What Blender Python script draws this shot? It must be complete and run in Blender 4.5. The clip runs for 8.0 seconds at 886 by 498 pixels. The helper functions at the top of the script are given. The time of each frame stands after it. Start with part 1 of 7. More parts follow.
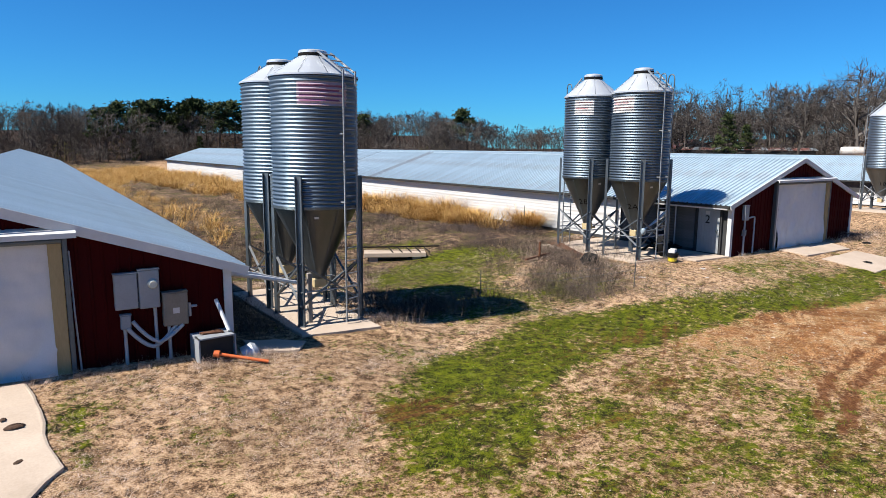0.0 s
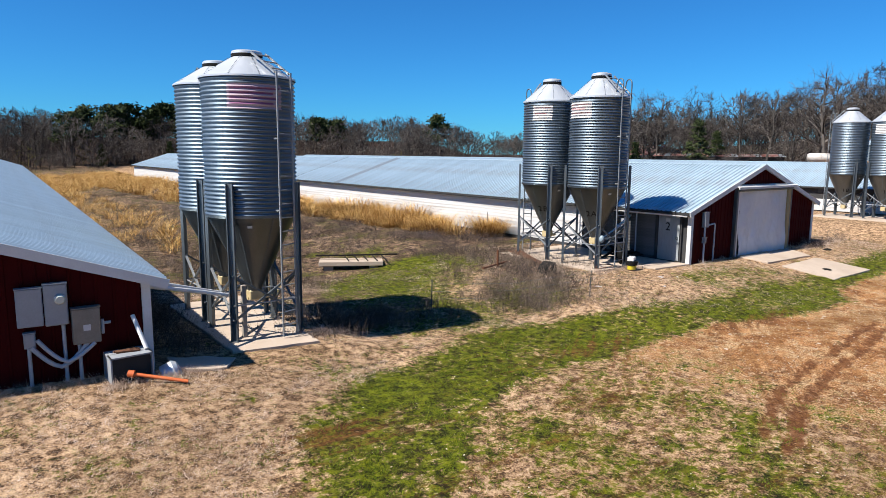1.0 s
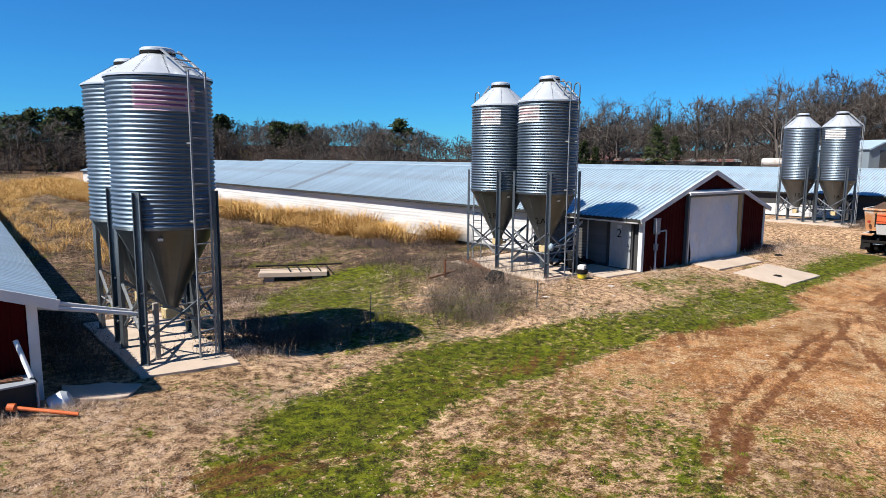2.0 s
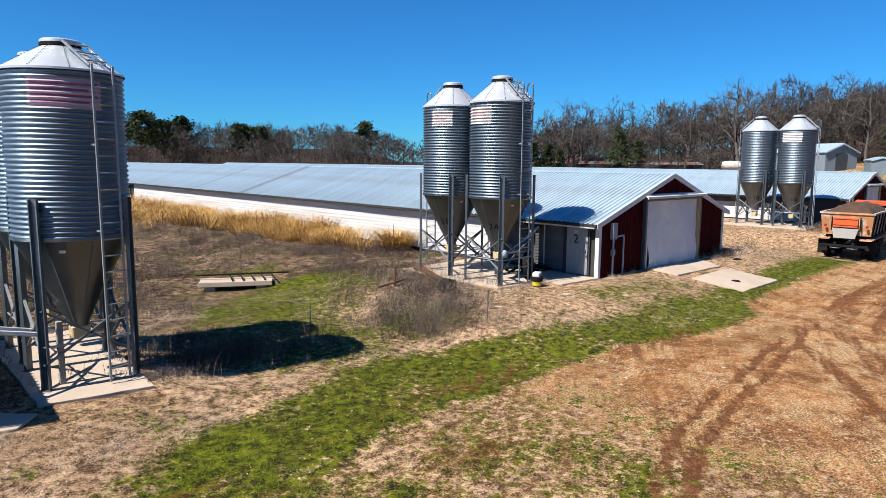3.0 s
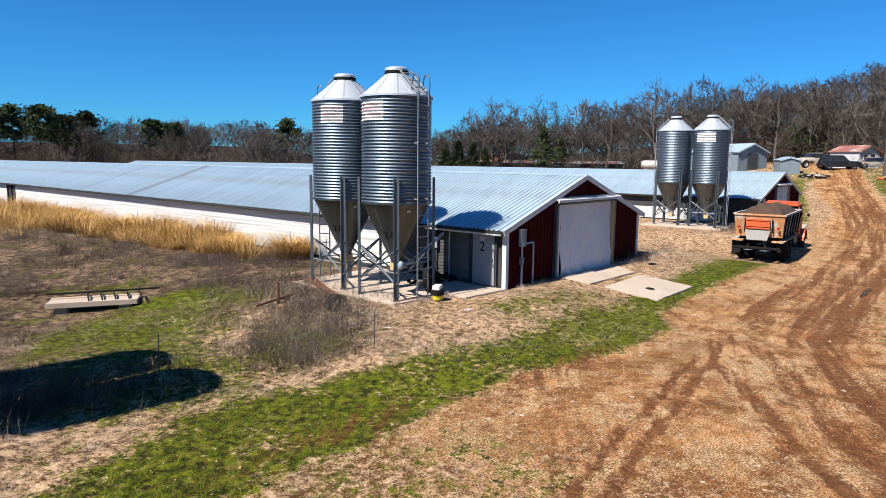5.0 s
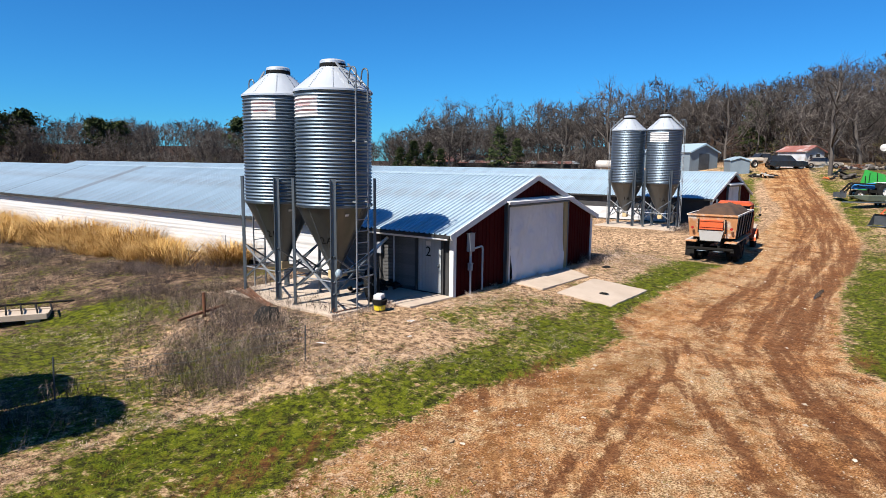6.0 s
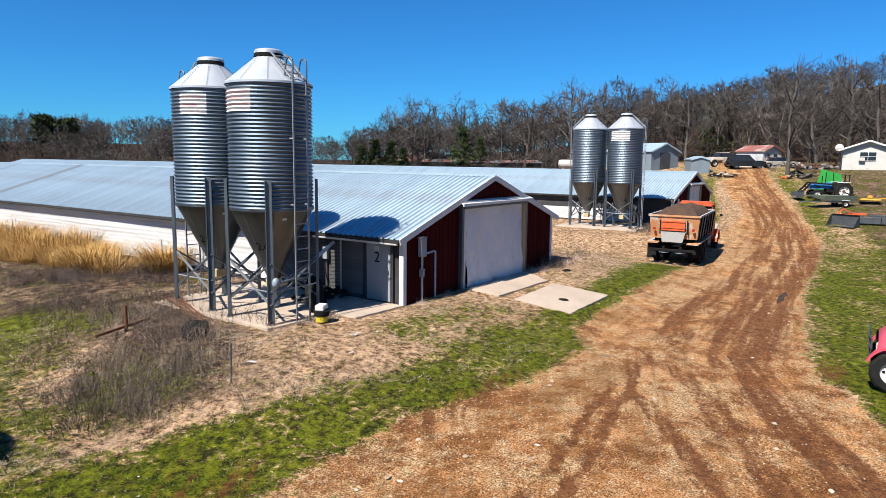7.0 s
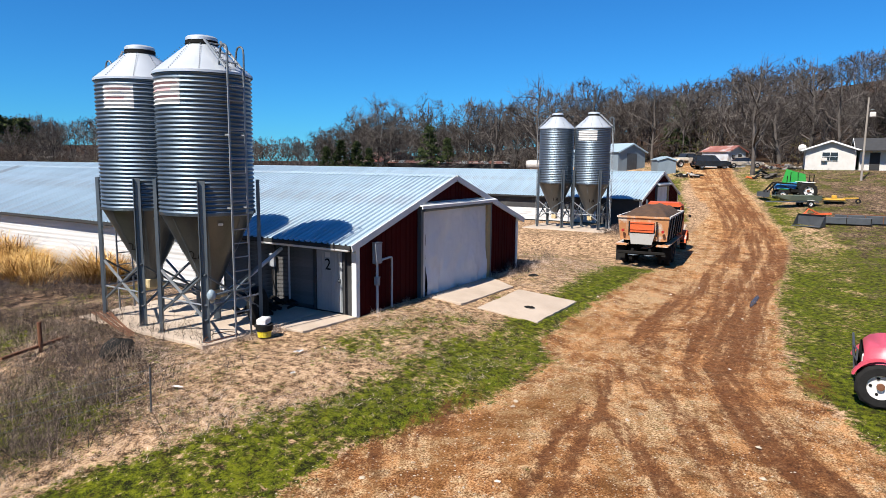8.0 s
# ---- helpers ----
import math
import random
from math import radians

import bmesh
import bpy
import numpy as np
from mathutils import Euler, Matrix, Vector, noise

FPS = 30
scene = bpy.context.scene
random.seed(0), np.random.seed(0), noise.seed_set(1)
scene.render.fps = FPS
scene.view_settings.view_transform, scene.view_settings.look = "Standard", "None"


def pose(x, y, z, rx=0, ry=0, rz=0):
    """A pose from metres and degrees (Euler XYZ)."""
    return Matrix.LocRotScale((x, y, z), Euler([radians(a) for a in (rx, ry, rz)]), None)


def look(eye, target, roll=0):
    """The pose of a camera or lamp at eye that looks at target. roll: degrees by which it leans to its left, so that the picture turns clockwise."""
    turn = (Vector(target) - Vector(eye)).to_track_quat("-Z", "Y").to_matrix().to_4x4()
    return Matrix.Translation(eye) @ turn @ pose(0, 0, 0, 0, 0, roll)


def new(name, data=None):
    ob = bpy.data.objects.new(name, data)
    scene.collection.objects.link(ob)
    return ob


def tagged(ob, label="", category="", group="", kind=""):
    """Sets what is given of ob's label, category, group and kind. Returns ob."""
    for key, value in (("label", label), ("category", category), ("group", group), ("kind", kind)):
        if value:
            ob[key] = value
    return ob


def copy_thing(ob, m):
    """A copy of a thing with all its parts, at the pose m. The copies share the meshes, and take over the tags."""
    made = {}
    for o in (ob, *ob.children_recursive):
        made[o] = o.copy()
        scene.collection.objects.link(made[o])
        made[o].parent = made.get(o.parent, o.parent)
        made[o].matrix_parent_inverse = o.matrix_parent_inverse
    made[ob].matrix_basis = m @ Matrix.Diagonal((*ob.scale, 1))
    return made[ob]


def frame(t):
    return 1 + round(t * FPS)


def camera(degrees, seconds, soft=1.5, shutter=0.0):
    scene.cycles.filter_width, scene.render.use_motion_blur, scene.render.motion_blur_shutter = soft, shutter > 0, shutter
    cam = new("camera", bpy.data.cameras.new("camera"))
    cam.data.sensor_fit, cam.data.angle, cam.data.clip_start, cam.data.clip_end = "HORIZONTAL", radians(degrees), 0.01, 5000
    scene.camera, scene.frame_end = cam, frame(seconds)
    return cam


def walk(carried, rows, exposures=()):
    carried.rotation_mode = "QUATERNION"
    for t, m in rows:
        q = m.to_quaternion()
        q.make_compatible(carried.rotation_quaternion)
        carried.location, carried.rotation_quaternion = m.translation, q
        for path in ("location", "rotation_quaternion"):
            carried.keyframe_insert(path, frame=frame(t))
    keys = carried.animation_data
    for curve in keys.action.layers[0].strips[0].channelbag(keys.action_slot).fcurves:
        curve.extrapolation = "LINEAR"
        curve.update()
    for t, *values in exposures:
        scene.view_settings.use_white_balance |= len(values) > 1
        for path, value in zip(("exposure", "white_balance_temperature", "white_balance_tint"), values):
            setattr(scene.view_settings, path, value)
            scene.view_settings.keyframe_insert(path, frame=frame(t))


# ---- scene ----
cam = camera(69.1, 8.0, soft=0.5)
PATH = [
    (0, (1.526, 0.557, 6.563), (2.667, 2.17, 6.252), 0.4),
    (0.5, (2.1, 0.518, 6.551), (3.269, 2.113, 6.25), 0.4),
    (1, (2.732, 0.604, 6.568), (3.928, 2.181, 6.275), 0.5),
    (1.5, (3.402, 0.751, 6.592), (4.639, 2.296, 6.307), 0.5),
    (3, (5.322, 1.291, 6.614), (6.672, 2.742, 6.346), 0.5),
    (3.5, (5.998, 1.472, 6.634), (7.384, 2.888, 6.367), 0.5),
    (4, (6.692, 1.641, 6.674), (8.112, 3.023, 6.405), 0.5),
    (4.5, (7.358, 1.855, 6.718), (8.814, 3.199, 6.447), 0.6),
    (6, (9.453, 2.632, 6.72), (11.029, 3.833, 6.45), 0.6),
    (6.5, (10.214, 2.855, 6.72), (11.824, 4.01, 6.45), 0.7),
    (7, (10.918, 3.071, 6.735), (12.555, 4.186, 6.463), 0.7),
    (7.5, (11.667, 3.321, 6.716), (13.331, 4.396, 6.444), 0.7),
    (8, (12.403, 3.595, 6.668), (14.092, 4.632, 6.401), 0.6),
]
walk(cam, [(t, look(eye, target, roll)) for t, eye, target, roll in PATH], exposures=[(0, 1.06)])

# ---- world and sun ----
SUN_EL, SUN_TRAVEL = radians(50), Vector((0.991, -0.13, 0)).normalized()
world = bpy.data.worlds.new("sky")
scene.world = world
world.use_nodes = True
wn = world.node_tree.nodes
sky = wn.new("ShaderNodeTexSky")
sky.sky_type = "NISHITA"
sky.sun_disc = False
sky.sun_elevation = SUN_EL
sky.sun_rotation = math.atan2(-SUN_TRAVEL.x, -SUN_TRAVEL.y)
sky.altitude = 500
sky.air_density, sky.dust_density, sky.ozone_density = 1.0, 0.0, 3.0
wn["Background"].inputs["Strength"].default_value = 0.05
clear_air = wn.new("ShaderNodeMix")
clear_air.data_type, clear_air.blend_type = "RGBA", "MULTIPLY"
clear_air.inputs[0].default_value = 1.0
clear_air.inputs[7].default_value = (0.185, 0.715, 1.24, 1)
world.node_tree.links.new(sky.outputs["Color"], clear_air.inputs[6])
world.node_tree.links.new(clear_air.outputs[2], wn["Background"].inputs["Color"])
sun = new("sun", bpy.data.lights.new("sun", "SUN"))
sun.data.energy, sun.data.angle, sun.data.color = 5.0, radians(0.55), (1.0, 0.94, 0.85)
travel = Vector((SUN_TRAVEL.x * math.cos(SUN_EL), SUN_TRAVEL.y * math.cos(SUN_EL), -math.sin(SUN_EL)))
sun.matrix_world = look((0, 0, 60), Vector((0, 0, 60)) + travel)

# ---- materials ----


def ramp_of(nt, fac, stops):
    r = nt.nodes.new("ShaderNodeValToRGB")
    els = r.color_ramp.elements
    while len(els) < len(stops):
        els.new(0.5)
    for el, (p, c) in zip(els, stops):
        el.position, el.color = p, (*c, 1)
    nt.links.new(fac, r.inputs["Fac"])
    return r.outputs["Color"]


def noise_of(nt, scale, detail=4.0, rough=0.55, vec=None, stretch=None, lac=2.0):
    n = nt.nodes.new("ShaderNodeTexNoise")
    n.inputs["Scale"].default_value, n.inputs["Detail"].default_value, n.inputs["Roughness"].default_value = scale, detail, rough
    n.inputs["Lacunarity"].default_value = lac
    if vec is None:
        vec = nt.nodes.new("ShaderNodeTexCoord").outputs["Object"]
    if stretch:
        m = nt.nodes.new("ShaderNodeMapping")
        m.inputs["Scale"].default_value = stretch
        nt.links.new(vec, m.inputs["Vector"])
        vec = m.outputs["Vector"]
    nt.links.new(vec, n.inputs["Vector"])
    return n.outputs["Fac"]


def mixed(nt, fac, a, b, mode="MIX"):
    m = nt.nodes.new("ShaderNodeMix")
    m.data_type, m.blend_type = "RGBA", mode
    for sock, v in ((m.inputs[0], fac), (m.inputs[6], a), (m.inputs[7], b)):
        if hasattr(v, "is_linked"):
            nt.links.new(v, sock)
        elif isinstance(v, (int, float)):
            sock.default_value = v
        else:
            sock.default_value = (*v, 1)
    return m.outputs[2]


def maths(nt, op, a, b=0.0, clamp=False):
    m = nt.nodes.new("ShaderNodeMath")
    m.operation, m.use_clamp = op, clamp
    for sock, v in zip(m.inputs, (a, b)):
        if hasattr(v, "is_linked"):
            nt.links.new(v, sock)
        else:
            sock.default_value = v
    return m.outputs[0]


def bumped(nt, height, strength, distance=0.02):
    b = nt.nodes.new("ShaderNodeBump")
    b.inputs["Strength"].default_value, b.inputs["Distance"].default_value = strength, distance
    nt.links.new(height, b.inputs["Height"])
    nt.links.new(b.outputs["Normal"], nt.nodes["Principled BSDF"].inputs["Normal"])


def mat(name, dark, light, scale=3.0, rough=0.6, metal=0.0, fine=40.0, bump=0.2, stain=None, stain_scale=0.8, stain_at=(0.55, 0.75), stretch=None, vary=0.0, rough_var=0.1, spec=0.5, bump_dist=0.01):
    """A surface whose colour runs between two tones at a coarse and a fine scale, with optional stains and a tone of its own for each object."""
    m = bpy.data.materials.new(name)
    m.use_nodes = True
    nt = m.node_tree
    p = nt.nodes["Principled BSDF"]
    p.inputs["Roughness"].default_value, p.inputs["Metallic"].default_value = rough, metal
    p.inputs["Specular IOR Level"].default_value = spec
    coarse = noise_of(nt, scale, 5, 0.6, stretch=stretch)
    grain = noise_of(nt, fine, 3, 0.6, stretch=stretch)
    both = maths(nt, "ADD", maths(nt, "MULTIPLY", coarse, 0.65), maths(nt, "MULTIPLY", grain, 0.35))
    col = ramp_of(nt, both, [(0.3, dark), (0.7, light)])
    if stain:
        f = noise_of(nt, stain_scale, 6, 0.65, stretch=stretch)
        k = ramp_of(nt, f, [(stain_at[0], (0, 0, 0)), (stain_at[1], (1, 1, 1))])
        col = mixed(nt, k, col, stain)
    if vary:
        info = nt.nodes.new("ShaderNodeObjectInfo")
        v = maths(nt, "ADD", maths(nt, "MULTIPLY", info.outputs["Random"], 2 * vary), 1 - vary)
        h = nt.nodes.new("ShaderNodeHueSaturation")
        nt.links.new(v, h.inputs["Value"])
        nt.links.new(col, h.inputs["Color"])
        col = h.outputs["Color"]
    nt.links.new(col, p.inputs["Base Color"])
    if rough_var:
        nt.links.new(maths(nt, "ADD", rough - rough_var, maths(nt, "MULTIPLY", coarse, 2 * rough_var), True), p.inputs["Roughness"])
    if bump:
        bumped(nt, both, bump, bump_dist)
    return m


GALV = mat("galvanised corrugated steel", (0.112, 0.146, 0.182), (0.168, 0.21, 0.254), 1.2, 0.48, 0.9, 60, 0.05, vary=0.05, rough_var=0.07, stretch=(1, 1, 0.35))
# Bin roofs are paler and hoppers darker than the shell.
GALV_CONE = mat("pale galvanised sheet", (0.4212, 0.4524, 0.4836), (0.5304, 0.5616, 0.5928), 1.5, 0.45, 0.5, 50, 0.05, rough_var=0.06)
HOPPER = mat("dark galvanised hopper sheet", (0.085, 0.095, 0.10), (0.15, 0.16, 0.165), 1.1, 0.38, 0.9, 40, 0.05, stain=(0.17, 0.175, 0.175), stain_scale=1.2, stretch=(1, 1, 0.3))
LEG = mat("galvanised leg channel", (0.078, 0.0936, 0.1092), (0.1326, 0.156, 0.1755), 2, 0.5, 0.6, 50, 0.05, stretch=(1, 1, 0.3))
ROOF_METAL = mat("pale galvalume roofing", (0.36, 0.465, 0.53), (0.435, 0.545, 0.61), 0.35, 0.42, 0.4, 18, 0.03, vary=0.05, stain=(0.3432, 0.3588, 0.3744), stain_scale=0.25, rough_var=0.06)
ROOF_OLD = mat("dull grey roofing", (0.25, 0.295, 0.33), (0.33, 0.375, 0.41), 0.35, 0.5, 0.3, 18, 0.03, vary=0.07, stain=(0.2808, 0.2808, 0.2808), stain_scale=0.3)
RED = mat("barn red ribbed steel", (0.032, 0.0012, 0.0016), (0.046, 0.002, 0.0026), 1.0, 0.7, 0.0, 30, 0.03, stain=(0.0351, 0.0039, 0.0039), stain_scale=0.7, vary=0.06, stretch=(1, 1, 0.3), spec=0.06)
WHITE_TRIM = mat("white painted trim", (0.4836, 0.4836, 0.4836), (0.6084, 0.6084, 0.6006), 1.5, 0.45, 0, 30, 0.03, stain=(0.39, 0.3666, 0.3276), stain_scale=1.1, stain_at=(0.62, 0.85))
CURTAIN = mat("white woven curtain", (0.468, 0.468, 0.4836), (0.5928, 0.5928, 0.6006), 1.2, 0.6, 0, 60, 0.15, stain=(0.429, 0.39, 0.351), stain_scale=0.9, stain_at=(0.6, 0.85), stretch=(1, 1, 0.5))
# Near-black colour stands in for shade inside openings and under roof edges.
DARK = mat("near-black for unlit openings", (0.0094, 0.0094, 0.0101), (0.0234, 0.0234, 0.0234), 2, 0.8)
CONCRETE = mat("pale concrete", (0.2964, 0.234, 0.1794), (0.429, 0.351, 0.2808), 0.7, 0.85, 0, 25, 0.25, stain=(0.2496, 0.2028, 0.1482), stain_scale=0.5, stain_at=(0.55, 0.8))
# Wall tones are near black: the shade on it is put into the colour.
SHADE_GREY_WALL = mat("grey weathered wall, shade in its colour", (0.014, 0.014, 0.0156), (0.039, 0.039, 0.0406), 1.2, 0.8, 0, 30, 0.15, stain=(0.0702, 0.0663, 0.0624), stain_scale=0.8)
BARK = mat("grey bark", (0.039, 0.032, 0.0273), (0.1014, 0.0874, 0.0764), 1.5, 0.9, 0, 20, 0.3, vary=0.15)

# ---- mesh tools ----


class Build:
    """Collects corners and faces of one mesh."""

    def __init__(self):
        self.v, self.f = [], []

    def add(self, vs, fs):
        n = len(self.v)
        self.v.extend([tuple(p) for p in vs])
        self.f.extend([tuple(i + n for i in f) for f in fs])
        return self

    def box(self, x0, x1, y0, y1, z0, z1, m=None, ch=0.0):
        """A box, with chamfered upright and level edges where ch is given."""
        cx, cy, cz, hx, hy, hz = (x0 + x1) / 2, (y0 + y1) / 2, (z0 + z1) / 2, abs(x1 - x0) / 2, abs(y1 - y0) / 2, abs(z1 - z0) / 2
        if not ch:
            vs = [(cx + sx * hx, cy + sy * hy, cz + sz * hz) for sz in (-1, 1) for sx, sy in ((-1, -1), (1, -1), (1, 1), (-1, 1))]
            fs = [(3, 2, 1, 0), (4, 5, 6, 7), (0, 1, 5, 4), (1, 2, 6, 5), (2, 3, 7, 6), (3, 0, 4, 7)]
        else:
            c = min(ch, hx * 0.9, hy * 0.9, hz * 0.9)
            vs, rings = [], ((-hz, c), (-hz + c, 0), (hz - c, 0), (hz, c))
            for z, i in rings:
                a, b = hx - i, hy - i
                vs += [(cx + x, cy + y, cz + z) for x, y in ((-a + c, -b), (a - c, -b), (a, -b + c), (a, b - c), (a - c, b), (-a + c, b), (-a, b - c), (-a, -b + c))]
            fs = [tuple(range(7, -1, -1)), tuple(range(24, 32))]
            fs += [(k * 8 + i, k * 8 + (i + 1) % 8, k * 8 + 8 + (i + 1) % 8, k * 8 + 8 + i) for k in range(3) for i in range(8)]
        if m is not None:
            vs = [m @ Vector(p) for p in vs]
        return self.add(vs, fs)

    def tube(self, p, q, r0, r1=None, n=8, caps=True):
        r1 = r0 if r1 is None else r1
        p, q = Vector(p), Vector(q)
        d = (q - p).normalized()
        a = d.orthogonal().normalized()
        b = d.cross(a)
        vs = [c + r * (a * math.cos(2 * math.pi * i / n) + b * math.sin(2 * math.pi * i / n)) for c, r in ((p, r0), (q, r1)) for i in range(n)]
        fs = [(i, (i + 1) % n, n + (i + 1) % n, n + i) for i in range(n)]
        if caps:
            fs += [tuple(range(n - 1, -1, -1)), tuple(range(n, 2 * n))]
        return self.add(vs, fs)

    def pipe(self, pts, r, n=8):
        """A bent round pipe through points."""
        pts = [Vector(p) for p in pts]
        vs, fs = [], []
        a = (pts[1] - pts[0]).orthogonal().normalized()
        for k, c in enumerate(pts):
            d = (pts[min(k + 1, len(pts) - 1)] - pts[max(k - 1, 0)]).normalized()
            a = (a - d * a.dot(d)).normalized()
            b = d.cross(a)
            vs += [c + r * (a * math.cos(2 * math.pi * i / n) + b * math.sin(2 * math.pi * i / n)) for i in range(n)]
        for k in range(len(pts) - 1):
            fs += [(k * n + i, k * n + (i + 1) % n, k * n + n + (i + 1) % n, k * n + n + i) for i in range(n)]
        fs += [tuple(range(n - 1, -1, -1)), tuple(range((len(pts) - 1) * n, len(pts) * n))]
        return self.add(vs, fs)

    def lathe(self, profile, n=48, c=(0, 0, 0), axis="z", caps=False):
        """Turns a profile of (radius, height) about an axis."""
        vs, fs = [], []
        for r, h in profile:
            for i in range(n):
                u, w = r * math.cos(2 * math.pi * i / n), r * math.sin(2 * math.pi * i / n)
                p = {"z": (u, w, h), "y": (w, h, u), "x": (h, u, w)}[axis]
                vs.append((c[0] + p[0], c[1] + p[1], c[2] + p[2]))
        for k in range(len(profile) - 1):
            fs += [(k * n + i, k * n + (i + 1) % n, k * n + n + (i + 1) % n, k * n + n + i) for i in range(n)]
        if caps:
            fs += [tuple(range(n - 1, -1, -1)), tuple(range((len(profile) - 1) * n, len(profile) * n))]
        return self.add(vs, fs)

    def beam(self, p, q, w, h, up=(0, 0, 1)):
        """A straight bar of width w and height h from p to q."""
        p, q = Vector(p), Vector(q)
        d = (q - p).normalized()
        s = d.cross(Vector(up))
        s = s.normalized() if s.length > 1e-4 else d.orthogonal().normalized()
        u = s.cross(d)
        vs = [c + s * (a * w / 2) + u * (b * h / 2) for c in (p, q) for a, b in ((-1, -1), (1, -1), (1, 1), (-1, 1))]
        return self.add(vs, [(3, 2, 1, 0), (4, 5, 6, 7), (0, 1, 5, 4), (1, 2, 6, 5), (2, 3, 7, 6), (3, 0, 4, 7)])

    def sheet(self, fn, nu, nv):
        """A grid of points fn(u, v) for u and v from 0 to 1."""
        vs = [fn(i / nu, j / nv) for j in range(nv + 1) for i in range(nu + 1)]
        fs = [(j * (nu + 1) + i, j * (nu + 1) + i + 1, (j + 1) * (nu + 1) + i + 1, (j + 1) * (nu + 1) + i) for j in range(nv) for i in range(nu)]
        return self.add(vs, fs)

    def mesh(self, name, material, smooth=False):
        me = bpy.data.meshes.new(name)
        me.from_pydata(self.v, [], self.f)
        me.materials.append(material)
        if smooth:
            me.shade_smooth()
            me.set_sharp_from_angle(angle=radians(38))
        return me


def part(name, b, material, parent=None, label="", smooth=False, m=None):
    """One mesh object from a Build or a ready mesh, under its thing."""
    ob = new(name, b if isinstance(b, bpy.types.Mesh) else b.mesh(name, material, smooth))
    if parent is not None:
        ob.parent = parent
    if m is not None:
        ob.matrix_basis = m
    return tagged(ob, label)


def thing(name, label, category, m=None, group="", kind=""):
    """An Empty that carries the parts of one thing."""
    ob = new(name)
    ob.empty_display_size = 0.2
    if m is not None:
        ob.matrix_basis = m
    return tagged(ob, label, category, group, kind)


def lettering(name, text, size, parent, material, m):
    """Flat lettering as a mesh."""
    cu = bpy.data.curves.new(name, "FONT")
    cu.body, cu.size, cu.extrude, cu.align_x, cu.align_y = text, size, 0.002, "CENTER", "CENTER"
    t = new("tmp_text", cu)
    bpy.context.view_layer.update()
    me = bpy.data.meshes.new_from_object(t.evaluated_get(bpy.context.evaluated_depsgraph_get()))
    bpy.data.objects.remove(t)
    bpy.data.curves.remove(cu)
    me.materials.clear()
    me.materials.append(material)
    return part(name, me, material, parent, m=m)


# ---- the lie of the land ----


def step(a, b, x):
    t = np.clip((x - a) / (b - a), 0, 1)
    return t * t * (3 - 2 * t)


def pad(x, y, x0, x1, y0, y1, margin):
    dx = np.maximum(np.maximum(x0 - x, x - x1), 0)
    dy = np.maximum(np.maximum(y0 - y, y - y1), 0)
    return 1 - step(0, margin, np.hypot(dx, dy))


def ground_z(x, y):
    """Height of the ground."""
    x, y = np.asarray(x, float), np.asarray(y, float)
    z = 1.47 + 0.03 * np.sin(x * 0.43 + 1.3) * np.cos(y * 0.37) + 0.05 * np.sin(x * 0.11 + y * 0.13)
    p = np.maximum(pad(x, y, 21.8, 41, 15.0, 124, 5.5), pad(x, y, 52, 74, 15.6, 124, 5))
    p = np.maximum(p, 0.8 * pad(x, y, -9, 5.5, 14.9, 124, 5.5))
    p = np.maximum(p, 0.55 * pad(x, y, 9, 22, 40, 124, 10))
    z = z + 0.62 * p
    z = z + (1.75 - z) * pad(x, y, 7.4, 10.3, 15.2, 22.2, 1.8)
    lag = 7 * step(11, 17, y)
    t = np.clip((x - 56 - lag) / (46 - lag), 0, 1)
    z = z + 4.8 * t ** 1.2 * (1 - step(34, 90, y))
    r, th = np.hypot(x - 12, y - 3), np.degrees(np.arctan2(y - 3, x - 12))
    amp = 7 - 5 * step(38, 43, th) * (1 - step(50, 54, th)) + 3 * step(52, 58, th) + 28 * (1 - step(-16, 38, th)) * step(-200, -60, th + 0 * x)
    far = step(95, 290, r)
    near_view = step(-60, -25, th) * (1 - step(95, 140, th))
    z = z + far * amp * near_view + 2.0 * step(150, 600, r)
    return z


def gz(x, y):
    return float(ground_z(x, y))


def spaced(lo, hi, centre, fine, grow, most, reach):
    """Positions that are fine near the centre and widen outwards."""
    out = [centre]
    for sign, end in ((1, hi), (-1, lo)):
        p, s = centre, fine
        while sign * (end - p) > 0:
            s = fine if abs(p - centre) < reach else min(s * grow, most)
            p += sign * s
            out.append(p)
    return np.array(sorted(out))

# ---- ground ----


def along(x, y, pts):
    """Distance from a line through points, and how far along it lies."""
    best = np.full(np.shape(x), 1e9)
    for (ax, ay), (bx, by) in zip(pts, pts[1:]):
        t = np.clip(((x - ax) * (bx - ax) + (y - ay) * (by - ay)) / ((bx - ax) ** 2 + (by - ay) ** 2), 0, 1)
        best = np.minimum(best, np.hypot(x - ax - t * (bx - ax), y - ay - t * (by - ay)))
    return best


ROAD = [(14, -2), (22, 3.5), (30, 6.6), (40, 7.2), (52, 8.8), (64, 10.2), (78, 13), (96, 17.5), (124, 24.5), (160, 30)]
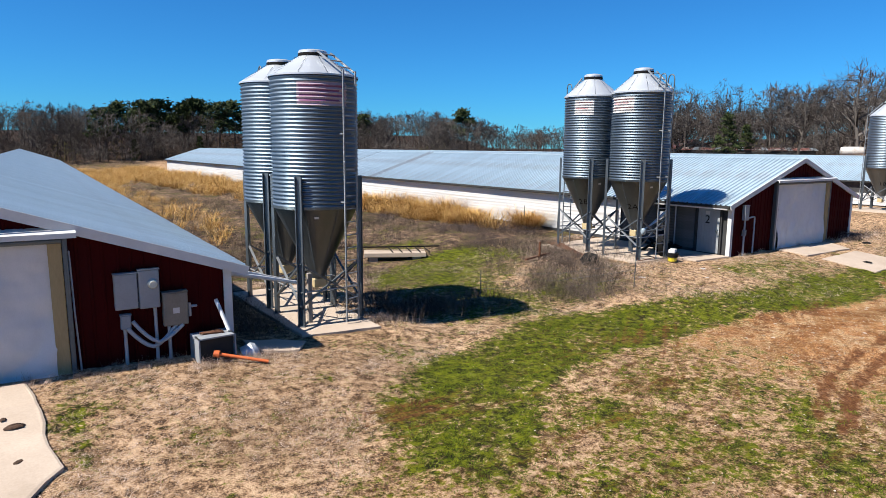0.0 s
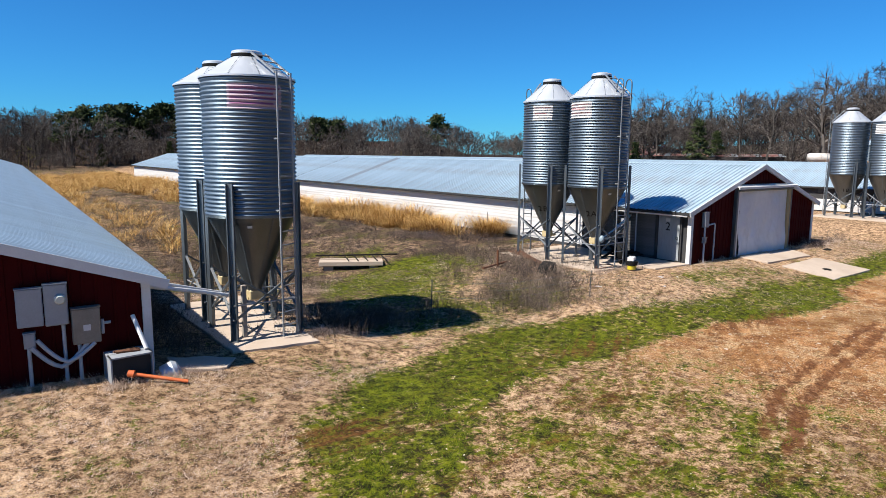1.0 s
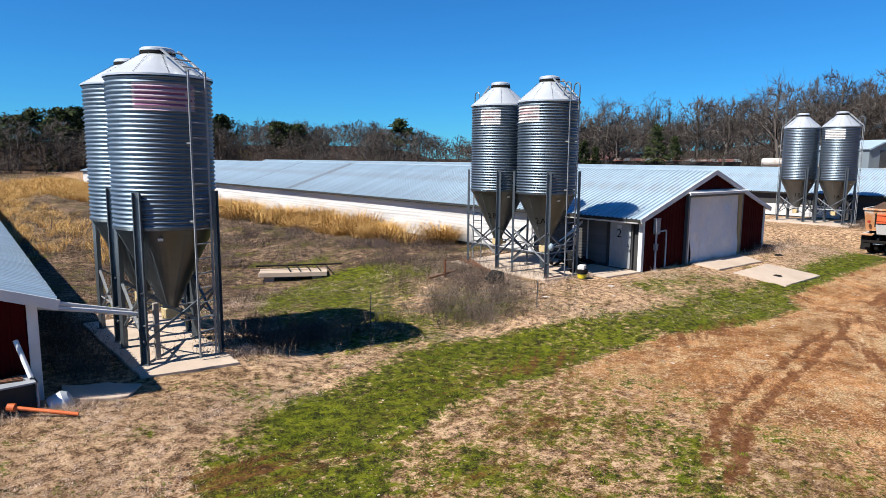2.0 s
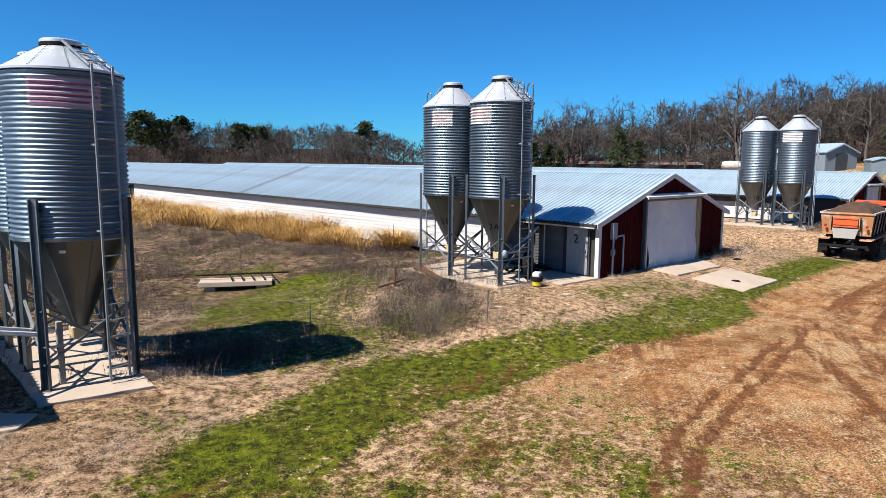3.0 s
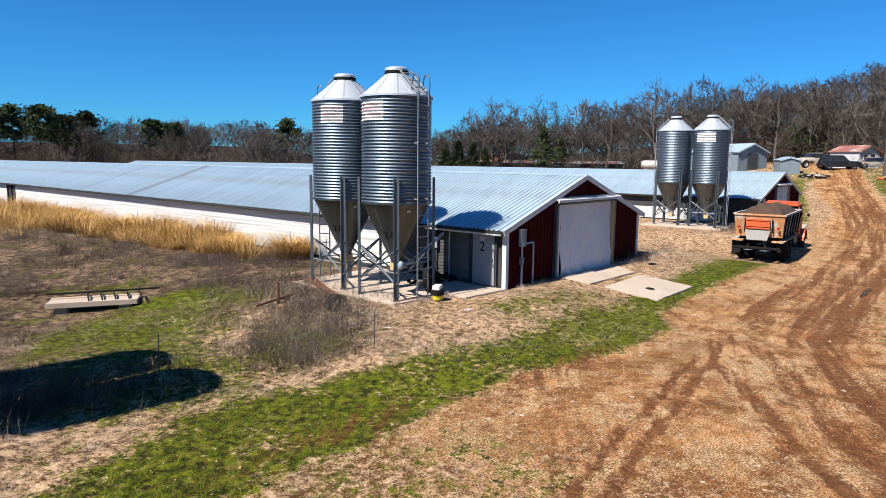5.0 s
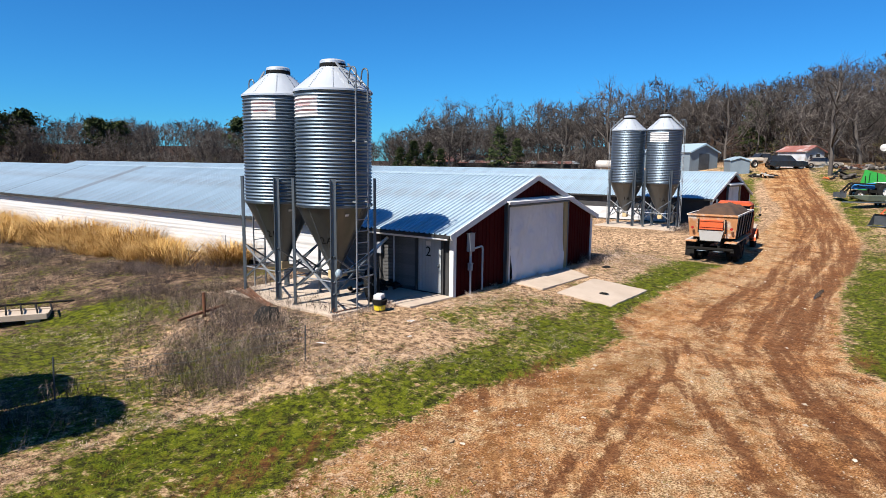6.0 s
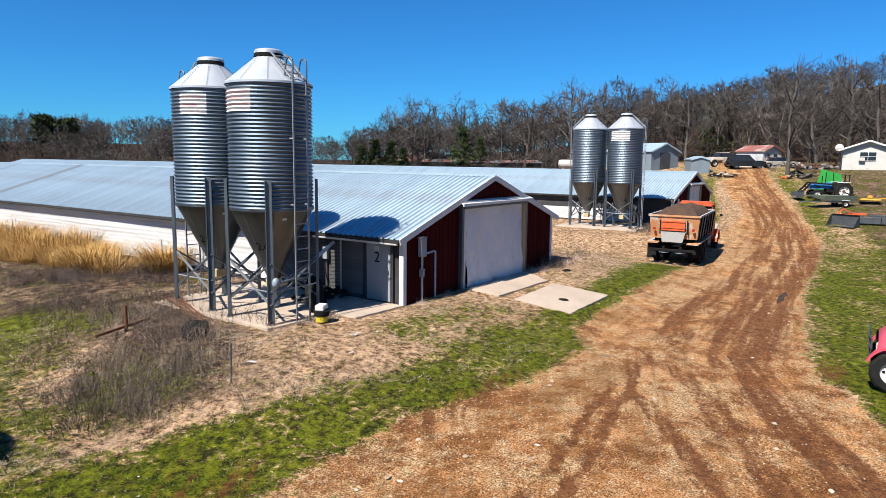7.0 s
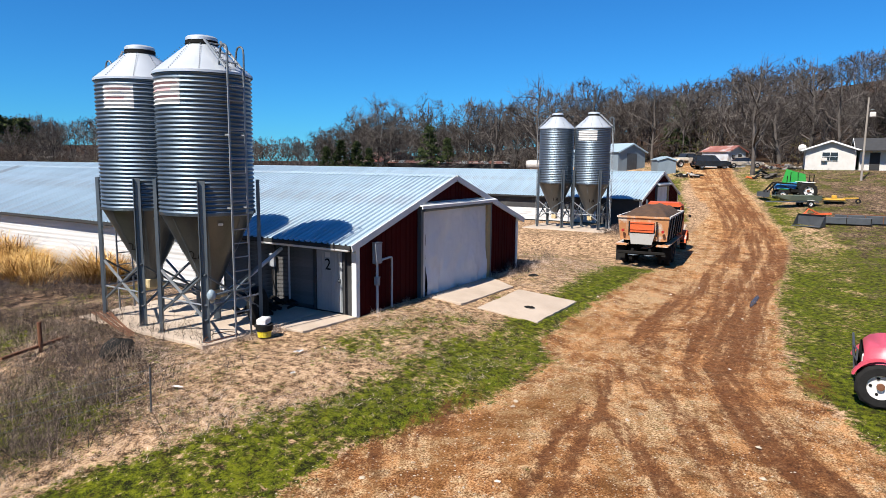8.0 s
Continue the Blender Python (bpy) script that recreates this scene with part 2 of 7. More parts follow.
# wheel ruts: their line, half width and depth of tone
RUTS = [([(18, -0.2), (22, 2.2), (24, 3.3), (25.2, 4.1), (27, 4.9), (29.9, 5.7), (34, 6.05), (40, 6.1), (55.5, 6.35), (72, 9.8), (82, 12.3), (111, 18.5)], 0.52, 0.7),
        ([(31.5, 8.1), (33, 8.4), (36.2, 8.5), (42.6, 8.5), (52, 8.6), (64, 10.2), (78, 13.4)], 0.5, 0.62),
        ([(29, 6.3), (34, 7.0), (40, 7.15), (55, 7.5), (66, 9.4), (74, 11.2)], 0.4, 0.66),
        ([(20, 2.6), (21.5, 3.5), (23.2, 4.6), (25.3, 5.7), (27.1, 6.6), (28.4, 7.8)], 0.3, 0.62),
        ([(19.4, 3.2), (20.8, 4.6), (22.6, 5.5), (23.7, 6.3), (25.2, 7.2)], 0.22, 0.64),
        ([(14.1, 5.4), (16.6, 6.3), (19.7, 6.9), (21.6, 7.0), (23.4, 7.4), (26, 7.7), (28.5, 8.3)], 0.14, 0.78),
        ([(14.3, 6.0), (16.6, 6.85), (19.6, 7.4), (21.4, 7.5), (23.2, 7.82), (25.8, 8.05)], 0.13, 0.7),
        ([(60, 8.3), (72, 11.2), (84, 14.6), (100, 18.6)], 0.35, 0.6)]
EDGE_X = [10, 14, 20, 22, 24, 25.8, 27.8, 29.1, 31.4, 36, 42.6, 52.2, 59.5, 72.3, 82, 96, 111, 124, 160]
EDGE_Y = [-9, -5, -0.8, 0.4, 1.6, 2.5, 3.2, 3.9, 4.5, 5.0, 5.6, 5.9, 6.2, 9.0, 11.3, 14.5, 17.2, 20.5, 27]
LEFT_X = [-20, 8, 10, 12, 13.8, 15.9, 18.8, 21.1, 24.7, 28.2, 29.8, 34.2, 41.8, 46.7, 56, 69.6, 78, 96, 124, 160]
LEFT_Y = [2, 7.5, 9.4, 10.6, 11.1, 11.0, 11.1, 10.9, 10.1, 10.0, 11.0, 11.3, 11.4, 11.2, 12.2, 12.6, 15.0, 20, 27.5, 33]


def blot(x, y, cx, cy, rx, ry):
    return np.exp(-(((x - cx) / rx) ** 2 + ((y - cy) / ry) ** 2))


def zones(x, y):
    """How much of each place is green, bare dirt, mud, woodland floor, field and damp ochre soil, from 0 to 1; the rest is dry straw."""
    left, right = np.interp(x, LEFT_X, LEFT_Y), np.interp(x, EDGE_X, EDGE_Y)
    high = np.interp(x, [-20, 0, 2, 4.4, 6.3, 9, 11.4, 14.2, 16.5, 18.2, 20.9, 23.1, 26.4, 30, 35, 44, 48], [6, 8.0, 8.8, 9.4, 10.8, 12.9, 13.6, 14.8, 14.7, 14.0, 12.9, 12.6, 13.0, 12.6, 12.9, 13.2, 11])
    inside = step(-0.6, 0.6, left - y) * step(-0.7, 0.5, y - right) * step(9, 13, x)
    thin = 1 - step(14, 23, x)
    dirt = inside * (1 - 0.5 * thin)
    mottled = thin * (1 - step(-2.5, 0.5, y - high)) * step(-3, 4, x)
    dirt = np.maximum(dirt, 0.5 * mottled)
    band = step(-1.1, 0.2, y - left) * (1 - step(-0.9, 0.6, y - high)) * (1 - step(42, 48, x)) * step(4, 9, x)
    near = step(1, 4, x) * (1 - step(40, 60, x)) * (1 - step(24, 34, y))
    green = np.maximum(np.maximum((0.78 + 0.08 * step(31, 35, x)) * band, 0.48 * mottled), 0.26 * near)
    green = np.maximum(green, 0.46 * step(22.5, 25, x) * (1 - step(29, 30.5, x)) * step(12, 13, y) * (1 - step(14, 14.9, y)))
    path = 1 - step(1.6, 4.0, along(x, y, [(14.5, 17), (15.2, 19.5), (16.2, 22), (18.6, 22.8)]))
    green = np.maximum(green, 0.68 * path)
    verge = (1 - step(-0.5, 0.7, y - right)) * step(22, 27, x)
    off = right - y
    green = np.maximum(green, verge * np.interp(off, [0, 1.2, 3.5, 7, 14], [0.6, 0.78, 0.7, 0.55, 0.42]) * (1 - 0.35 * step(46, 64, x)) + 0.16 * verge * blot(x, y, 29, 0.5, 4.5, 3))
    spots = blot(x, y, 26, 14.2, 2.6, 1) + blot(x, y, 18.5, 28, 2, 1.5) + blot(x, y, 2.4, 12.6, 0.5, 2) + blot(x, y, 14.8, 25.6, 1.6, 0.8) + 1.1 * blot(x, y, 18.6, 16.4, 2.4, 2.4)
    green = np.maximum(green, 0.62 * np.clip(spots, 0, 1))
    lane = step(2.6, 3.6, along(x, y, ROAD)) * (1 - step(3.8, 7, along(x, y, ROAD))) * step(58, 66, x) * (1 - step(90, 110, x))
    green = np.maximum(green, 0.68 * lane)
    green = np.maximum(green, 0.42 * step(84, 92, x) * (1 - step(20, 40, y)) * (1 - step(108, 116, x)))
    green = green * (1 - 0.92 * step(-0.1, 0.9, left - y) * step(-0.2, 0.7, y - right) * step(9, 13, x) * (1 - thin))
    mud = np.zeros_like(green)
    for line, w, tone in RUTS:
        mud = np.maximum(mud, tone * (1 - step(w * 0.7, w * 1.5, along(x, y, line))))
    mud = np.maximum(mud, 0.34 * step(-0.2, 0.5, y - right) * (1 - step(2.6, 4.2, y - right)) * step(24, 32, x))
    mud = np.maximum(mud, 0.22 * mottled)
    mud = np.maximum(mud, 0.6 * blot(x, y, 27.6, 8.2, 1.2, 0.4) + 0.6 * blot(x, y, 29.8, 3.9, 1.6, 0.5))
    mud = np.maximum(mud, 0.6 * blot(x, y, 23, 10.3, 3.2, 0.5) + 0.55 * blot(x, y, 16, 11.6, 2.4, 0.7) + 0.55 * blot(x, y, 8.2, 10.4, 2.4, 0.9) + 0.5 * blot(x, y, 13.3, 8.8, 1.8, 0.8))
    ochre = np.clip(0.8 * blot(x, y, 32.2, 10.4, 1.5, 0.9) + 0.75 * blot(x, y, 26.6, 8.4, 2.2, 0.8) + 0.75 * blot(x, y, 23.4, 9.1, 2.6, 0.9) + 0.6 * blot(x, y, 18, 8.6, 2.6, 1.0) + 0.55 * blot(x, y, 22.5, 6.4, 2.0, 0.7), 0, 1)
    ochre = np.maximum(ochre, 0.4 * inside)
    r = np.hypot(x - 12, y - 3)
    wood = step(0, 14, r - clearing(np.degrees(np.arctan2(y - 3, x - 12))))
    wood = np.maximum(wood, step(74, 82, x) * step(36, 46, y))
    field = step(17, 24, y) * (1 - wood) * step(4, 8, x) * (1 - step(26, 30, x))
    field = np.maximum(field, (1 - step(-0.5, 0.7, y - right + 3.2)) * step(28, 36, x) * (1 - wood) * 0.8)
    field = np.maximum(field, 0.85 * np.clip(blot(x, y, 19, 16.6, 2.4, 2.8) + blot(x, y, 21.5, 19.5, 1.6, 2.6), 0, 1))
    green = np.maximum(green, 0.3 * field)
    return green, dirt, mud, wood, field, ochre


def clearing(th):
    """How far the woods stand off, by direction in degrees."""
    return np.interp(th, [-180, -40, -12, 0, 14, 20, 24, 32, 37, 40, 42, 44.5, 50, 54, 58, 66, 72, 90, 100, 140, 180], [220, 180, 112, 108, 112, 114, 118, 120, 120, 116, 150, 230, 235, 140, 134, 156, 150, 140, 140, 200, 220])


gx, gy = spaced(-1600, 1900, 21, 0.25, 1.05, 110, 23), spaced(-1500, 1900, 8, 0.17, 1.05, 110, 12)
GX, GY = np.meshgrid(gx, gy)
GZ = ground_z(GX, GY)
rng = np.random.default_rng(3)
green, dirt, mud, wood, field, ochre = zones(GX, GY)
nearness = np.exp(-((np.hypot(GX - 20, GY - 10)) / 40) ** 2)
rough_field = np.zeros_like(GX)
for k, amp in ((0.9, 0.016), (2.3, 0.010), (4.7, 0.006)):
    a = rng.uniform(0, 6.28, 4)
    rough_field = rough_field + amp * (np.sin(GX * k * 1.3 + a[0] + 1.7 * np.sin(GY * k * 0.6 + a[2])) * np.sin(GY * k * 1.1 + a[1] + 1.3 * np.sin(GX * k * 0.7 + a[3])))
GZ = GZ + nearness * (rough_field + rng.normal(0, 0.010, GX.shape)) - 0.055 * mud * nearness - 0.02 * dirt
me = bpy.data.meshes.new("ground")
nx, ny = len(gx), len(gy)
idx = np.arange(nx * ny).reshape(ny, nx)
quads = np.stack([idx[:-1, :-1], idx[:-1, 1:], idx[1:, 1:], idx[1:, :-1]], -1).reshape(-1, 4)
me.from_pydata(np.stack([GX, GY, GZ], -1).reshape(-1, 3), [], quads)
for key, vals in (("green", green), ("dirt", dirt), ("mud", mud), ("wood", wood), ("field", field), ("ochre", ochre), ("across", GY - np.interp(GX, [p[0] for p in ROAD], [p[1] for p in ROAD]))):
    me.attributes.new(key, "FLOAT", "POINT").data.foreach_set("value", vals.reshape(-1).astype(np.float32))


def ground_material():
    m = bpy.data.materials.new("farmyard ground")
    m.use_nodes = True
    nt = m.node_tree
    p = nt.nodes["Principled BSDF"]
    p.inputs["Roughness"].default_value = 0.95
    p.inputs["Specular IOR Level"].default_value = 0.15
    vec = nt.nodes.new("ShaderNodeTexCoord").outputs["Object"]
    n_big, n_mid, n_fine, n_grit = (noise_of(nt, s, d, r, vec) for s, d, r in ((0.22, 5, 0.6), (1.1, 6, 0.62), (5.0, 6, 0.7), (26, 4, 0.75)))
    n_low, n_clump = noise_of(nt, 0.55, 5, 0.6, vec), noise_of(nt, 3.0, 6, 0.72, vec)
    n_patch = maths(nt, "ADD", maths(nt, "MULTIPLY", n_low, 0.5), maths(nt, "MULTIPLY", n_clump, 0.62))
    n_patch = maths(nt, "SUBTRACT", n_patch, 0.06)
    n_ragged = noise_of(nt, 8.0, 6, 0.75, vec)
    n_dark = noise_of(nt, 1.7, 8, 0.75, vec)

    n_streak = noise_of(nt, 1.0, 7, 0.7, vec, stretch=(0.55, 1.5, 1))
    def attr(key):
        a = nt.nodes.new("ShaderNodeAttribute")
        a.attribute_name = key
        return a.outputs["Fac"]

    apart, lanes = nt.nodes.new("ShaderNodeSeparateXYZ"), nt.nodes.new("ShaderNodeCombineXYZ")
    nt.links.new(vec, apart.inputs[0])
    nt.links.new(maths(nt, "MULTIPLY", apart.outputs[0], 0.16), lanes.inputs[0])
    nt.links.new(maths(nt, "MULTIPLY", attr("across"), 2.8), lanes.inputs[1])
    n_lane = noise_of(nt, 1.0, 5, 0.6, lanes.outputs[0])
    n_edge = maths(nt, "ADD", maths(nt, "MULTIPLY", n_lane, 0.55), maths(nt, "MULTIPLY", n_ragged, 0.45))
    n_tuft = maths(nt, "ADD", maths(nt, "MULTIPLY", n_patch, 0.55), maths(nt, "MULTIPLY", n_ragged, 0.45))

    def mask(key, spread, edge, wobble):
        """Zone weight broken up by noise into ragged patches."""
        v = maths(nt, "ADD", attr(key), maths(nt, "MULTIPLY", maths(nt, "SUBTRACT", wobble, 0.5), spread))
        r = nt.nodes.new("ShaderNodeMapRange")
        r.interpolation_type = "SMOOTHSTEP"
        r.inputs["From Min"].default_value, r.inputs["From Max"].default_value = 0.5 - edge, 0.5 + edge
        nt.links.new(v, r.inputs["Value"])
        return r.outputs["Result"]

    straw = ramp_of(nt, maths(nt, "ADD", maths(nt, "MULTIPLY", n_fine, 0.55), maths(nt, "MULTIPLY", n_grit, 0.45)), [(0.43, (0.08, 0.052, 0.037)), (0.5, (0.53, 0.39, 0.305)), (0.57, (0.95, 0.79, 0.68))])
    straw = mixed(nt, ramp_of(nt, n_big, [(0.45, (0, 0, 0)), (0.62, (1, 1, 1))]), straw, mixed(nt, 0.32, straw, (0.17, 0.12, 0.08)))
    straw = mixed(nt, ramp_of(nt, n_mid, [(0.5, (0, 0, 0)), (0.62, (1, 1, 1))]), straw, mixed(nt, 0.28, straw, (0.13, 0.085, 0.05)))
    fieldc = ramp_of(nt, maths(nt, "ADD", maths(nt, "MULTIPLY", n_clump, 0.55), maths(nt, "MULTIPLY", n_grit, 0.45)), [(0.44, (0.022, 0.016, 0.014)), (0.5, (0.165, 0.12, 0.104)), (0.57, (0.52, 0.42, 0.38))])
    fieldc = mixed(nt, ramp_of(nt, n_low, [(0.46, (0, 0, 0)), (0.6, (1, 1, 1))]), fieldc, mixed(nt, 0.6, fieldc, (0.055, 0.042, 0.035)))
    grass = ramp_of(nt, maths(nt, "ADD", maths(nt, "MULTIPLY", n_fine, 0.6), maths(nt, "MULTIPLY", n_grit, 0.4)), [(0.43, (0.016, 0.019, 0.002)), (0.5, (0.092, 0.132, 0.004)), (0.57, (0.215, 0.275, 0.013))])
    soil = ramp_of(nt, maths(nt, "ADD", maths(nt, "MULTIPLY", n_mid, 0.4), maths(nt, "MULTIPLY", n_grit, 0.6)), [(0.43, (0.13, 0.065, 0.03)), (0.5, (0.37, 0.23, 0.125)), (0.57, (0.74, 0.56, 0.39))])
    gravel = ramp_of(nt, n_grit, [(0.42, (0.22, 0.13, 0.07)), (0.5, (0.62, 0.46, 0.31)), (0.57, (1.0, 0.86, 0.70))])
    soil = mixed(nt, 1.0, soil, (1.16, 0.97, 0.83), "MULTIPLY")
    soil = mixed(nt, ramp_of(nt, n_patch, [(0.46, (0, 0, 0)), (0.57, (1, 1, 1))]), soil, gravel)
    mudc = ramp_of(nt, maths(nt, "ADD", maths(nt, "MULTIPLY", n_fine, 0.5), maths(nt, "MULTIPLY", n_grit, 0.5)), [(0.38, (0.07, 0.027, 0.012)), (0.5, (0.185, 0.08, 0.036)), (0.64, (0.34, 0.175, 0.09))])
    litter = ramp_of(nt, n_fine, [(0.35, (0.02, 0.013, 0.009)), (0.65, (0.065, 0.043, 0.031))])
    col = mixed(nt, mask("field", 0.9, 0.2, n_mid), straw, fieldc)
    soil = mixed(nt, maths(nt, "MULTIPLY", mask("ochre", 2.8, 0.25, n_edge), 0.8), soil, mixed(nt, 0.7, soil, (0.24, 0.125, 0.04)))
    col = mixed(nt, mask("dirt", 3.6, 0.14, n_tuft), col, soil)
    col = mixed(nt, mask("green", 4.2, 0.16, n_tuft), col, grass)
    col = mixed(nt, maths(nt, "MULTIPLY", mask("mud", 3.3, 0.24, n_edge), 0.9), col, mudc)
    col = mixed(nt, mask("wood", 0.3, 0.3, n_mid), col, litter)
    bare = maths(nt, "MULTIPLY", ramp_of(nt, n_dark, [(0.53, (0, 0, 0)), (0.64, (1, 1, 1))]), 0.66)
    col = mixed(nt, bare, col, mixed(nt, 0.65, col, (0.05, 0.026, 0.012)))
    col = mixed(nt, 1.0, col, (0.66, 0.555, 0.405), "MULTIPLY")
    nt.links.new(col, p.inputs["Base Color"])
    h = maths(nt, "ADD", maths(nt, "MULTIPLY", n_fine, 0.6), maths(nt, "MULTIPLY", n_grit, 0.5))
    bumped(nt, h, 1.0, 0.10)
    return m


me.materials.append(ground_material())
me.shade_smooth()
tagged(new("ground", me), "farmyard of dirt, straw and patchy grass", "ground", kind="structure")

# ---- poultry houses ----
JAMB = mat("weathered yellowish timber", (0.234, 0.1716, 0.078), (0.3588, 0.273, 0.1404), 2, 0.75, 0, 30, 0.1, stretch=(1, 1, 0.2))


def rib_profile(width, ribs, rise):
    """Cross section of a ribbed steel sheet: (across, up)."""
    out, pitch = [], width / ribs
    for i in range(ribs):
        a = i * pitch
        out += [(a, 0.0), (a + pitch - 0.085, 0.0), (a + pitch - 0.06, rise), (a + pitch - 0.025, rise)]
    return out + [(width, 0.0)]


def poultry_house(name, label, x0, y0, y1, base, eave, seen, old_from=None, door_at=None, half=6.1, slope=0.305, over=0.4):
    """A long low house with a gable to the front. seen: the sides (-1, 1) whose roof shows."""
    house = thing(name, label, "poultry house", kind="")
    xm = x0 + half
    ridge = eave + half * slope
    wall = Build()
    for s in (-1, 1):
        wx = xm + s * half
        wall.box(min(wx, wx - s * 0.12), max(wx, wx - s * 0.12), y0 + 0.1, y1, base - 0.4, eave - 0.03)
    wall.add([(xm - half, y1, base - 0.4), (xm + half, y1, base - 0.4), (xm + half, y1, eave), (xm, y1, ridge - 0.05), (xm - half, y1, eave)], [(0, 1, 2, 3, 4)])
    part("side_wall", wall, SHADE_GREY_WALL, house)
    width = 0.914
    count = int((y1 - y0 + 0.15) / width)
    run = half + over
    for s in (-1, 1):
        if s in seen:
            b = Build()
            pr = rib_profile(width, 4, 0.05)
            k = len(pr)
            vs = [(s * (0.04 if e == 0 else run), a, up - (0.04 if e == 0 else run) * slope) for e in (0, 1) for a, up in pr]
            fs = [(i, i + 1, k + i + 1, k + i) if s > 0 else (i + 1, i, k + i, k + i + 1) for i in range(k - 1)]
            b.add(vs, fs)
            me = b.mesh("roof_sheet", ROOF_METAL)
            me_old = b.mesh("roof_sheet_dull", ROOF_OLD)
            for i in range(count):
                y = y0 - 0.12 + i * width
                data = me_old if old_from and old_from[0] < y < old_from[1] else me
                ob = part("roof_sheet", data, None, house, m=pose(xm, y, ridge + 0.02 + 0.003 * (i % 2)))
        b = Build()
        e0, e1 = ridge + 0.0, ridge - run * slope
        b.add([(xm, y0 - 0.1, e0), (xm + s * run, y0 - 0.1, e1), (xm + s * run, y1 + 0.1, e1), (xm, y1 + 0.1, e0)] + [(xm, y0 - 0.1, e0 - 0.1), (xm + s * run, y0 - 0.1, e1 - 0.1), (xm + s * run, y1 + 0.1, e1 - 0.1), (xm, y1 + 0.1, e0 - 0.1)],
              [(0, 1, 2, 3), (7, 6, 5, 4), (0, 4, 5, 1), (1, 5, 6, 2), (2, 6, 7, 3)])
        # Under the shown slopes the deck is near black, painting the eave's dark band.
        part("roof_deck", b, DARK if s in seen else ROOF_METAL, house)
        b = Build().beam((xm, y0 - 0.17, ridge - 0.06), (xm + s * run, y0 - 0.17, ridge - 0.06 - run * slope), 0.04, 0.2)
        part("fascia", b, WHITE_TRIM, house)
    b = Build()
    b.add([(xm + a, y, ridge + c) for y in (y0 - 0.16, y1 + 0.1) for a, c in ((-0.22, -0.02), (0, 0.055), (0.22, -0.02))], [(0, 1, 4, 3), (1, 2, 5, 4)])
    part("ridge_cap", b, ROOF_METAL, house)
    # gable of ribbed sheets, with the doorway left free
    dl, dr, dt = door_at
    sheets = [x0 + i * 2 * half / 14 for i in range(15)]
    cuts = sorted(set(sheets + [dl, dr, xm]))
    for a, c in zip(cuts, cuts[1:]):
        if c - a < 0.02:
            continue
        low = dt if a >= dl - 0.01 and c <= dr + 0.01 else base - 0.1
        top = lambda x: ridge - abs(x - xm) * slope - 0.05
        pts, p, q = [], a, 0
        while p < c - 0.03:
            pts += [(p, 0), (min(p + 0.15, c), 0), (min(p + 0.17, c), 0.02), (min(p + 0.2, c), 0.02), (min(p + 0.22, c), 0)]
            p += 0.229
        pts.append((c, 0))
        b = Build()
        k = len(pts)
        b.add([(x, y0 - o, low) for x, o in pts] + [(x, y0 - o, top(x)) for x, o in pts], [(i, i + 1, k + i + 1, k + i) for i in range(k - 1) if pts[i + 1][0] > pts[i][0]])
        part("siding_sheet", b, RED, house)
    b = Build().box(x0 + 0.02, xm * 2 - x0 - 0.02, y0 + 0.05, y0 + 0.1, base - 0.4, base + 0.02)
    part("foundation", b, CONCRETE, house)
    for x in (x0, xm + half):
        part("corner_trim", Build().box(x - 0.09, x + 0.09, y0 - 0.04, y0 + 0.14, base - 0.1, eave - 0.06, ch=0.01), WHITE_TRIM, house)
    # white roll-up curtain in the doorway
    rnd = random.Random(5)
    ph = [rnd.uniform(0, 6) for _ in range(6)]
    cw = dr - dl - 0.5

    def fold(u, v):
        x, z = dl + 0.35 + u * cw, base - 0.05 + v * (dt - base - 0.05)
        o = 0.03 * math.sin(u * 9 + ph[0] + 3 * v) + 0.02 * math.sin(u * 21 + ph[1] - 5 * v) + 0.04 * math.sin(v * 4 + ph[2]) * math.sin(u * 3.1)
        o += 0.035 * noise.noise((u * 9, v * 5, x0)) + 0.02 * noise.noise((u * 23, v * 14, x0)) + 0.03 * (1 - v) * math.sin(u * 30 + 4 * noise.noise((u * 4, v * 3, 2)))
        return x, y0 - 0.1 + o * 1.3, z

    door = part("door_curtain", Build().sheet(fold, 70, 46), CURTAIN, house, "white curtain door, crumpled", smooth=True)
    part("door_post", Build().box(dl, dl + 0.14, y0 - 0.16, y0 + 0.02, base - 0.1, dt + 0.05, ch=0.01), LEG, house)
    part("door_post", Build().box(dl + 0.2, dl + 0.32, y0 - 0.12, y0 + 0.02, base - 0.1, dt, ch=0.01), WHITE_TRIM, house)
    part("door_post", Build().box(dr - 0.3, dr - 0.06, y0 - 0.15, y0 + 0.02, base - 0.1, dt, ch=0.01), JAMB, house, "yellowish timber door jamb")
    part("door_post", Build().box(dr - 0.05, dr + 0.04, y0 - 0.16, y0 + 0.02, base - 0.1, dt, ch=0.01), LEG, house)
    b = Build().add([(x, y, z) for x in (dl - 0.15, dr + 0.2) for y, z in ((y0, dt + 0.2), (y0 - 0.32, dt + 0.1), (y0 - 0.32, dt + 0.0), (y0 - 0.28, dt - 0.0), (y0 - 0.28, dt + 0.07), (y0, dt + 0.16))],
                    [(0, 1, 7, 6), (1, 2, 8, 7), (2, 3, 9, 8), (3, 4, 10, 9), (4, 5, 11, 10), (0, 5, 4, 3, 2, 1), (6, 7, 8, 9, 10, 11)])
    part("door_canopy", b, WHITE_TRIM, house)
    part("curtain_roller", Build().tube((dl + 0.1, y0 - 0.17, dt - 0.05), (dr - 0.05, y0 - 0.17, dt - 0.05), 0.06, n=12), LEG, house)
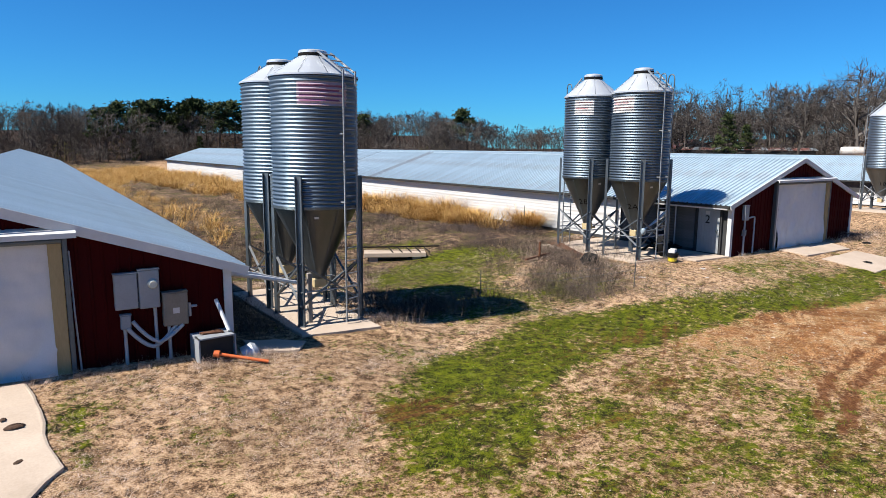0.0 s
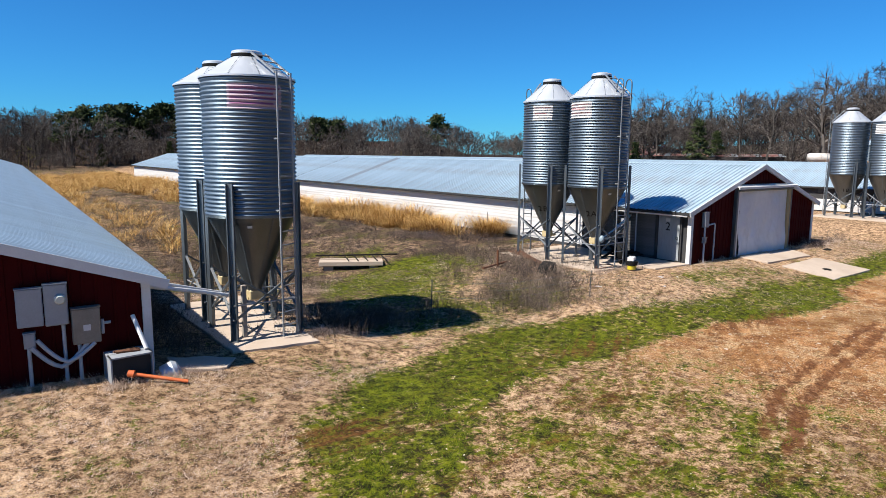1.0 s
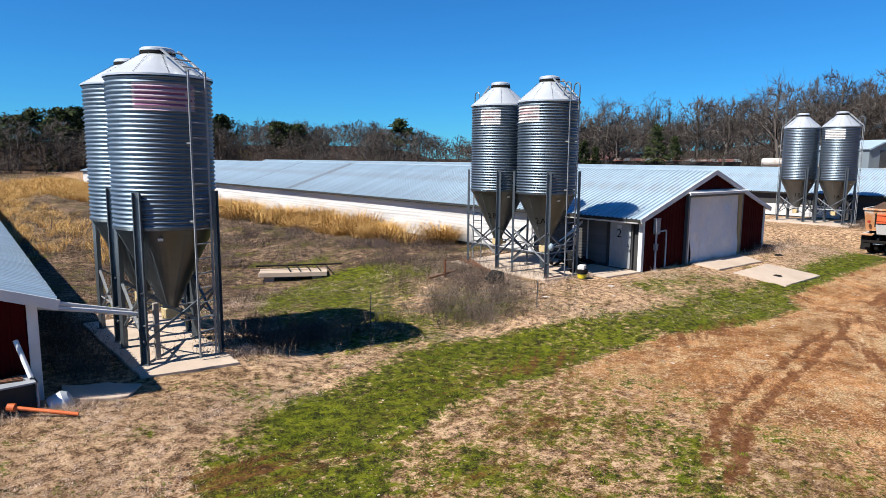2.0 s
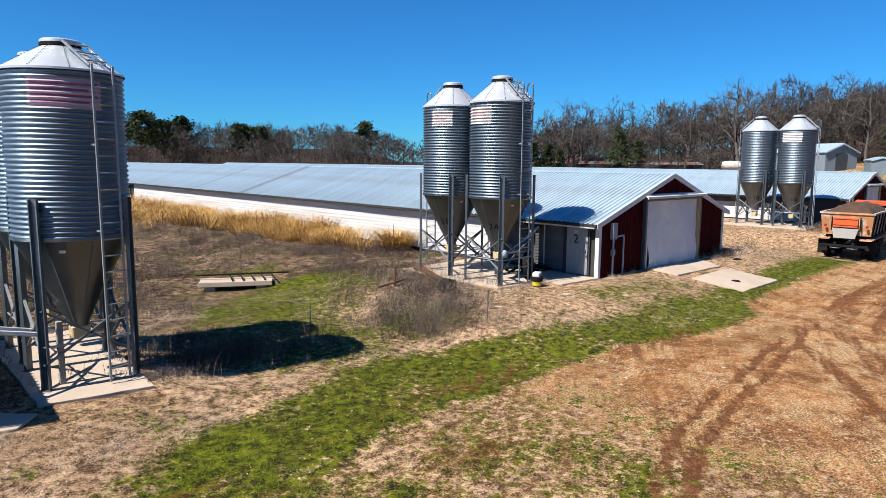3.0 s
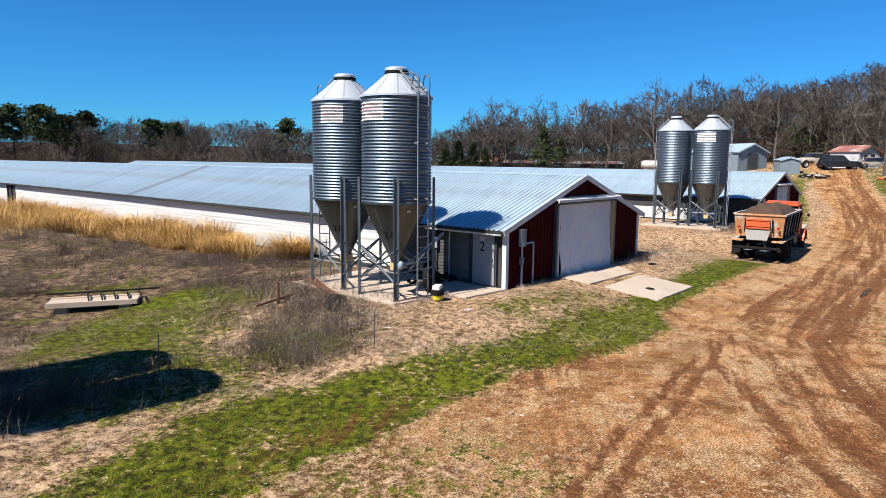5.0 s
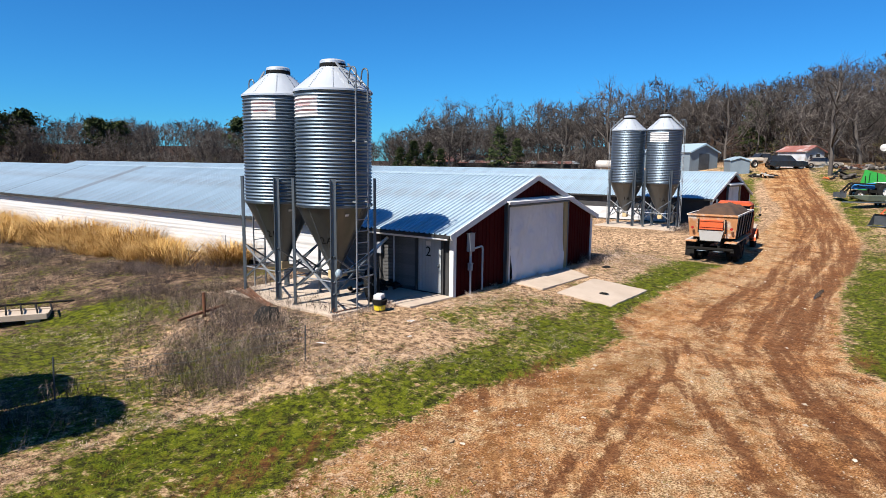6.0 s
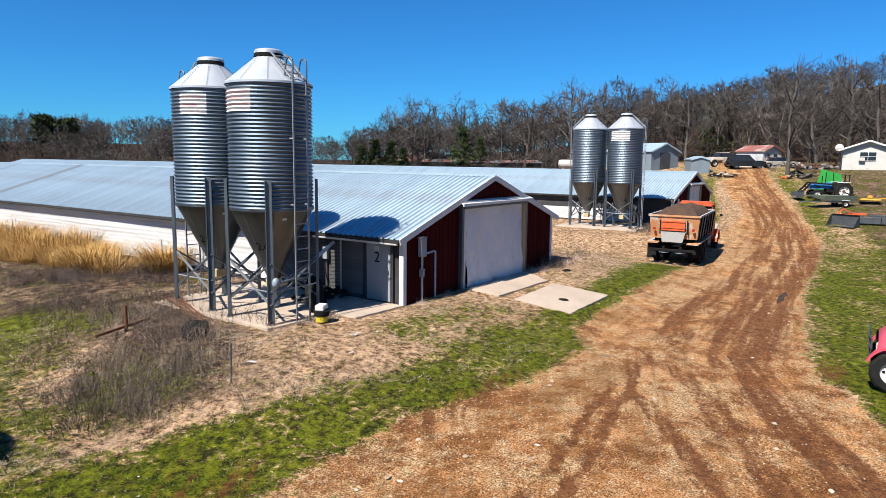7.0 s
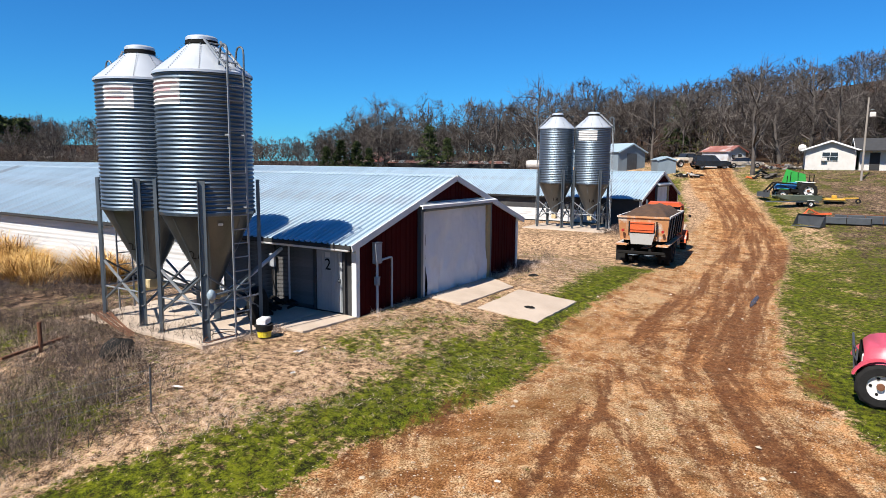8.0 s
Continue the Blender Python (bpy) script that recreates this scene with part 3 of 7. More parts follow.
    # Added dark sheet behind the curtain, in place of the unlit inside.
    b = Build().box(dl, dr, y0 + 0.6, y0 + 0.65, base - 0.2, dt + 0.2)
    part("dark_backing", b, DARK, house)
    return house


B2 = poultry_house("poultry_house", "long low poultry house, red gable, white curtain door", 27.1, 15.6, 119, 2.12, 4.366, (-1,), (45.3, 46.3), (30.3, 35.4, 5.12), 5.5, 0.328, 0.43)
B3 = poultry_house("poultry_house", "long low poultry house, dark red gable, pale metal roof", -5.24, 14.95, 136, 1.95, 3.99, (1,), None, (-3.3, 2.66, 4.78), 5.5, 0.338, 0.43)
B1 = poultry_house("poultry_house", "long low poultry house behind feed bins and truck", 60.9, 16.1, 137, 2.15, 4.2, (-1,), None, (64.9, 69.0, 5.0))


# the first house is turned a little against the others
TURN3 = pose(6.19, 14.8, 0, 0, 0, -3) @ pose(-6.19, -14.8, 0)
B3.matrix_basis = TURN3

# ---- feed bins ----
R_BIN, SHELL, RINGS, WAVE = 1.2, 3.57, 33, 0.024
BLACK = mat("black paint", (0.006, 0.006, 0.006), (0.014, 0.014, 0.014), 3, 0.8, spec=0.1)
LABEL_WHITE = mat("white bin sticker", (0.4368, 0.429, 0.429), (0.5616, 0.5538, 0.546), 2, 0.5)
LABEL_PINK = mat("faded pink bin sticker", (0.312, 0.234, 0.2808), (0.4212, 0.3276, 0.3744), 3, 0.5)
LABEL_BAR = mat("faded red print", (0.3432, 0.156, 0.156), (0.4524, 0.2496, 0.2496), 3, 0.6)
LABEL_PURPLE = mat("faded purple print", (0.156, 0.0468, 0.1248), (0.234, 0.078, 0.1716), 3, 0.6)
BOOT = mat("yellowed plastic boot", (0.3276, 0.2574, 0.1326), (0.4368, 0.351, 0.2028), 4, 0.5)
PVC = mat("white plastic pipe", (0.5148, 0.5226, 0.5304), (0.624, 0.624, 0.624), 3, 0.4)
RUST = mat("rusty steel", (0.0624, 0.0234, 0.0109), (0.156, 0.0585, 0.0234), 6, 0.85, 0, 40, 0.3)
LADDER = mat("galvanised ladder", (0.19, 0.205, 0.22), (0.29, 0.305, 0.32), 3, 0.45, 0.4)


def patch(name, material, parent, lo, az0, az1, z0, z1, r):
    """A curved sheet on the shell between two directions."""
    rows = max(2, int((z1 - z0) / SHELL * RINGS * 6))

    def fn(u, v):
        a = radians(az0 + (az1 - az0) * u)
        z = z0 + (z1 - z0) * v
        rr = r + WAVE * math.sin((z - lo) / SHELL * RINGS * 2 * math.pi)
        return rr * math.cos(a), rr * math.sin(a), z
    return part(name, Build().sheet(fn, 16, rows), material, parent, smooth=True)


SHELL_PROFILE = []
for i in range(RINGS * 6):
    SHELL_PROFILE.append((R_BIN + WAVE * math.sin(i * math.pi / 3), SHELL * i / (RINGS * 6)))
SHELL_PROFILE.append((R_BIN, SHELL))
shell_mesh = Build().lathe(SHELL_PROFILE, 72).mesh("shell", GALV)
shell_mesh.shade_smooth()
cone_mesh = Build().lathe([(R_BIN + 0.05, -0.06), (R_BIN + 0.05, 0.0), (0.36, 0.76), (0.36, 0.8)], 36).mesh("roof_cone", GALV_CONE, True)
collar_mesh = Build().lathe([(0.37, 0.72), (0.41, 0.76), (0.41, 0.84), (0.35, 0.85)], 28).mesh("collar", BLACK, True)
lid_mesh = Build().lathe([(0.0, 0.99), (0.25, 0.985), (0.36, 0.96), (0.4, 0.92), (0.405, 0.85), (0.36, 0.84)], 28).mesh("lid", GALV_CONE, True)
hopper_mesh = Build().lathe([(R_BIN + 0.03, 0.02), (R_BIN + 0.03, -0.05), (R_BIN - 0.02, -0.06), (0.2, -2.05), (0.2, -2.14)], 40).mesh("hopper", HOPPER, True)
boot_mesh = Build().box(-0.2, 0.2, -0.16, 0.16, -2.42, -2.13, ch=0.03).tube((-0.22, 0, -2.36), (0.5, 0, -2.36), 0.06).mesh("boot", BOOT)
bolts = Build()
for k in range(10):
    a = k * 2 * math.pi / 10 + 0.2
    for i in range(14):
        t = (i + 0.5) / 14
        r, z = R_BIN + 0.05 - 0.84 * t, 0.76 * t + 0.012
        m = Matrix.Rotation(a, 4, "Z")
        bolts.box(r - 0.011, r + 0.011, -0.011, 0.011, z - 0.004, z + 0.012, m)
bolts_roof = bolts.mesh("roof_bolts", LEG)
bolts = Build()
for k in range(8):
    a = k * 2 * math.pi / 8 + 0.1
    for i in range(34):
        t = (i + 0.5) / 34
        r, z = R_BIN - 0.015 - 0.98 * t, -0.06 - 1.99 * t
        bolts.box(r, r + 0.016, -0.011, 0.011, z - 0.011, z + 0.011, Matrix.Rotation(a, 4, "Z"))
bolts_hop = bolts.mesh("hopper_bolts", LEG)


def feed_bin(label, base, lo, ladder_az, sticker, letters, hoops, peak):
    """A bin about its own axis; heights are those of the place."""
    hi = lo + SHELL
    b = thing("feed_bin", label, "feed bin", group="galvanised feed bins")
    up, low = Matrix.Translation((0, 0, hi)) @ Matrix.Diagonal((1, 1, peak, 1)), pose(0, 0, lo)
    part("shell", shell_mesh, None, b, m=low)
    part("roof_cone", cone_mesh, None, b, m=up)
    tagged(part("roof_bolts", bolts_roof, None, b, m=up), kind="stuff")
    part("collar", collar_mesh, None, b, m=up)
    part("lid", lid_mesh, None, b, m=up)
    hop = part("hopper", hopper_mesh, None, b, m=low)
    tagged(part("hopper_bolts", bolts_hop, None, b, m=low), kind="stuff")
    part("boot", boot_mesh, None, b, "yellowed plastic auger boot", m=low)
    q = (R_BIN + 0.09) / math.sqrt(2)
    corners = [(-q, -q), (q, -q), (q, q), (-q, q)]
    leg = Build()
    for o in (-0.085, 0.085):
        leg.box(-0.03, 0.055, o - 0.01, o + 0.01, base, lo + 0.85)
    leg.box(-0.035, -0.018, -0.085, 0.085, base, lo + 0.85)
    leg.box(-0.1, 0.1, -0.12, 0.12, base, base + 0.015)
    leg_mesh = leg.mesh("leg", LEG)
    for x, y in corners:
        part("leg", leg_mesh, None, b, m=pose(x, y, 0, 0, 0, math.degrees(math.atan2(y, x))))
    for i in range(4):
        (ax, ay), (bx, by) = corners[i], corners[(i + 1) % 4]
        part("cross_brace", Build().beam((ax, ay, base + 1.75), (bx, by, base + 0.55), 0.06, 0.045), LADDER if i == 3 else LEG, b)
        part("cross_brace", Build().beam((bx, by, base + 1.75), (ax, ay, base + 0.55), 0.06, 0.045), LEG, b)
        part("stay", Build().tube((ax, ay, base + 0.95), (bx, by, base + 0.95), 0.022), LADDER, b)
    # ladder
    a = radians(ladder_az)
    out, tan = Vector((math.cos(a), math.sin(a), 0)), Vector((-math.sin(a), math.cos(a), 0))
    lad = R_BIN + 0.16
    top = hi + 0.1
    for s in (-0.24, 0.24):
        part("ladder_rail", Build().beam(out * lad + tan * s + Vector((0, 0, base + 0.05)), out * lad + tan * s + Vector((0, 0, top)), 0.045, 0.03, out), LADDER, b)
        part("ladder_bracket", Build().beam(out * R_BIN + tan * s + Vector((0, 0, lo + 0.15)), out * (lad + 0.02) + tan * s + Vector((0, 0, lo + 0.15)), 0.05, 0.04), LADDER, b)
        part("ladder_bracket", Build().beam(out * R_BIN + tan * s + Vector((0, 0, lo + 2.0)), out * (lad + 0.02) + tan * s + Vector((0, 0, lo + 2.0)), 0.05, 0.04), LADDER, b)
        slope0, slope1 = out * (R_BIN + 0.1) + tan * s + Vector((0, 0, hi + 0.08)), out * 0.45 + tan * s + Vector((0, 0, hi + 0.06 + 0.78 * peak))
        part("roof_ladder_rail", Build().beam(slope0, slope1, 0.04, 0.05), LADDER, b)
        if hoops:
            pts = [out * lad + tan * s + Vector((0, 0, hi - 0.25)), out * (lad + 0.02) + tan * s + Vector((0, 0, hi + 0.45))]
            for k in range(7):
                t = math.pi * k / 6
                pts.append(out * (lad - 0.13 + 0.14 * math.cos(t)) + tan * s + Vector((0, 0, hi + 0.5 + 0.14 * math.sin(t))))
            pts.append(out * (lad - 0.34) + tan * s + Vector((0, 0, hi + 0.16)))
            part("grab_hoop", Build().pipe(pts, 0.024), LEG, b)
    rung = Build().tube(-tan * 0.24, tan * 0.24, 0.018, n=6).mesh("rung", LADDER)
    n = int((top - base - 0.3) / 0.36)
    for k in range(n):
        z = base + 0.35 + k * 0.36
        part("rung", rung, None, b, m=Matrix.Translation(out * lad + Vector((0, 0, z))))
    for k in range(3):
        t = (k + 0.5) / 3
        part("rung", rung, None, b, m=Matrix.Translation(out * (R_BIN + 0.1 - 0.85 * t) + Vector((0, 0, hi + 0.1 + 0.76 * peak * t))))
    # sticker
    if sticker:
        paper, ink, az0, az1, bars = sticker
        z1 = hi - 0.22
        st = patch("sticker", paper, b, lo, az0, az1, z1 - 0.62, z1, R_BIN + 0.004)
        for k in range(bars):
            zz = z1 - 0.08 - k * 0.5 / bars
            patch("print_bar", ink, b, lo, az0 + 3, az1 - 3 - 9 * (k % 2), zz - 0.05, zz, R_BIN + 0.007)
    # painted letters on the hopper
    for ch, az in letters:
        f = radians(az)
        o, x = Vector((math.cos(f), math.sin(f), 0)), Vector((-math.sin(f), math.cos(f), 0))
        drop = 1.12
        r = R_BIN - 0.02 - 0.98 * (drop - 0.06) / 1.99
        y = (o * 0.4924 + Vector((0, 0, 1))).normalized()
        zax = x.cross(y)
        m = Matrix((x, y, zax)).transposed().to_4x4()
        lettering("letter", ch, 0.36, b, BLACK, Matrix.Translation(o * (r + 0.014) + Vector((0, 0, lo - drop))) @ m)
    part("tag", Build().box(-0.06, 0.06, -0.004, 0.004, 0, 0.07), LABEL_WHITE, b, m=Matrix.Translation((math.cos(radians(246)) * 1.14, math.sin(radians(246)) * 1.14, lo - 0.3)) @ pose(0, 0, 0, 26, 0, 246 + 90))
    return b


def pair(num, base, lo, a, c, hoops, ladder, size, stick_a, stick_b, peak=1.0):
    """Two bins side by side; size: their scale across and up."""
    wide, tall = size
    letters = ((num, 193), ("A", 213)), ((num, 193), ("B", 213))
    for label, az, stick, ink, hoop, at in (("tall galvanised feed bin on a concrete pad", ladder, stick_a, letters[0], hoops, a), ("tall galvanised feed bin beside its twin", 88, stick_b, letters[1], True, c)):
        b = feed_bin(label, base / tall, lo / tall, az, stick, ink if num != "3" else (), hoop, peak)
        b.matrix_basis = Matrix.Translation((at[0], at[1], 0)) @ Matrix.Diagonal((wide, wide, tall, 1))


pair("2", 2.1, 5.32, (23.68, 17.85), (23.78, 20.62), True, 266, (0.985, 0.985), (LABEL_WHITE, LABEL_BAR, 148, 204, 3), (LABEL_WHITE, LABEL_BAR, 184, 226, 2))
pair("3", 1.83, 4.98, (8.95, 17.16), (8.98, 19.6), False, 290, (0.9625, 0.9625), (LABEL_PINK, LABEL_PURPLE, 224, 292, 4), None, 0.74)
pair("1", 2.2, 5.33, (56.0, 18.35), (56.0, 20.98), True, 277, (1.0, 1.065), (LABEL_WHITE, LABEL_WHITE, 146, 212, 1), None)


# ---- concrete ----
def slab(name, label, pts, top, thick=0.14, tilt=None):
    """A cast slab with worn uneven edges."""
    rnd = random.Random(name + str(pts[0][0]))
    ring = []
    for (ax, ay), (bx, by) in zip(pts, pts[1:] + pts[:1]):
        n = max(2, int(math.hypot(bx - ax, by - ay) / 0.3))
        for i in range(n):
            t = i / n
            ring.append((ax + (bx - ax) * t + rnd.uniform(-0.025, 0.025), ay + (by - ay) * t + rnd.uniform(-0.025, 0.025)))
    z = (lambda x, y: top) if tilt is None else tilt
    cx, cy = sum(p[0] for p in ring) / len(ring), sum(p[1] for p in ring) / len(ring)
    k = len(ring)
    vs = [(x, y, z(x, y) - thick) for x, y in ring] + [(x, y, z(x, y) - 0.015) for x, y in ring] + [(cx + (x - cx) * 0.985, cy + (y - cy) * 0.985, z(x, y)) for x, y in ring]
    fs = [(j * k + i, j * k + (i + 1) % k, (j + 1) * k + (i + 1) % k, (j + 1) * k + i) for j in (0, 1) for i in range(k)] + [tuple(range(2 * k, 3 * k))]
    b = Build().add(vs, fs)
    ob = new(name, b.mesh(name, CONCRETE))
    return tagged(ob, label, "concrete slab", kind="")


slab("concrete_pad", "pale concrete pad under the feed bins", [(22.5, 16.75), (24.2, 16.6), (27.0, 16.9), (27.0, 22.5), (22.5, 22.3)], 2.1, 0.3)
slab("concrete_walk", "pale concrete walk to the side door", [(24.9, 15.7), (27.0, 15.55), (27.0, 16.86), (24.9, 16.58)], 2.09, 0.2)
slab("concrete_fragment", "broken concrete slab sunk in dry grass", [(22.4, 16.25), (22.75, 15.4), (23.55, 15.55), (23.8, 16.1), (23.2, 16.45)], 1.97, 0.2)
slab("concrete_pad", "pale concrete pad under the feed bins", [(7.75, 15.5), (9.85, 15.2), (10.2, 21.4), (7.75, 21.4)], 1.83, 0.4)
slab("concrete_pad", "concrete pad beside the house wall", [(6.2, 14.63), (6.9, 14.38), (7.25, 14.4), (7.66, 15.12), (7.1, 15.6), (6.25, 15.6)], 1.80, 0.25, lambda x, y: gz(x, y) + 0.06)
slab("concrete_pad", "pale concrete pad under the feed bins", [(54.0, 16.7), (58, 16.6), (58, 22.6), (54, 22.6)], 2.2, 0.3)
slab("concrete_slab", "square pale concrete slab in the grass", [(31.1, 11.5), (34.7, 11.5), (34.0, 13.5), (30.6, 13.4)], 1.9, 0.14, lambda x, y: gz(x, y) + 0.06)
slab("concrete_ramp", "concrete ramp before the curtain door", [(30.5, 13.95), (34.2, 13.85), (35.2, 15.4), (30.5, 15.4)], 2.05, 0.14, lambda x, y: gz(x, y) + 0.06)
slab("concrete_slab", "worn concrete slab before the curtain door", [(-3, 10.2), (1.4, 10.5), (2.1, 11.4), (1.95, 12.5), (2.0, 13.3), (1.82, 14.75), (-3, 15.0)], 1.66, 0.14, lambda x, y: gz(x, y) + 0.06)
slab("concrete_slab", "concrete slab by the truck track", [(58.5, 12.6), (63, 13.2), (63, 14.6), (58.5, 14)], 1.85, 0.3, lambda x, y: gz(x, y) + 0.06)

# ---- fittings on the houses ----
BOX_GREY = mat("grey electrical box", (0.2028, 0.2184, 0.2418), (0.2808, 0.2964, 0.3198), 2, 0.45, 0, 30, 0.03)
BOX_BROWN = mat("weathered steel box", (0.156, 0.1404, 0.117), (0.234, 0.2106, 0.1794), 4, 0.6, 0.3, 30, 0.1)
GLASS = mat("meter glass", (0.429, 0.4524, 0.39), (0.546, 0.5694, 0.5148), 3, 0.1, 0.0)
ORANGE = mat("orange paint, worn", (0.4056, 0.078, 0.0156), (0.5304, 0.1248, 0.0312), 3, 0.5, 0, 30, 0.05, stain=(0.195, 0.0546, 0.0234), stain_scale=2.5, stain_at=(0.6, 0.8))
STEEL_DOOR = mat("grey steel door", (0.234, 0.2574, 0.273), (0.312, 0.3354, 0.351), 1.5, 0.5, 0.1, 30, 0.04)
GREY_PVC = mat("grey plastic conduit", (0.27, 0.30, 0.34), (0.37, 0.40, 0.44), 3, 0.45)
YELLOW = mat("yellow plastic", (0.4836, 0.39, 0.0156), (0.585, 0.4836, 0.039), 3, 0.5)


def panel(name, label, x0, x1, z0, z1, y, deep, material, category="electrical box"):
    t = thing(name, label, category, TURN3 if y == W3 else None)
    part("case", Build().box(x0, x1, y - deep, y, z0, z1, ch=0.012), material, t)
    part("cover", Build().box(x0 + 0.012, x1 - 0.012, y - deep - 0.014, y - deep, z0 + 0.012, z1 - 0.012, ch=0.006), material, t)
    part("hood", Build().box(x0 - 0.012, x1 + 0.012, y - deep - 0.03, y, z1, z1 + 0.016), material, t)
    return t


W3 = 14.925
panel("breaker_panel", "grey electrical panel on the red wall", 3.46, 3.9, 3.2, 3.95, W3, 0.14, BOX_GREY)
t = panel("electric_meter", "grey meter box with round glass meter", 3.92, 4.32, 3.18, 4.0, W3, 0.15, BOX_GREY)
part("meter_ring", Build().lathe([(0.0, -0.24), (0.07, -0.24), (0.1, -0.2), (0.105, -0.15)], 20, (4.19, W3 - 0.01, 3.7), "y"), GLASS, t, "round glass meter", smooth=True)
t = panel("switch_box", "brownish steel switch box with lever", 4.36, 4.86, 2.75, 3.47, W3, 0.2, BOX_BROWN)
part("rating_plate", Build().box(4.55, 4.68, W3 - 0.222, W3 - 0.215, 3.02, 3.14), LABEL_WHITE, t)
part("lever", Build().box(4.87, 4.93, W3 - 0.16, W3 - 0.1, 2.9, 3.2, ch=0.01).tube((4.9, W3 - 0.13, 3.12), (5.05, W3 - 0.13, 3.12), 0.03), BOX_GREY, t)
panel("junction_box", "small grey junction box", 3.54, 3.74, 2.78, 3.08, W3, 0.13, BOX_GREY)


def conduit(pts, r=0.035, label="pale plastic conduit on the wall"):
    ob = new("conduit", Build().pipe(pts, r, 8).mesh("conduit", GREY_PVC, True))
    if pts[0][1] < W3:
        ob.matrix_basis = TURN3
    return tagged(ob, label, "conduit", "wall conduits")


def sag(x0, z0, x1, z1, low, y):
    pts = []
    for i in range(13):
        t = i / 12
        pts.append((x0 + (x1 - x0) * (0.5 - 0.5 * math.cos(math.pi * t)), y, low + (abs(math.cos(math.pi * t)) ** 1.5) * ((z0 if t < 0.5 else z1) - low)))
    return pts


conduit([(3.62, W3 - 0.06, 2.8), (3.62, W3 - 0.06, 1.9)])
conduit([(4.22, W3 - 0.06, 3.2), (4.22, W3 - 0.06, 1.9)])
conduit([(4.47, W3 - 0.1, 2.76), (4.47, W3 - 0.1, 1.9)])
conduit(sag(3.66, 2.8, 4.62, 2.76, 2.34, W3 - 0.14), 0.045)
conduit(sag(3.76, 2.95, 4.74, 2.76, 2.44, W3 - 0.2), 0.04)
conduit([(2.72, W3 - 0.03, 4.5), (2.74, W3 - 0.03, 3.2), (2.78, W3 - 0.03, 2.0)], 0.018)
W2 = 15.56
panel("meter_box", "slim grey meter box on the red gable", 27.78, 28.06, 3.58, 4.22, W2, 0.16, BOX_GREY)
conduit([(27.92, W2 - 0.08, 3.6), (27.92, W2 - 0.08, 2.05)], 0.04)
panel("junction_box", "small grey junction box", 27.86, 27.98, 2.9, 3.15, W2, 0.14, BOX_GREY)
conduit([(28.06, W2 - 0.08, 3.66), (28.6, W2 - 0.08, 3.7), (28.66, W2 - 0.08, 3.68), (28.68, W2 - 0.08, 3.6), (28.68, W2 - 0.08, 2.05)], 0.035)

# side door of the second house
t = thing("side_door", "grey steel side door marked with a number", "door")
part("door_leaf", Build().box(27.03, 27.08, 16.08, 17.16, 2.12, 4.02, ch=0.008), STEEL_DOOR, t)
for y in (16.03, 17.18):
    part("door_jamb", Build().box(26.99, 27.1, y - 0.05, y + 0.05, 2.1, 4.06), SHADE_GREY_WALL, t)
for k in range(8):
    part("door_rib", Build().box(27.015, 27.032, 16.15 + k * 0.13, 16.18 + k * 0.13, 2.16, 3.98), STEEL_DOOR, t)
part("door_handle", Build().lathe([(0.0, -0.09), (0.035, -0.08), (0.03, -0.03), (0.015, 0)], 12, (27.03, 16.2, 3.1), "x").box(26.99, 27.03, 16.16, 16.24, 3.04, 3.16), LEG, t)
face_west = Matrix(((0, 0, -1, 0), (-1, 0, 0, 0), (0, 1, 0, 0), (0, 0, 0, 1)))
lettering("letter", "2", 0.5, t, BLACK, Matrix.Translation((27.01, 16.66, 3.55)) @ face_west)
part("notice", Build().box(27.005, 27.014, 16.56, 16.76, 3.78, 3.93), LABEL_WHITE, t)
conduit([(26.98, 17.25, 4.15), (26.98, 18.2, 4.13), (26.98, 18.25, 4.0), (26.98, 18.25, 2.3)], 0.03, "dark conduit on the shaded side wall")

# whitewashed boards, cable box and rubbish along the shaded side wall
# The whitewash is darkened in its base tones to carry the bins' shade.
PEELING_SHADE = mat("peeling whitewash, shade in its colour", (0.035, 0.035, 0.037), (0.11, 0.11, 0.113), 1.6, 0.8, 0, 30, 0.2, stain=(0.02, 0.019, 0.018), stain_scale=1.3, stain_at=(0.5, 0.62), vary=0.12, stretch=(1, 0.5, 1.5))
board_mesh = Build().add([(x, y, z) for y in (17.32, 21.36) for x, z in ((27.085, 0), (27.055, 0), (27.075, 0.13), (27.085, 0.13))], [(0, 1, 5, 4), (1, 2, 6, 5), (2, 3, 7, 6), (3, 0, 4, 7), (3, 2, 1, 0), (4, 5, 6, 7)]).mesh("wall_board", PEELING_SHADE)
for k in range(16):
    part("wall_board", board_mesh, None, B2, m=pose(0, 0, 2.08 + 0.131 * k))
part("wall_stud", Build().box(26.98, 27.05, 18.9, 19.02, 2.1, 4.12, ch=0.01), SHADE_GREY_WALL, B2)
t = thing("cable_box", "small grey cable box on a dark stud", "electrical box")
part("case", Build().box(26.88, 26.98, 18.82, 19.06, 3.3, 3.72, ch=0.01), BOX_GREY, t)
part("cable", Build().pipe([(26.93, 18.94, 3.3), (26.94, 18.98, 2.9), (26.95, 18.86, 2.5), (26.9, 18.8, 2.14)], 0.014, 6), BLACK, t)
t = thing("auger_motor", "auger motor wrapped in pale blue plastic", "motor", pose(22.86, 16.82, 3.3))
WRAP = mat("pale blue plastic wrap", (0.13, 0.18, 0.22), (0.26, 0.32, 0.36), 5, 0.5, 0, 40, 0.3)
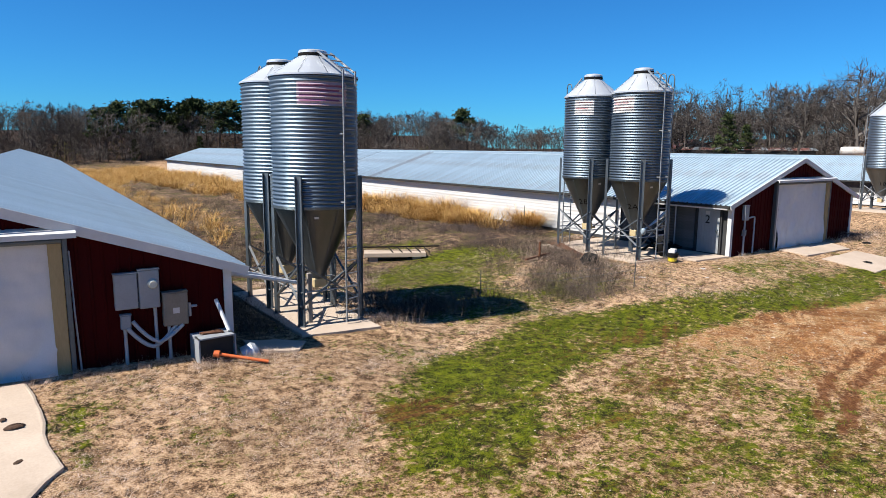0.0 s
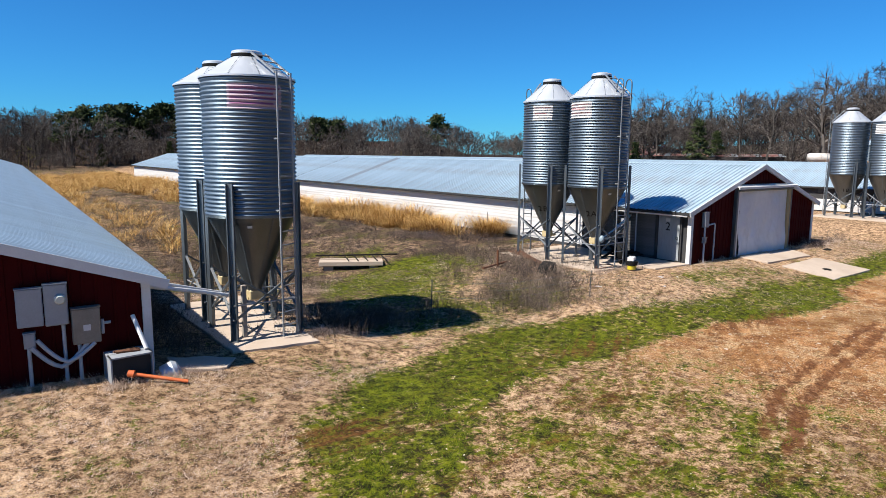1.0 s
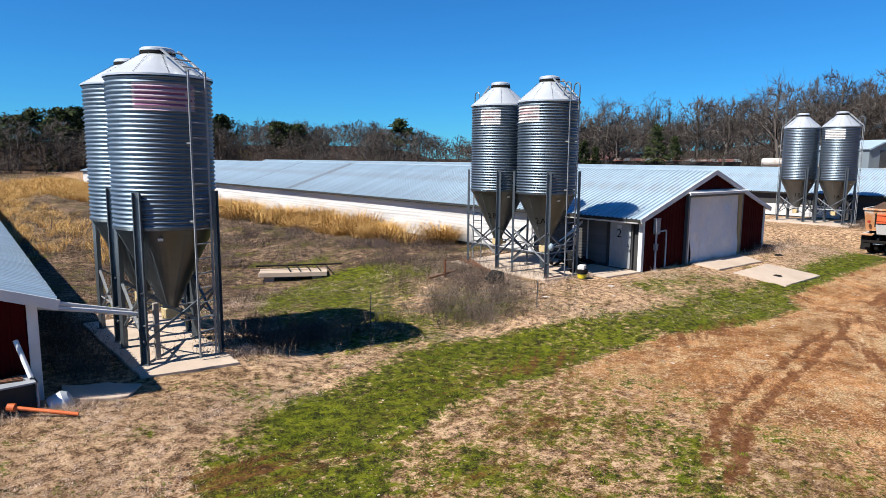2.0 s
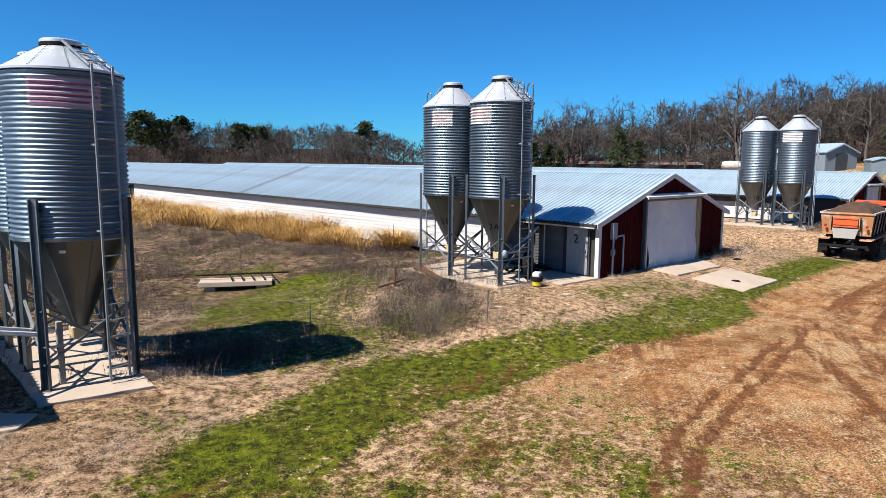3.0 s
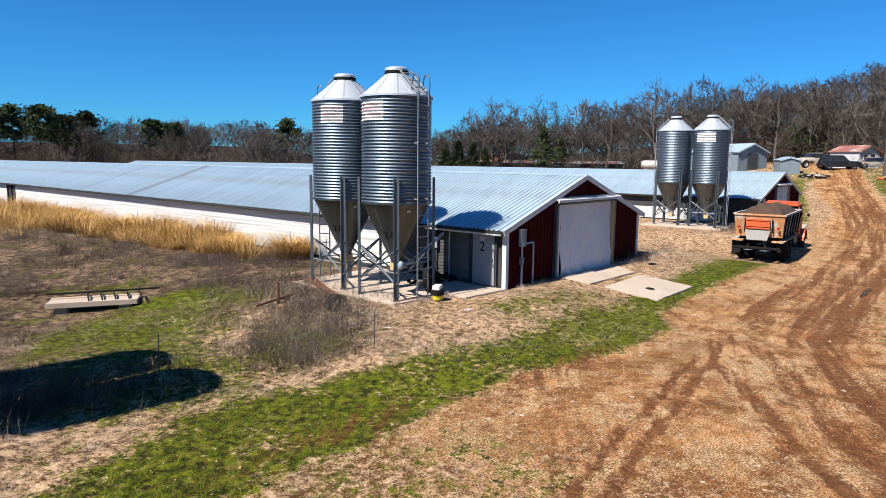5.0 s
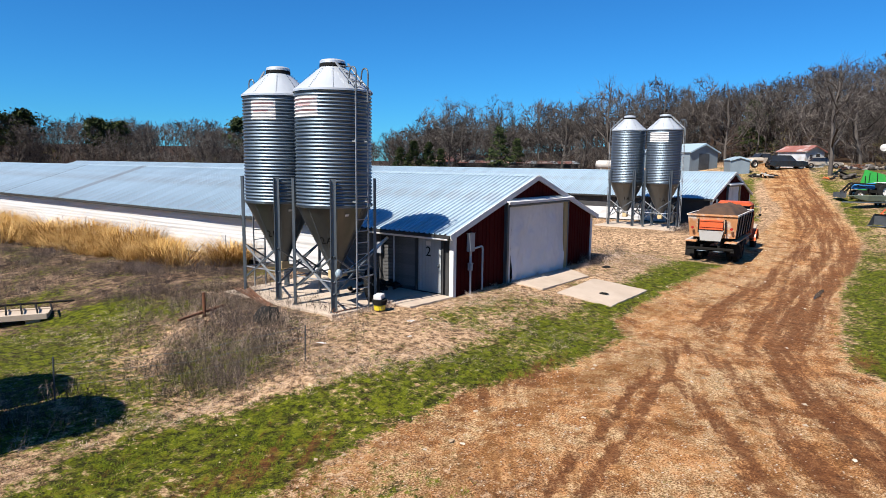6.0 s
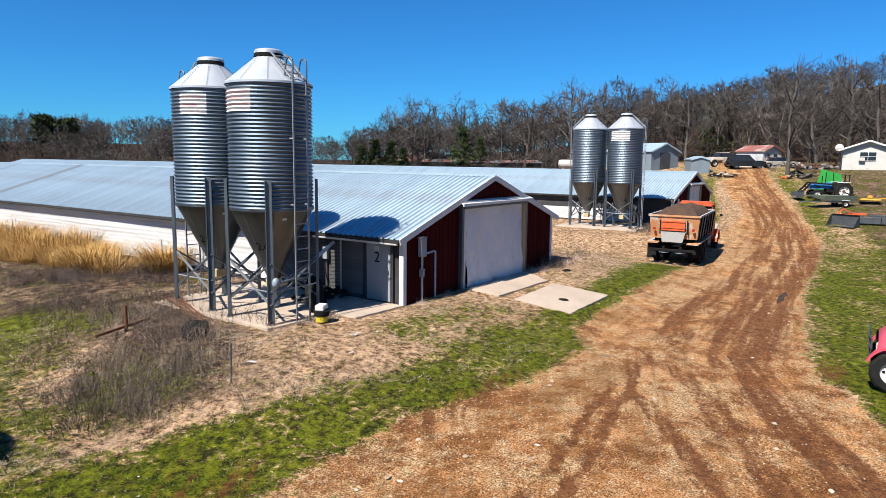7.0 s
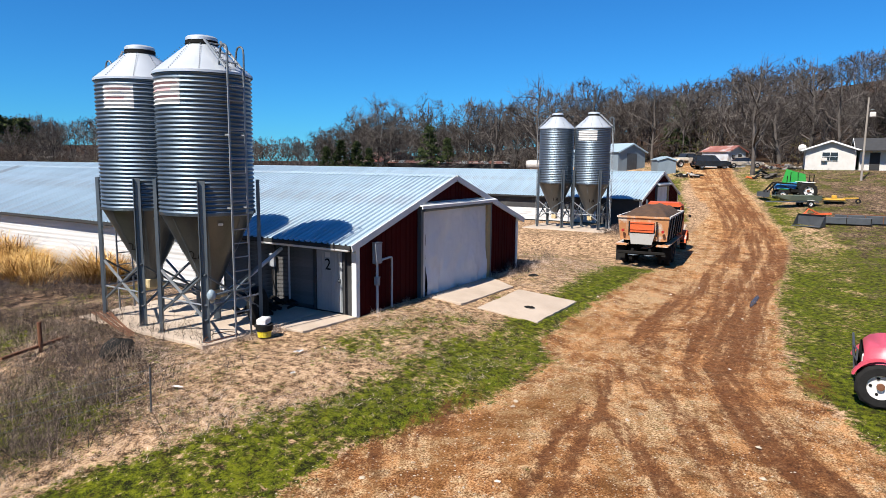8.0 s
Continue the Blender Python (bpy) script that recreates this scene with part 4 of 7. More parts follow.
part("motor_case", Build().sheet(lambda u, v: ((0.11 + 0.03 * noise.noise((u * 7, v * 6, 3))) * math.sin(math.pi * v) * math.cos(2 * math.pi * u), (0.1 + 0.03 * noise.noise((u * 6, v * 5, 7))) * math.sin(math.pi * v) * math.sin(2 * math.pi * u), 0.15 * math.cos(math.pi * v)), 18, 10), WRAP, t, smooth=True)
part("drive_pipe", Build().tube((0.05, 0.06, -0.05), (0.8, 1.0, -0.42), 0.06, n=10), LEG, t)
part("hose", Build().pipe([(0.1, -0.02, 0), (0.5, -0.12, 0.05), (1.0, -0.1, 0.0), (1.5, 0.1, 0.04)], 0.03, 7), LEG, t)

# side curtains of the houses
SIDE = mat("white side curtain", (0.39, 0.39, 0.39), (0.5148, 0.5148, 0.5148), 0.8, 0.55, 0, 30, 0.1, stain=(0.4056, 0.3588, 0.312), stain_scale=0.5, stain_at=(0.58, 0.85), stretch=(1, 0.25, 2))


def side_curtain(parent, x, y0, y1, z0, z1, s, seed):
    n = max(8, int((y1 - y0) / 0.45))

    def fn(u, v):
        y, z = y0 + (y1 - y0) * u, z0 + (z1 - z0) * v
        w = 0.010 * math.sin(v * 70 + 2 * noise.noise((y * 0.25, v, seed))) + 0.03 * noise.noise((y * 0.2, v * 16, seed)) + 0.05 * noise.noise((y * 0.13, v * 1.3, seed + 3))
        sagz = 0.06 * noise.noise((y * 0.18, seed, 5.0)) * v
        return x + s * (0.07 + 0.8 * w * (0.3 + 0.7 * math.sin(math.pi * min(1, v * 1.1)))), y, z + sagz
    return part("side_curtain", Build().sheet(fn, n, 44), SIDE, parent, "wrinkled white side curtain", smooth=True)


side_curtain(B2, 27.1, 21.4, 71.0, 2.2, 4.2, -1, 1.0)
side_curtain(B2, 27.1, 73.2, 118.8, 2.2, 4.2, -1, 2.0)
side_curtain(B1, 60.9, 19.5, 136, 2.15, 3.1, -1, 3.0)
# The opening is a near-black panel, its unlit depth painted on.
part("wall_opening", Build().box(27.06, 27.09, 71.0, 73.2, 2.3, 4.2), DARK, B2)
for y in (71.0, 72.0, 73.2):
    part("wall_post", Build().box(26.96, 27.08, y - 0.08, y + 0.08, 2.1, 4.2), SHADE_GREY_WALL, B2)
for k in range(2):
    part("skirt_board", Build().box(27.02, 27.08, 17.3, 71, 2.05 + k * 0.09, 2.13 + k * 0.09), SHADE_GREY_WALL, B2)
# Black strip paints the dark gap below the eave; the pipe after it is plastic.
part("eave_line", Build().box(26.72, 26.8, 15.5, 118.9, 4.1, 4.17), BLACK, B2)
part("eave_line", Build().tube((26.73, 15.6, 4.1), (26.73, 19.3, 4.1), 0.05), PVC, B2)

STEEL_SEAM = mat("dull seam flashing", (0.1248, 0.1326, 0.1404), (0.1872, 0.195, 0.2028), 1, 0.5, 0.3)
part("roof_seam", Build().beam((32.5, 54.6, 6.2), (26.7, 54.6, 4.3), 0.05, 0.03), STEEL_SEAM, B2)
part("roof_seam", Build().beam((32.5, 46.35, 6.2), (26.7, 46.35, 4.3), 0.05, 0.05), ROOF_OLD, B2)

# ---- vehicles and farm gear ----
TYRE = mat("black rubber", (0.006, 0.006, 0.006), (0.018, 0.0175, 0.017), 6, 0.9, 0, 40, 0.2, spec=0.15)
RIM_WHITE = mat("white wheel rim", (0.429, 0.4212, 0.4056), (0.585, 0.5772, 0.5616), 4, 0.5, 0, 30, 0.05, stain=(0.234, 0.1092, 0.0468), stain_scale=5, stain_at=(0.6, 0.75))
CHASSIS = mat("black greasy frame", (0.005, 0.0046, 0.0042), (0.015, 0.0138, 0.0125), 3, 0.8, spec=0.12)
TAN_PAINT = mat("faded peach paint", (0.30, 0.115, 0.04), (0.46, 0.24, 0.11), 1.2, 0.55, 0, 30, 0.05, stain=(0.45, 0.40, 0.34), stain_scale=1.6, stain_at=(0.5, 0.62))
DIRTY_WHITE = mat("dirty white paint", (0.3276, 0.312, 0.2886), (0.5148, 0.4914, 0.4602), 1.5, 0.6, 0, 30, 0.05, stain=(0.1716, 0.1248, 0.0858), stain_scale=1.3, stain_at=(0.5, 0.75))
ORANGE_RED = mat("orange red paint", (0.39, 0.0585, 0.014), (0.5148, 0.1014, 0.0273), 1.5, 0.45, 0, 30, 0.03)
LITTER = mat("dark brown litter", (0.0273, 0.0133, 0.007), (0.078, 0.0406, 0.0218), 2.5, 0.95, 0, 25, 0.9, bump_dist=0.04)
WINDOW = mat("dark window glass", (0.0117, 0.014, 0.0172), (0.0234, 0.0265, 0.0312), 2, 0.08)
LAMP_RED = mat("red lamp lens", (0.234, 0.0094, 0.0094), (0.3276, 0.0156, 0.0156), 5, 0.3)
PINK = mat("faded pinkish red paint", (0.39, 0.0429, 0.0702), (0.4836, 0.078, 0.1092), 1.0, 0.4, 0, 30, 0.02)
GREEN = mat("bright green paint", (0.0047, 0.156, 0.014), (0.0094, 0.234, 0.0234), 1.5, 0.45)
BLUE = mat("blue tractor paint", (0.0156, 0.1248, 0.3276), (0.0312, 0.1872, 0.429), 1.5, 0.45)
YELLOW_PAINT = mat("yellow implement paint", (0.34, 0.18, 0.015), (0.46, 0.27, 0.03), 2, 0.5, stain=(0.234, 0.117, 0.039), stain_scale=3)
OLIVE = mat("olive boat paint", (0.0702, 0.0858, 0.0624), (0.1326, 0.156, 0.117), 2, 0.6)
GLOSS_BLACK = mat("black car paint", (0.0078, 0.0078, 0.0094), (0.0156, 0.0156, 0.0187), 2, 0.18)
BEIGE = mat("beige car paint", (0.312, 0.2574, 0.2028), (0.39, 0.3354, 0.273), 2, 0.35)
STEEL_DARK = mat("dark grey steel", (0.0351, 0.039, 0.0452), (0.078, 0.0858, 0.0936), 2, 0.5, 0.3)
SIDING_WHITE = mat("white stucco", (0.3744, 0.3588, 0.3354), (0.4992, 0.4758, 0.4524), 1.5, 0.8, 0, 25, 0.15)
COTTAGE = mat("bluish weathered siding", (0.30, 0.33, 0.36), (0.46, 0.48, 0.50), 1.2, 0.8, 0, 20, 0.1, stain=(0.26, 0.20, 0.15), stain_scale=0.9)
SHINGLE = mat("dark shingles", (0.014, 0.014, 0.0156), (0.039, 0.039, 0.0406), 3, 0.9, 0, 30, 0.3)
BLUE_GREY = mat("blue-grey metal siding", (0.1092, 0.1404, 0.1638), (0.1716, 0.2106, 0.2418), 1, 0.5, 0, 20, 0.05, stretch=(1, 1, 0.3))
RUST_ROOF = mat("rusty red roofing", (0.156, 0.0429, 0.0312), (0.2808, 0.1248, 0.1014), 0.5, 0.8, 0, 12, 0.1, stain=(0.3588, 0.3432, 0.3354), stain_scale=0.4, stain_at=(0.5, 0.62))
POLE_WOOD = mat("grey weathered pole", (0.1716, 0.1482, 0.1248), (0.2808, 0.2496, 0.2184), 2, 0.85, 0, 20, 0.2, stretch=(1, 1, 0.15))


def wheel(parent, x, y, r, w, side, rim):
    """A tyre with lugs and a dished rim; side: the way its face looks along y."""
    n, prof = 44, [(r * 0.56, -w / 2), (r * 0.9, -w / 2), (r, -w * 0.36), (r, w * 0.36), (r * 0.9, w / 2), (r * 0.56, w / 2)]
    tread = Build()
    vs = []
    for j, (rad, h) in enumerate(prof):
        for i in range(n):
            q = rad * (1.035 if j in (2, 3) and i % 4 < 2 else 1.0)
            a = 2 * math.pi * i / n
            vs.append((x + q * math.sin(a), y + h, r + q * math.cos(a)))
    tread.add(vs, [(j * n + i, j * n + (i + 1) % n, j * n + n + (i + 1) % n, j * n + n + i) for j in range(5) for i in range(n)])
    t = part("wheel", tread, TYRE, parent)
    f = side * w / 2
    part("rim", Build().lathe([(r * 0.57, f * 0.95), (r * 0.52, f * 0.6), (r * 0.3, f * 0.35), (r * 0.14, f * 0.45), (r * 0.12, f * 0.8), (0.0, f * 0.82)], 24, (x, y, r), "y"), rim, t, smooth=True)
    if rim is RIM_WHITE:
        for k in range(5):
            a = 2 * math.pi * k / 5 + 0.3
            c = (x + r * 0.4 * math.sin(a), y, r + r * 0.4 * math.cos(a))
            part("rim_hole", Build().lathe([(r * 0.075, f * 0.47), (r * 0.07, f * 0.56), (0.0, f * 0.57)], 10, c, "y"), BLACK, t)
    part("hub", Build().lathe([(r * 0.17, f * 0.45), (r * 0.15, f * 0.9), (0.0, f * 0.95)], 12, (x, y, r), "y"), RUST, t)
    return t


def hull(pts_list):
    """A closed body from rings of equal length."""
    b = Build()
    k = len(pts_list[0])
    vs = [p for ring in pts_list for p in ring]
    fs = [(j * k + i, j * k + (i + 1) % k, (j + 1) * k + (i + 1) % k, (j + 1) * k + i) for j in range(len(pts_list) - 1) for i in range(k)]
    fs += [tuple(range(k - 1, -1, -1)), tuple(range((len(pts_list) - 1) * k, len(pts_list) * k))]
    return b.add(vs, fs)


def ring_x(x, half, z0, z1, ch=0.06, top=None):
    """An eight-cornered cross section across the vehicle at x."""
    h1 = half if top is None else top
    return [(x, -half + ch, z0), (x, half - ch, z0), (x, half, z0 + ch), (x, h1, z1 - ch), (x, h1 - ch, z1), (x, -h1 + ch, z1), (x, -h1, z1 - ch), (x, -half, z0 + ch)]


def arch_of(x, y, z, r, w, a0, a1):
    """A curved mudguard over a wheel."""
    def rim(rad):
        return [(x + rad * math.cos(math.pi * (a0 + (a1 - a0) * k / 10)), z + rad * math.sin(math.pi * (a0 + (a1 - a0) * k / 10))) for k in range(11)]
    loop = rim(r) + rim(r + 0.05)[::-1]
    k = len(loop)
    vs = [(a, y - w / 2, c) for a, c in loop] + [(a, y + w / 2, c) for a, c in loop]
    fs = [(i, (i + 1) % k, k + (i + 1) % k, k + i) for i in range(k)]
    for o in (0, k):
        fs += [(o + i, o + i + 1, o + k - 2 - i, o + k - 1 - i) for i in range(10)]
    return Build().add(vs, fs)


APRON = mat("dull apron steel", (0.085, 0.08, 0.078), (0.15, 0.145, 0.14), 2, 0.6, 0.2, 30, 0.1, stain=(0.10, 0.07, 0.05), stain_scale=2)
STREAKED = mat("streaked pale truck boards", (0.20, 0.17, 0.14), (0.42, 0.38, 0.33), 2.0, 0.7, 0, 30, 0.1, stain=(0.035, 0.025, 0.02), stain_scale=1.4, stain_at=(0.46, 0.6), stretch=(1, 1, 0.3))
SOOTY = mat("sooty weathered boards", (0.018, 0.014, 0.011), (0.05, 0.04, 0.03), 1.5, 0.8, 0, 30, 0.2, stain=(0.07, 0.052, 0.04), stain_scale=1.6, stain_at=(0.56, 0.72))


def spreader_truck(m):
    t = thing("spreader_truck", "old orange farm truck loaded with dark litter, parked", "truck", m)
    for y in (-0.42, 0.42):
        part("frame_rail", Build().box(0.1, 10.1, y - 0.06, y + 0.06, 0.75, 0.98), CHASSIS, t)
    for x in (1.9, 3.2):
        part("axle", Build().tube((x, -1.0, 0.52), (x, 1.0, 0.52), 0.09, n=10), CHASSIS, t)
        for s in (-1, 1):
            wheel(t, x, s * 1.07, 0.52, 0.28, s, CHASSIS)
            wheel(t, x, s * 0.74, 0.52, 0.26, s, CHASSIS)
    part("axle", Build().tube((8.7, -1.0, 0.52), (8.7, 1.0, 0.52), 0.07, n=10), CHASSIS, t)
    for s in (-1, 1):
        wheel(t, 8.7, s * 1.08, 0.52, 0.3, s, CHASSIS)
    # hopper body with sloping sides, open above
    rim_z, low_z = 2.55, 1.35
    rim = [(0.35, -1.25), (6.2, -1.25), (6.2, 1.25), (0.35, 1.25)]
    low = [(0.6, -1.14), (6.1, -1.14), (6.1, 1.14), (0.6, 1.14)]
    for i, nm in ((0, "side_board"), (1, "headboard"), (2, "side_board"), (3, "tail_panel")):
        j = (i + 1) % 4
        a = [(*rim[i], rim_z), (*rim[j], rim_z), (*low[j], low_z), (*low[i], low_z)]
        c = Vector((3.2, 0, 1.9))
        b = Build().add(a + [tuple(Vector(p) + (Vector((c.x, c.y, p[2])) - Vector(p)).normalized() * 0.05) for p in a], [(0, 1, 2, 3), (7, 6, 5, 4), (0, 4, 5, 1), (1, 5, 6, 2), (2, 6, 7, 3), (3, 7, 4, 0)])
        part(nm, b, TAN_PAINT if i == 3 else (STREAKED if i != 1 else CHASSIS), t)
        part("top_rail", Build().beam((*rim[i], rim_z), (*rim[j], rim_z), 0.09, 0.09), DIRTY_WHITE if i != 3 else TAN_PAINT, t)
    part("hopper_floor", Build().box(0.8, 6.0, -1.0, 1.0, 1.2, 1.36), CHASSIS, t)
    for s in (-1, 1):
        for k in range(6):
            x = 0.9 + k * 1.0
            part("body_rib", Build().beam((x, s * 1.28, rim_z - 0.03), (x, s * 1.17, low_z - 0.02), 0.07, 0.06), CHASSIS, t)
        part("fender", Build().box(0.6, 6.1, s * 0.95, s * 1.3, 1.13, 1.19, ch=0.01), TAN_PAINT if s < 0 else DIRTY_WHITE, t)
    part("tailgate", Build().box(0.32, 0.40, -0.55, 0.62, 1.78, 2.3, pose(0, 0, 0)), ORANGE_RED, t, "orange-red tailgate")
    for z in (1.82, 1.94, 2.26):
        part("tailgate_rib", Build().box(0.28, 0.33, -0.55, 0.62, z - 0.025, z + 0.025), ORANGE_RED, t)
    for y in (-0.67, 0.67):
        part("tailgate_guide", Build().beam((0.3, y, 2.34), (0.36, y, 1.6), 0.06, 0.06), CHASSIS, t)
        part("tail_lamp", Build().lathe([(0.0, -0.05), (0.07, -0.05), (0.075, 0.03)], 14, (0.33, y * 1.45, 1.86), "x"), LAMP_RED, t)
    b = Build().add([(0.36, -0.6, 1.76), (0.36, 0.66, 1.76), (0.05, 0.5, 1.22), (0.05, -0.5, 1.22), (0.42, -0.6, 1.72), (0.42, 0.66, 1.72), (0.1, 0.5, 1.17), (0.1, -0.5, 1.17)], [(0, 1, 2, 3), (7, 6, 5, 4), (0, 4, 5, 1), (1, 5, 6, 2), (2, 6, 7, 3), (3, 7, 4, 0)])
    part("apron", b, APRON, t, "bare grey metal apron")
    part("rear_bumper", Build().box(0.05, 0.16, -1.15, 1.15, 0.72, 0.86, ch=0.02), CHASSIS, t)
    part("step_plate", Build().box(0.12, 0.6, -1.28, -0.7, 1.12, 1.18), TAN_PAINT, t)
    part("step_plate", Build().box(0.12, 0.6, 0.7, 1.3, 1.12, 1.18), TAN_PAINT, t)
    for y in (-0.4, 0.4):
        part("spinner", Build().lathe([(0.0, 0.7), (0.28, 0.69), (0.29, 0.66), (0.0, 0.64)], 18, (0.25, y, 0)), LEG, t)
    part("mudflap", Build().box(0.5, 0.53, 0.85, 1.3, 0.28, 1.1), TYRE, t)
    part("mudflap", Build().box(1.15, 1.18, -1.3, -0.85, 0.35, 1.0), TYRE, t)

    def heap(u, v):
        x, y = 0.5 + u * 5.6, -1.18 + v * 2.36
        e = min(u, 1 - u, v, 1 - v) * 2
        return x, y, 2.38 + 0.62 * (1 - (1 - min(1, e * 1.3)) ** 2) + 0.10 * noise.noise((x * 2.2, y * 2.2, 0)) + 0.04 * noise.noise((x * 7, y * 7, 3))
    part("load", Build().sheet(heap, 60, 26), LITTER, t, "heaped dark brown poultry litter", smooth=True)
    # cab and bonnet
    part("cab", hull([ring_x(7.35, 1.05, 0.95, 2.05), ring_x(8.65, 1.05, 0.95, 2.05)]), ORANGE_RED, t)
    part("cab_glass", hull([ring_x(7.40, 1.0, 2.05, 2.72, 0.04, 0.94), ring_x(8.50, 1.0, 2.05, 2.72, 0.04, 0.94)]), WINDOW, t)
    for x in (7.40, 7.90, 8.52):
        for s in (-1, 1):
            part("cab_post", Build().beam((x, s * 1.02, 2.04), (x - (0.08 if x > 7.5 else 0), s * 0.96, 2.74), 0.07, 0.06), ORANGE_RED, t)
    part("cab_roof", hull([ring_x(7.30, 1.0, 2.7, 2.92, 0.08, 0.92), ring_x(7.80, 1.02, 2.7, 2.98, 0.08, 0.92), ring_x(8.60, 1.0, 2.7, 2.9, 0.08, 0.9)]), ORANGE_RED, t)
    part("bonnet", hull([ring_x(8.65, 0.82, 0.95, 1.95, 0.1, 0.76), ring_x(10.00, 0.74, 0.95, 1.8, 0.1, 0.68), ring_x(10.15, 0.68, 1.0, 1.5, 0.1, 0.6)]), ORANGE_RED, t)
    for s in (-1, 1):
        part("front_fender", arch_of(8.7, s * 1.05, 0.52, 0.68, 0.5, 0, 1), ORANGE_RED, t)
        part("mirror_arm", Build().pipe([(8.50, s * 1.05, 1.9), (8.55, s * 1.38, 1.95), (8.55, s * 1.38, 2.6), (8.50, s * 1.0, 2.66)], 0.016), LEG, t)
        part("mirror", Build().box(8.48, 8.54, s * 1.3, s * 1.46, 2.05, 2.2, ch=0.02), CHASSIS, t)
        part("cab_step", Build().box(7.50, 8.10, s * 0.85, s * 1.15, 0.6, 0.68), CHASSIS, t)
    part("fuel_tank", Build().tube((5.2, -0.85, 0.78), (6.4, -0.85, 0.78), 0.28, n=16), STEEL_DARK, t)
    part("exhaust", Build().tube((6.9, 0.9, 0.9), (6.9, 0.9, 3.1), 0.06), LEG, t)
    return t


spreader_truck(pose(44.7, 11.85, gz(46, 11.6) + 0.02, 0, 0, 5))


def pickup(m, paint, label, guard=True, cap=False):
    """A pickup that faces along +x from its rear."""
    t = thing("pickup_truck", label, "pickup truck", m)
    part("body", hull([ring_x(0.0, 0.92, 0.62, 1.3), ring_x(3.2, 0.95, 0.58, 1.32)]), paint, t)
    part("bed_floor", Build().box(0.08, 1.95, -0.8, 0.8, 1.3, 1.32), CHASSIS, t)
    part("cab", hull([ring_x(2.0, 0.9, 1.28, 1.92, 0.08, 0.74), ring_x(3.3, 0.9, 1.28, 1.92, 0.08, 0.74)]), WINDOW, t)
    part("cab_roof", hull([ring_x(2.05, 0.74, 1.88, 1.98, 0.04, 0.7), ring_x(3.15, 0.74, 1.88, 1.97, 0.04, 0.7)]), paint, t)
    part("windscreen", Build().add([(3.22, -0.72, 1.92), (3.22, 0.72, 1.92), (3.75, 0.84, 1.38), (3.75, -0.84, 1.38), (3.1, 0, 1.3)], [(0, 3, 2, 1), (0, 4, 3), (1, 2, 4)]), WINDOW, t)
    part("bonnet", hull([ring_x(3.15, 0.93, 0.85, 1.38, 0.09, 0.88), ring_x(3.9, 0.93, 0.85, 1.35, 0.1, 0.86), ring_x(4.5, 0.92, 0.85, 1.3, 0.11, 0.84), ring_x(4.72, 0.9, 0.82, 1.24, 0.11, 0.8), ring_x(4.83, 0.87, 0.8, 1.14, 0.1, 0.76), ring_x(4.86, 0.84, 0.8, 1.05, 0.08, 0.76)]), paint, t, smooth=True)
    part("grille", Build().box(4.84, 4.9, -0.62, 0.62, 0.86, 1.12, ch=0.02), CHASSIS, t)
    for s in (-1, 1):
        part("headlight", Build().box(4.78, 4.88, s * 0.5, s * 0.7, 0.9, 1.08, ch=0.02), RIM_WHITE, t)
        for x in (0.95, 4.5):
            wheel(t, x, s * 0.86, 0.47, 0.3, s, RIM_WHITE)
            part("wheel_arch", arch_of(x, s * 0.86, 0.5, 0.53, 0.2, 0.1, 0.9), paint, t)
    part("axle", Build().tube((4.5, -0.8, 0.43), (4.5, 0.8, 0.43), 0.05).tube((0.95, -0.8, 0.43), (0.95, 0.8, 0.43), 0.05), CHASSIS, t)
    part("bumper", Build().box(4.84, 4.96, -0.9, 0.9, 0.58, 0.74, ch=0.05), CHASSIS, t)
    part("rear_bumper", Build().box(-0.12, 0.02, -0.9, 0.9, 0.55, 0.72, ch=0.03), LEG, t)
    if guard:
        part("grille_guard", Build().pipe([(5.0, -0.7, 0.68), (5.04, -0.7, 1.22), (5.04, 0.6, 1.22), (5.0, 0.6, 0.68)], 0.022).pipe([(5.02, -0.7, 1.0), (5.02, 0.6, 1.0)], 0.02), STEEL_DARK, t)
        part("guard_wing", Build().pipe([(5.04, 0.6, 1.22), (4.98, 0.95, 1.22), (4.98, 0.95, 1.0), (5.02, 0.6, 1.0)], 0.02), STEEL_DARK, t)
    return t


pickup(pose(29.65, -1.98, gz(29.6, 1.5) + 0.02, 0, 0, 90), PINK, "faded pinkish-red pickup with grille guard on the grass")
pickup(pose(107.2, 19.9, gz(105, 21), 0, 0, 140), BEIGE, "beige pickup parked in front of the woods", False)


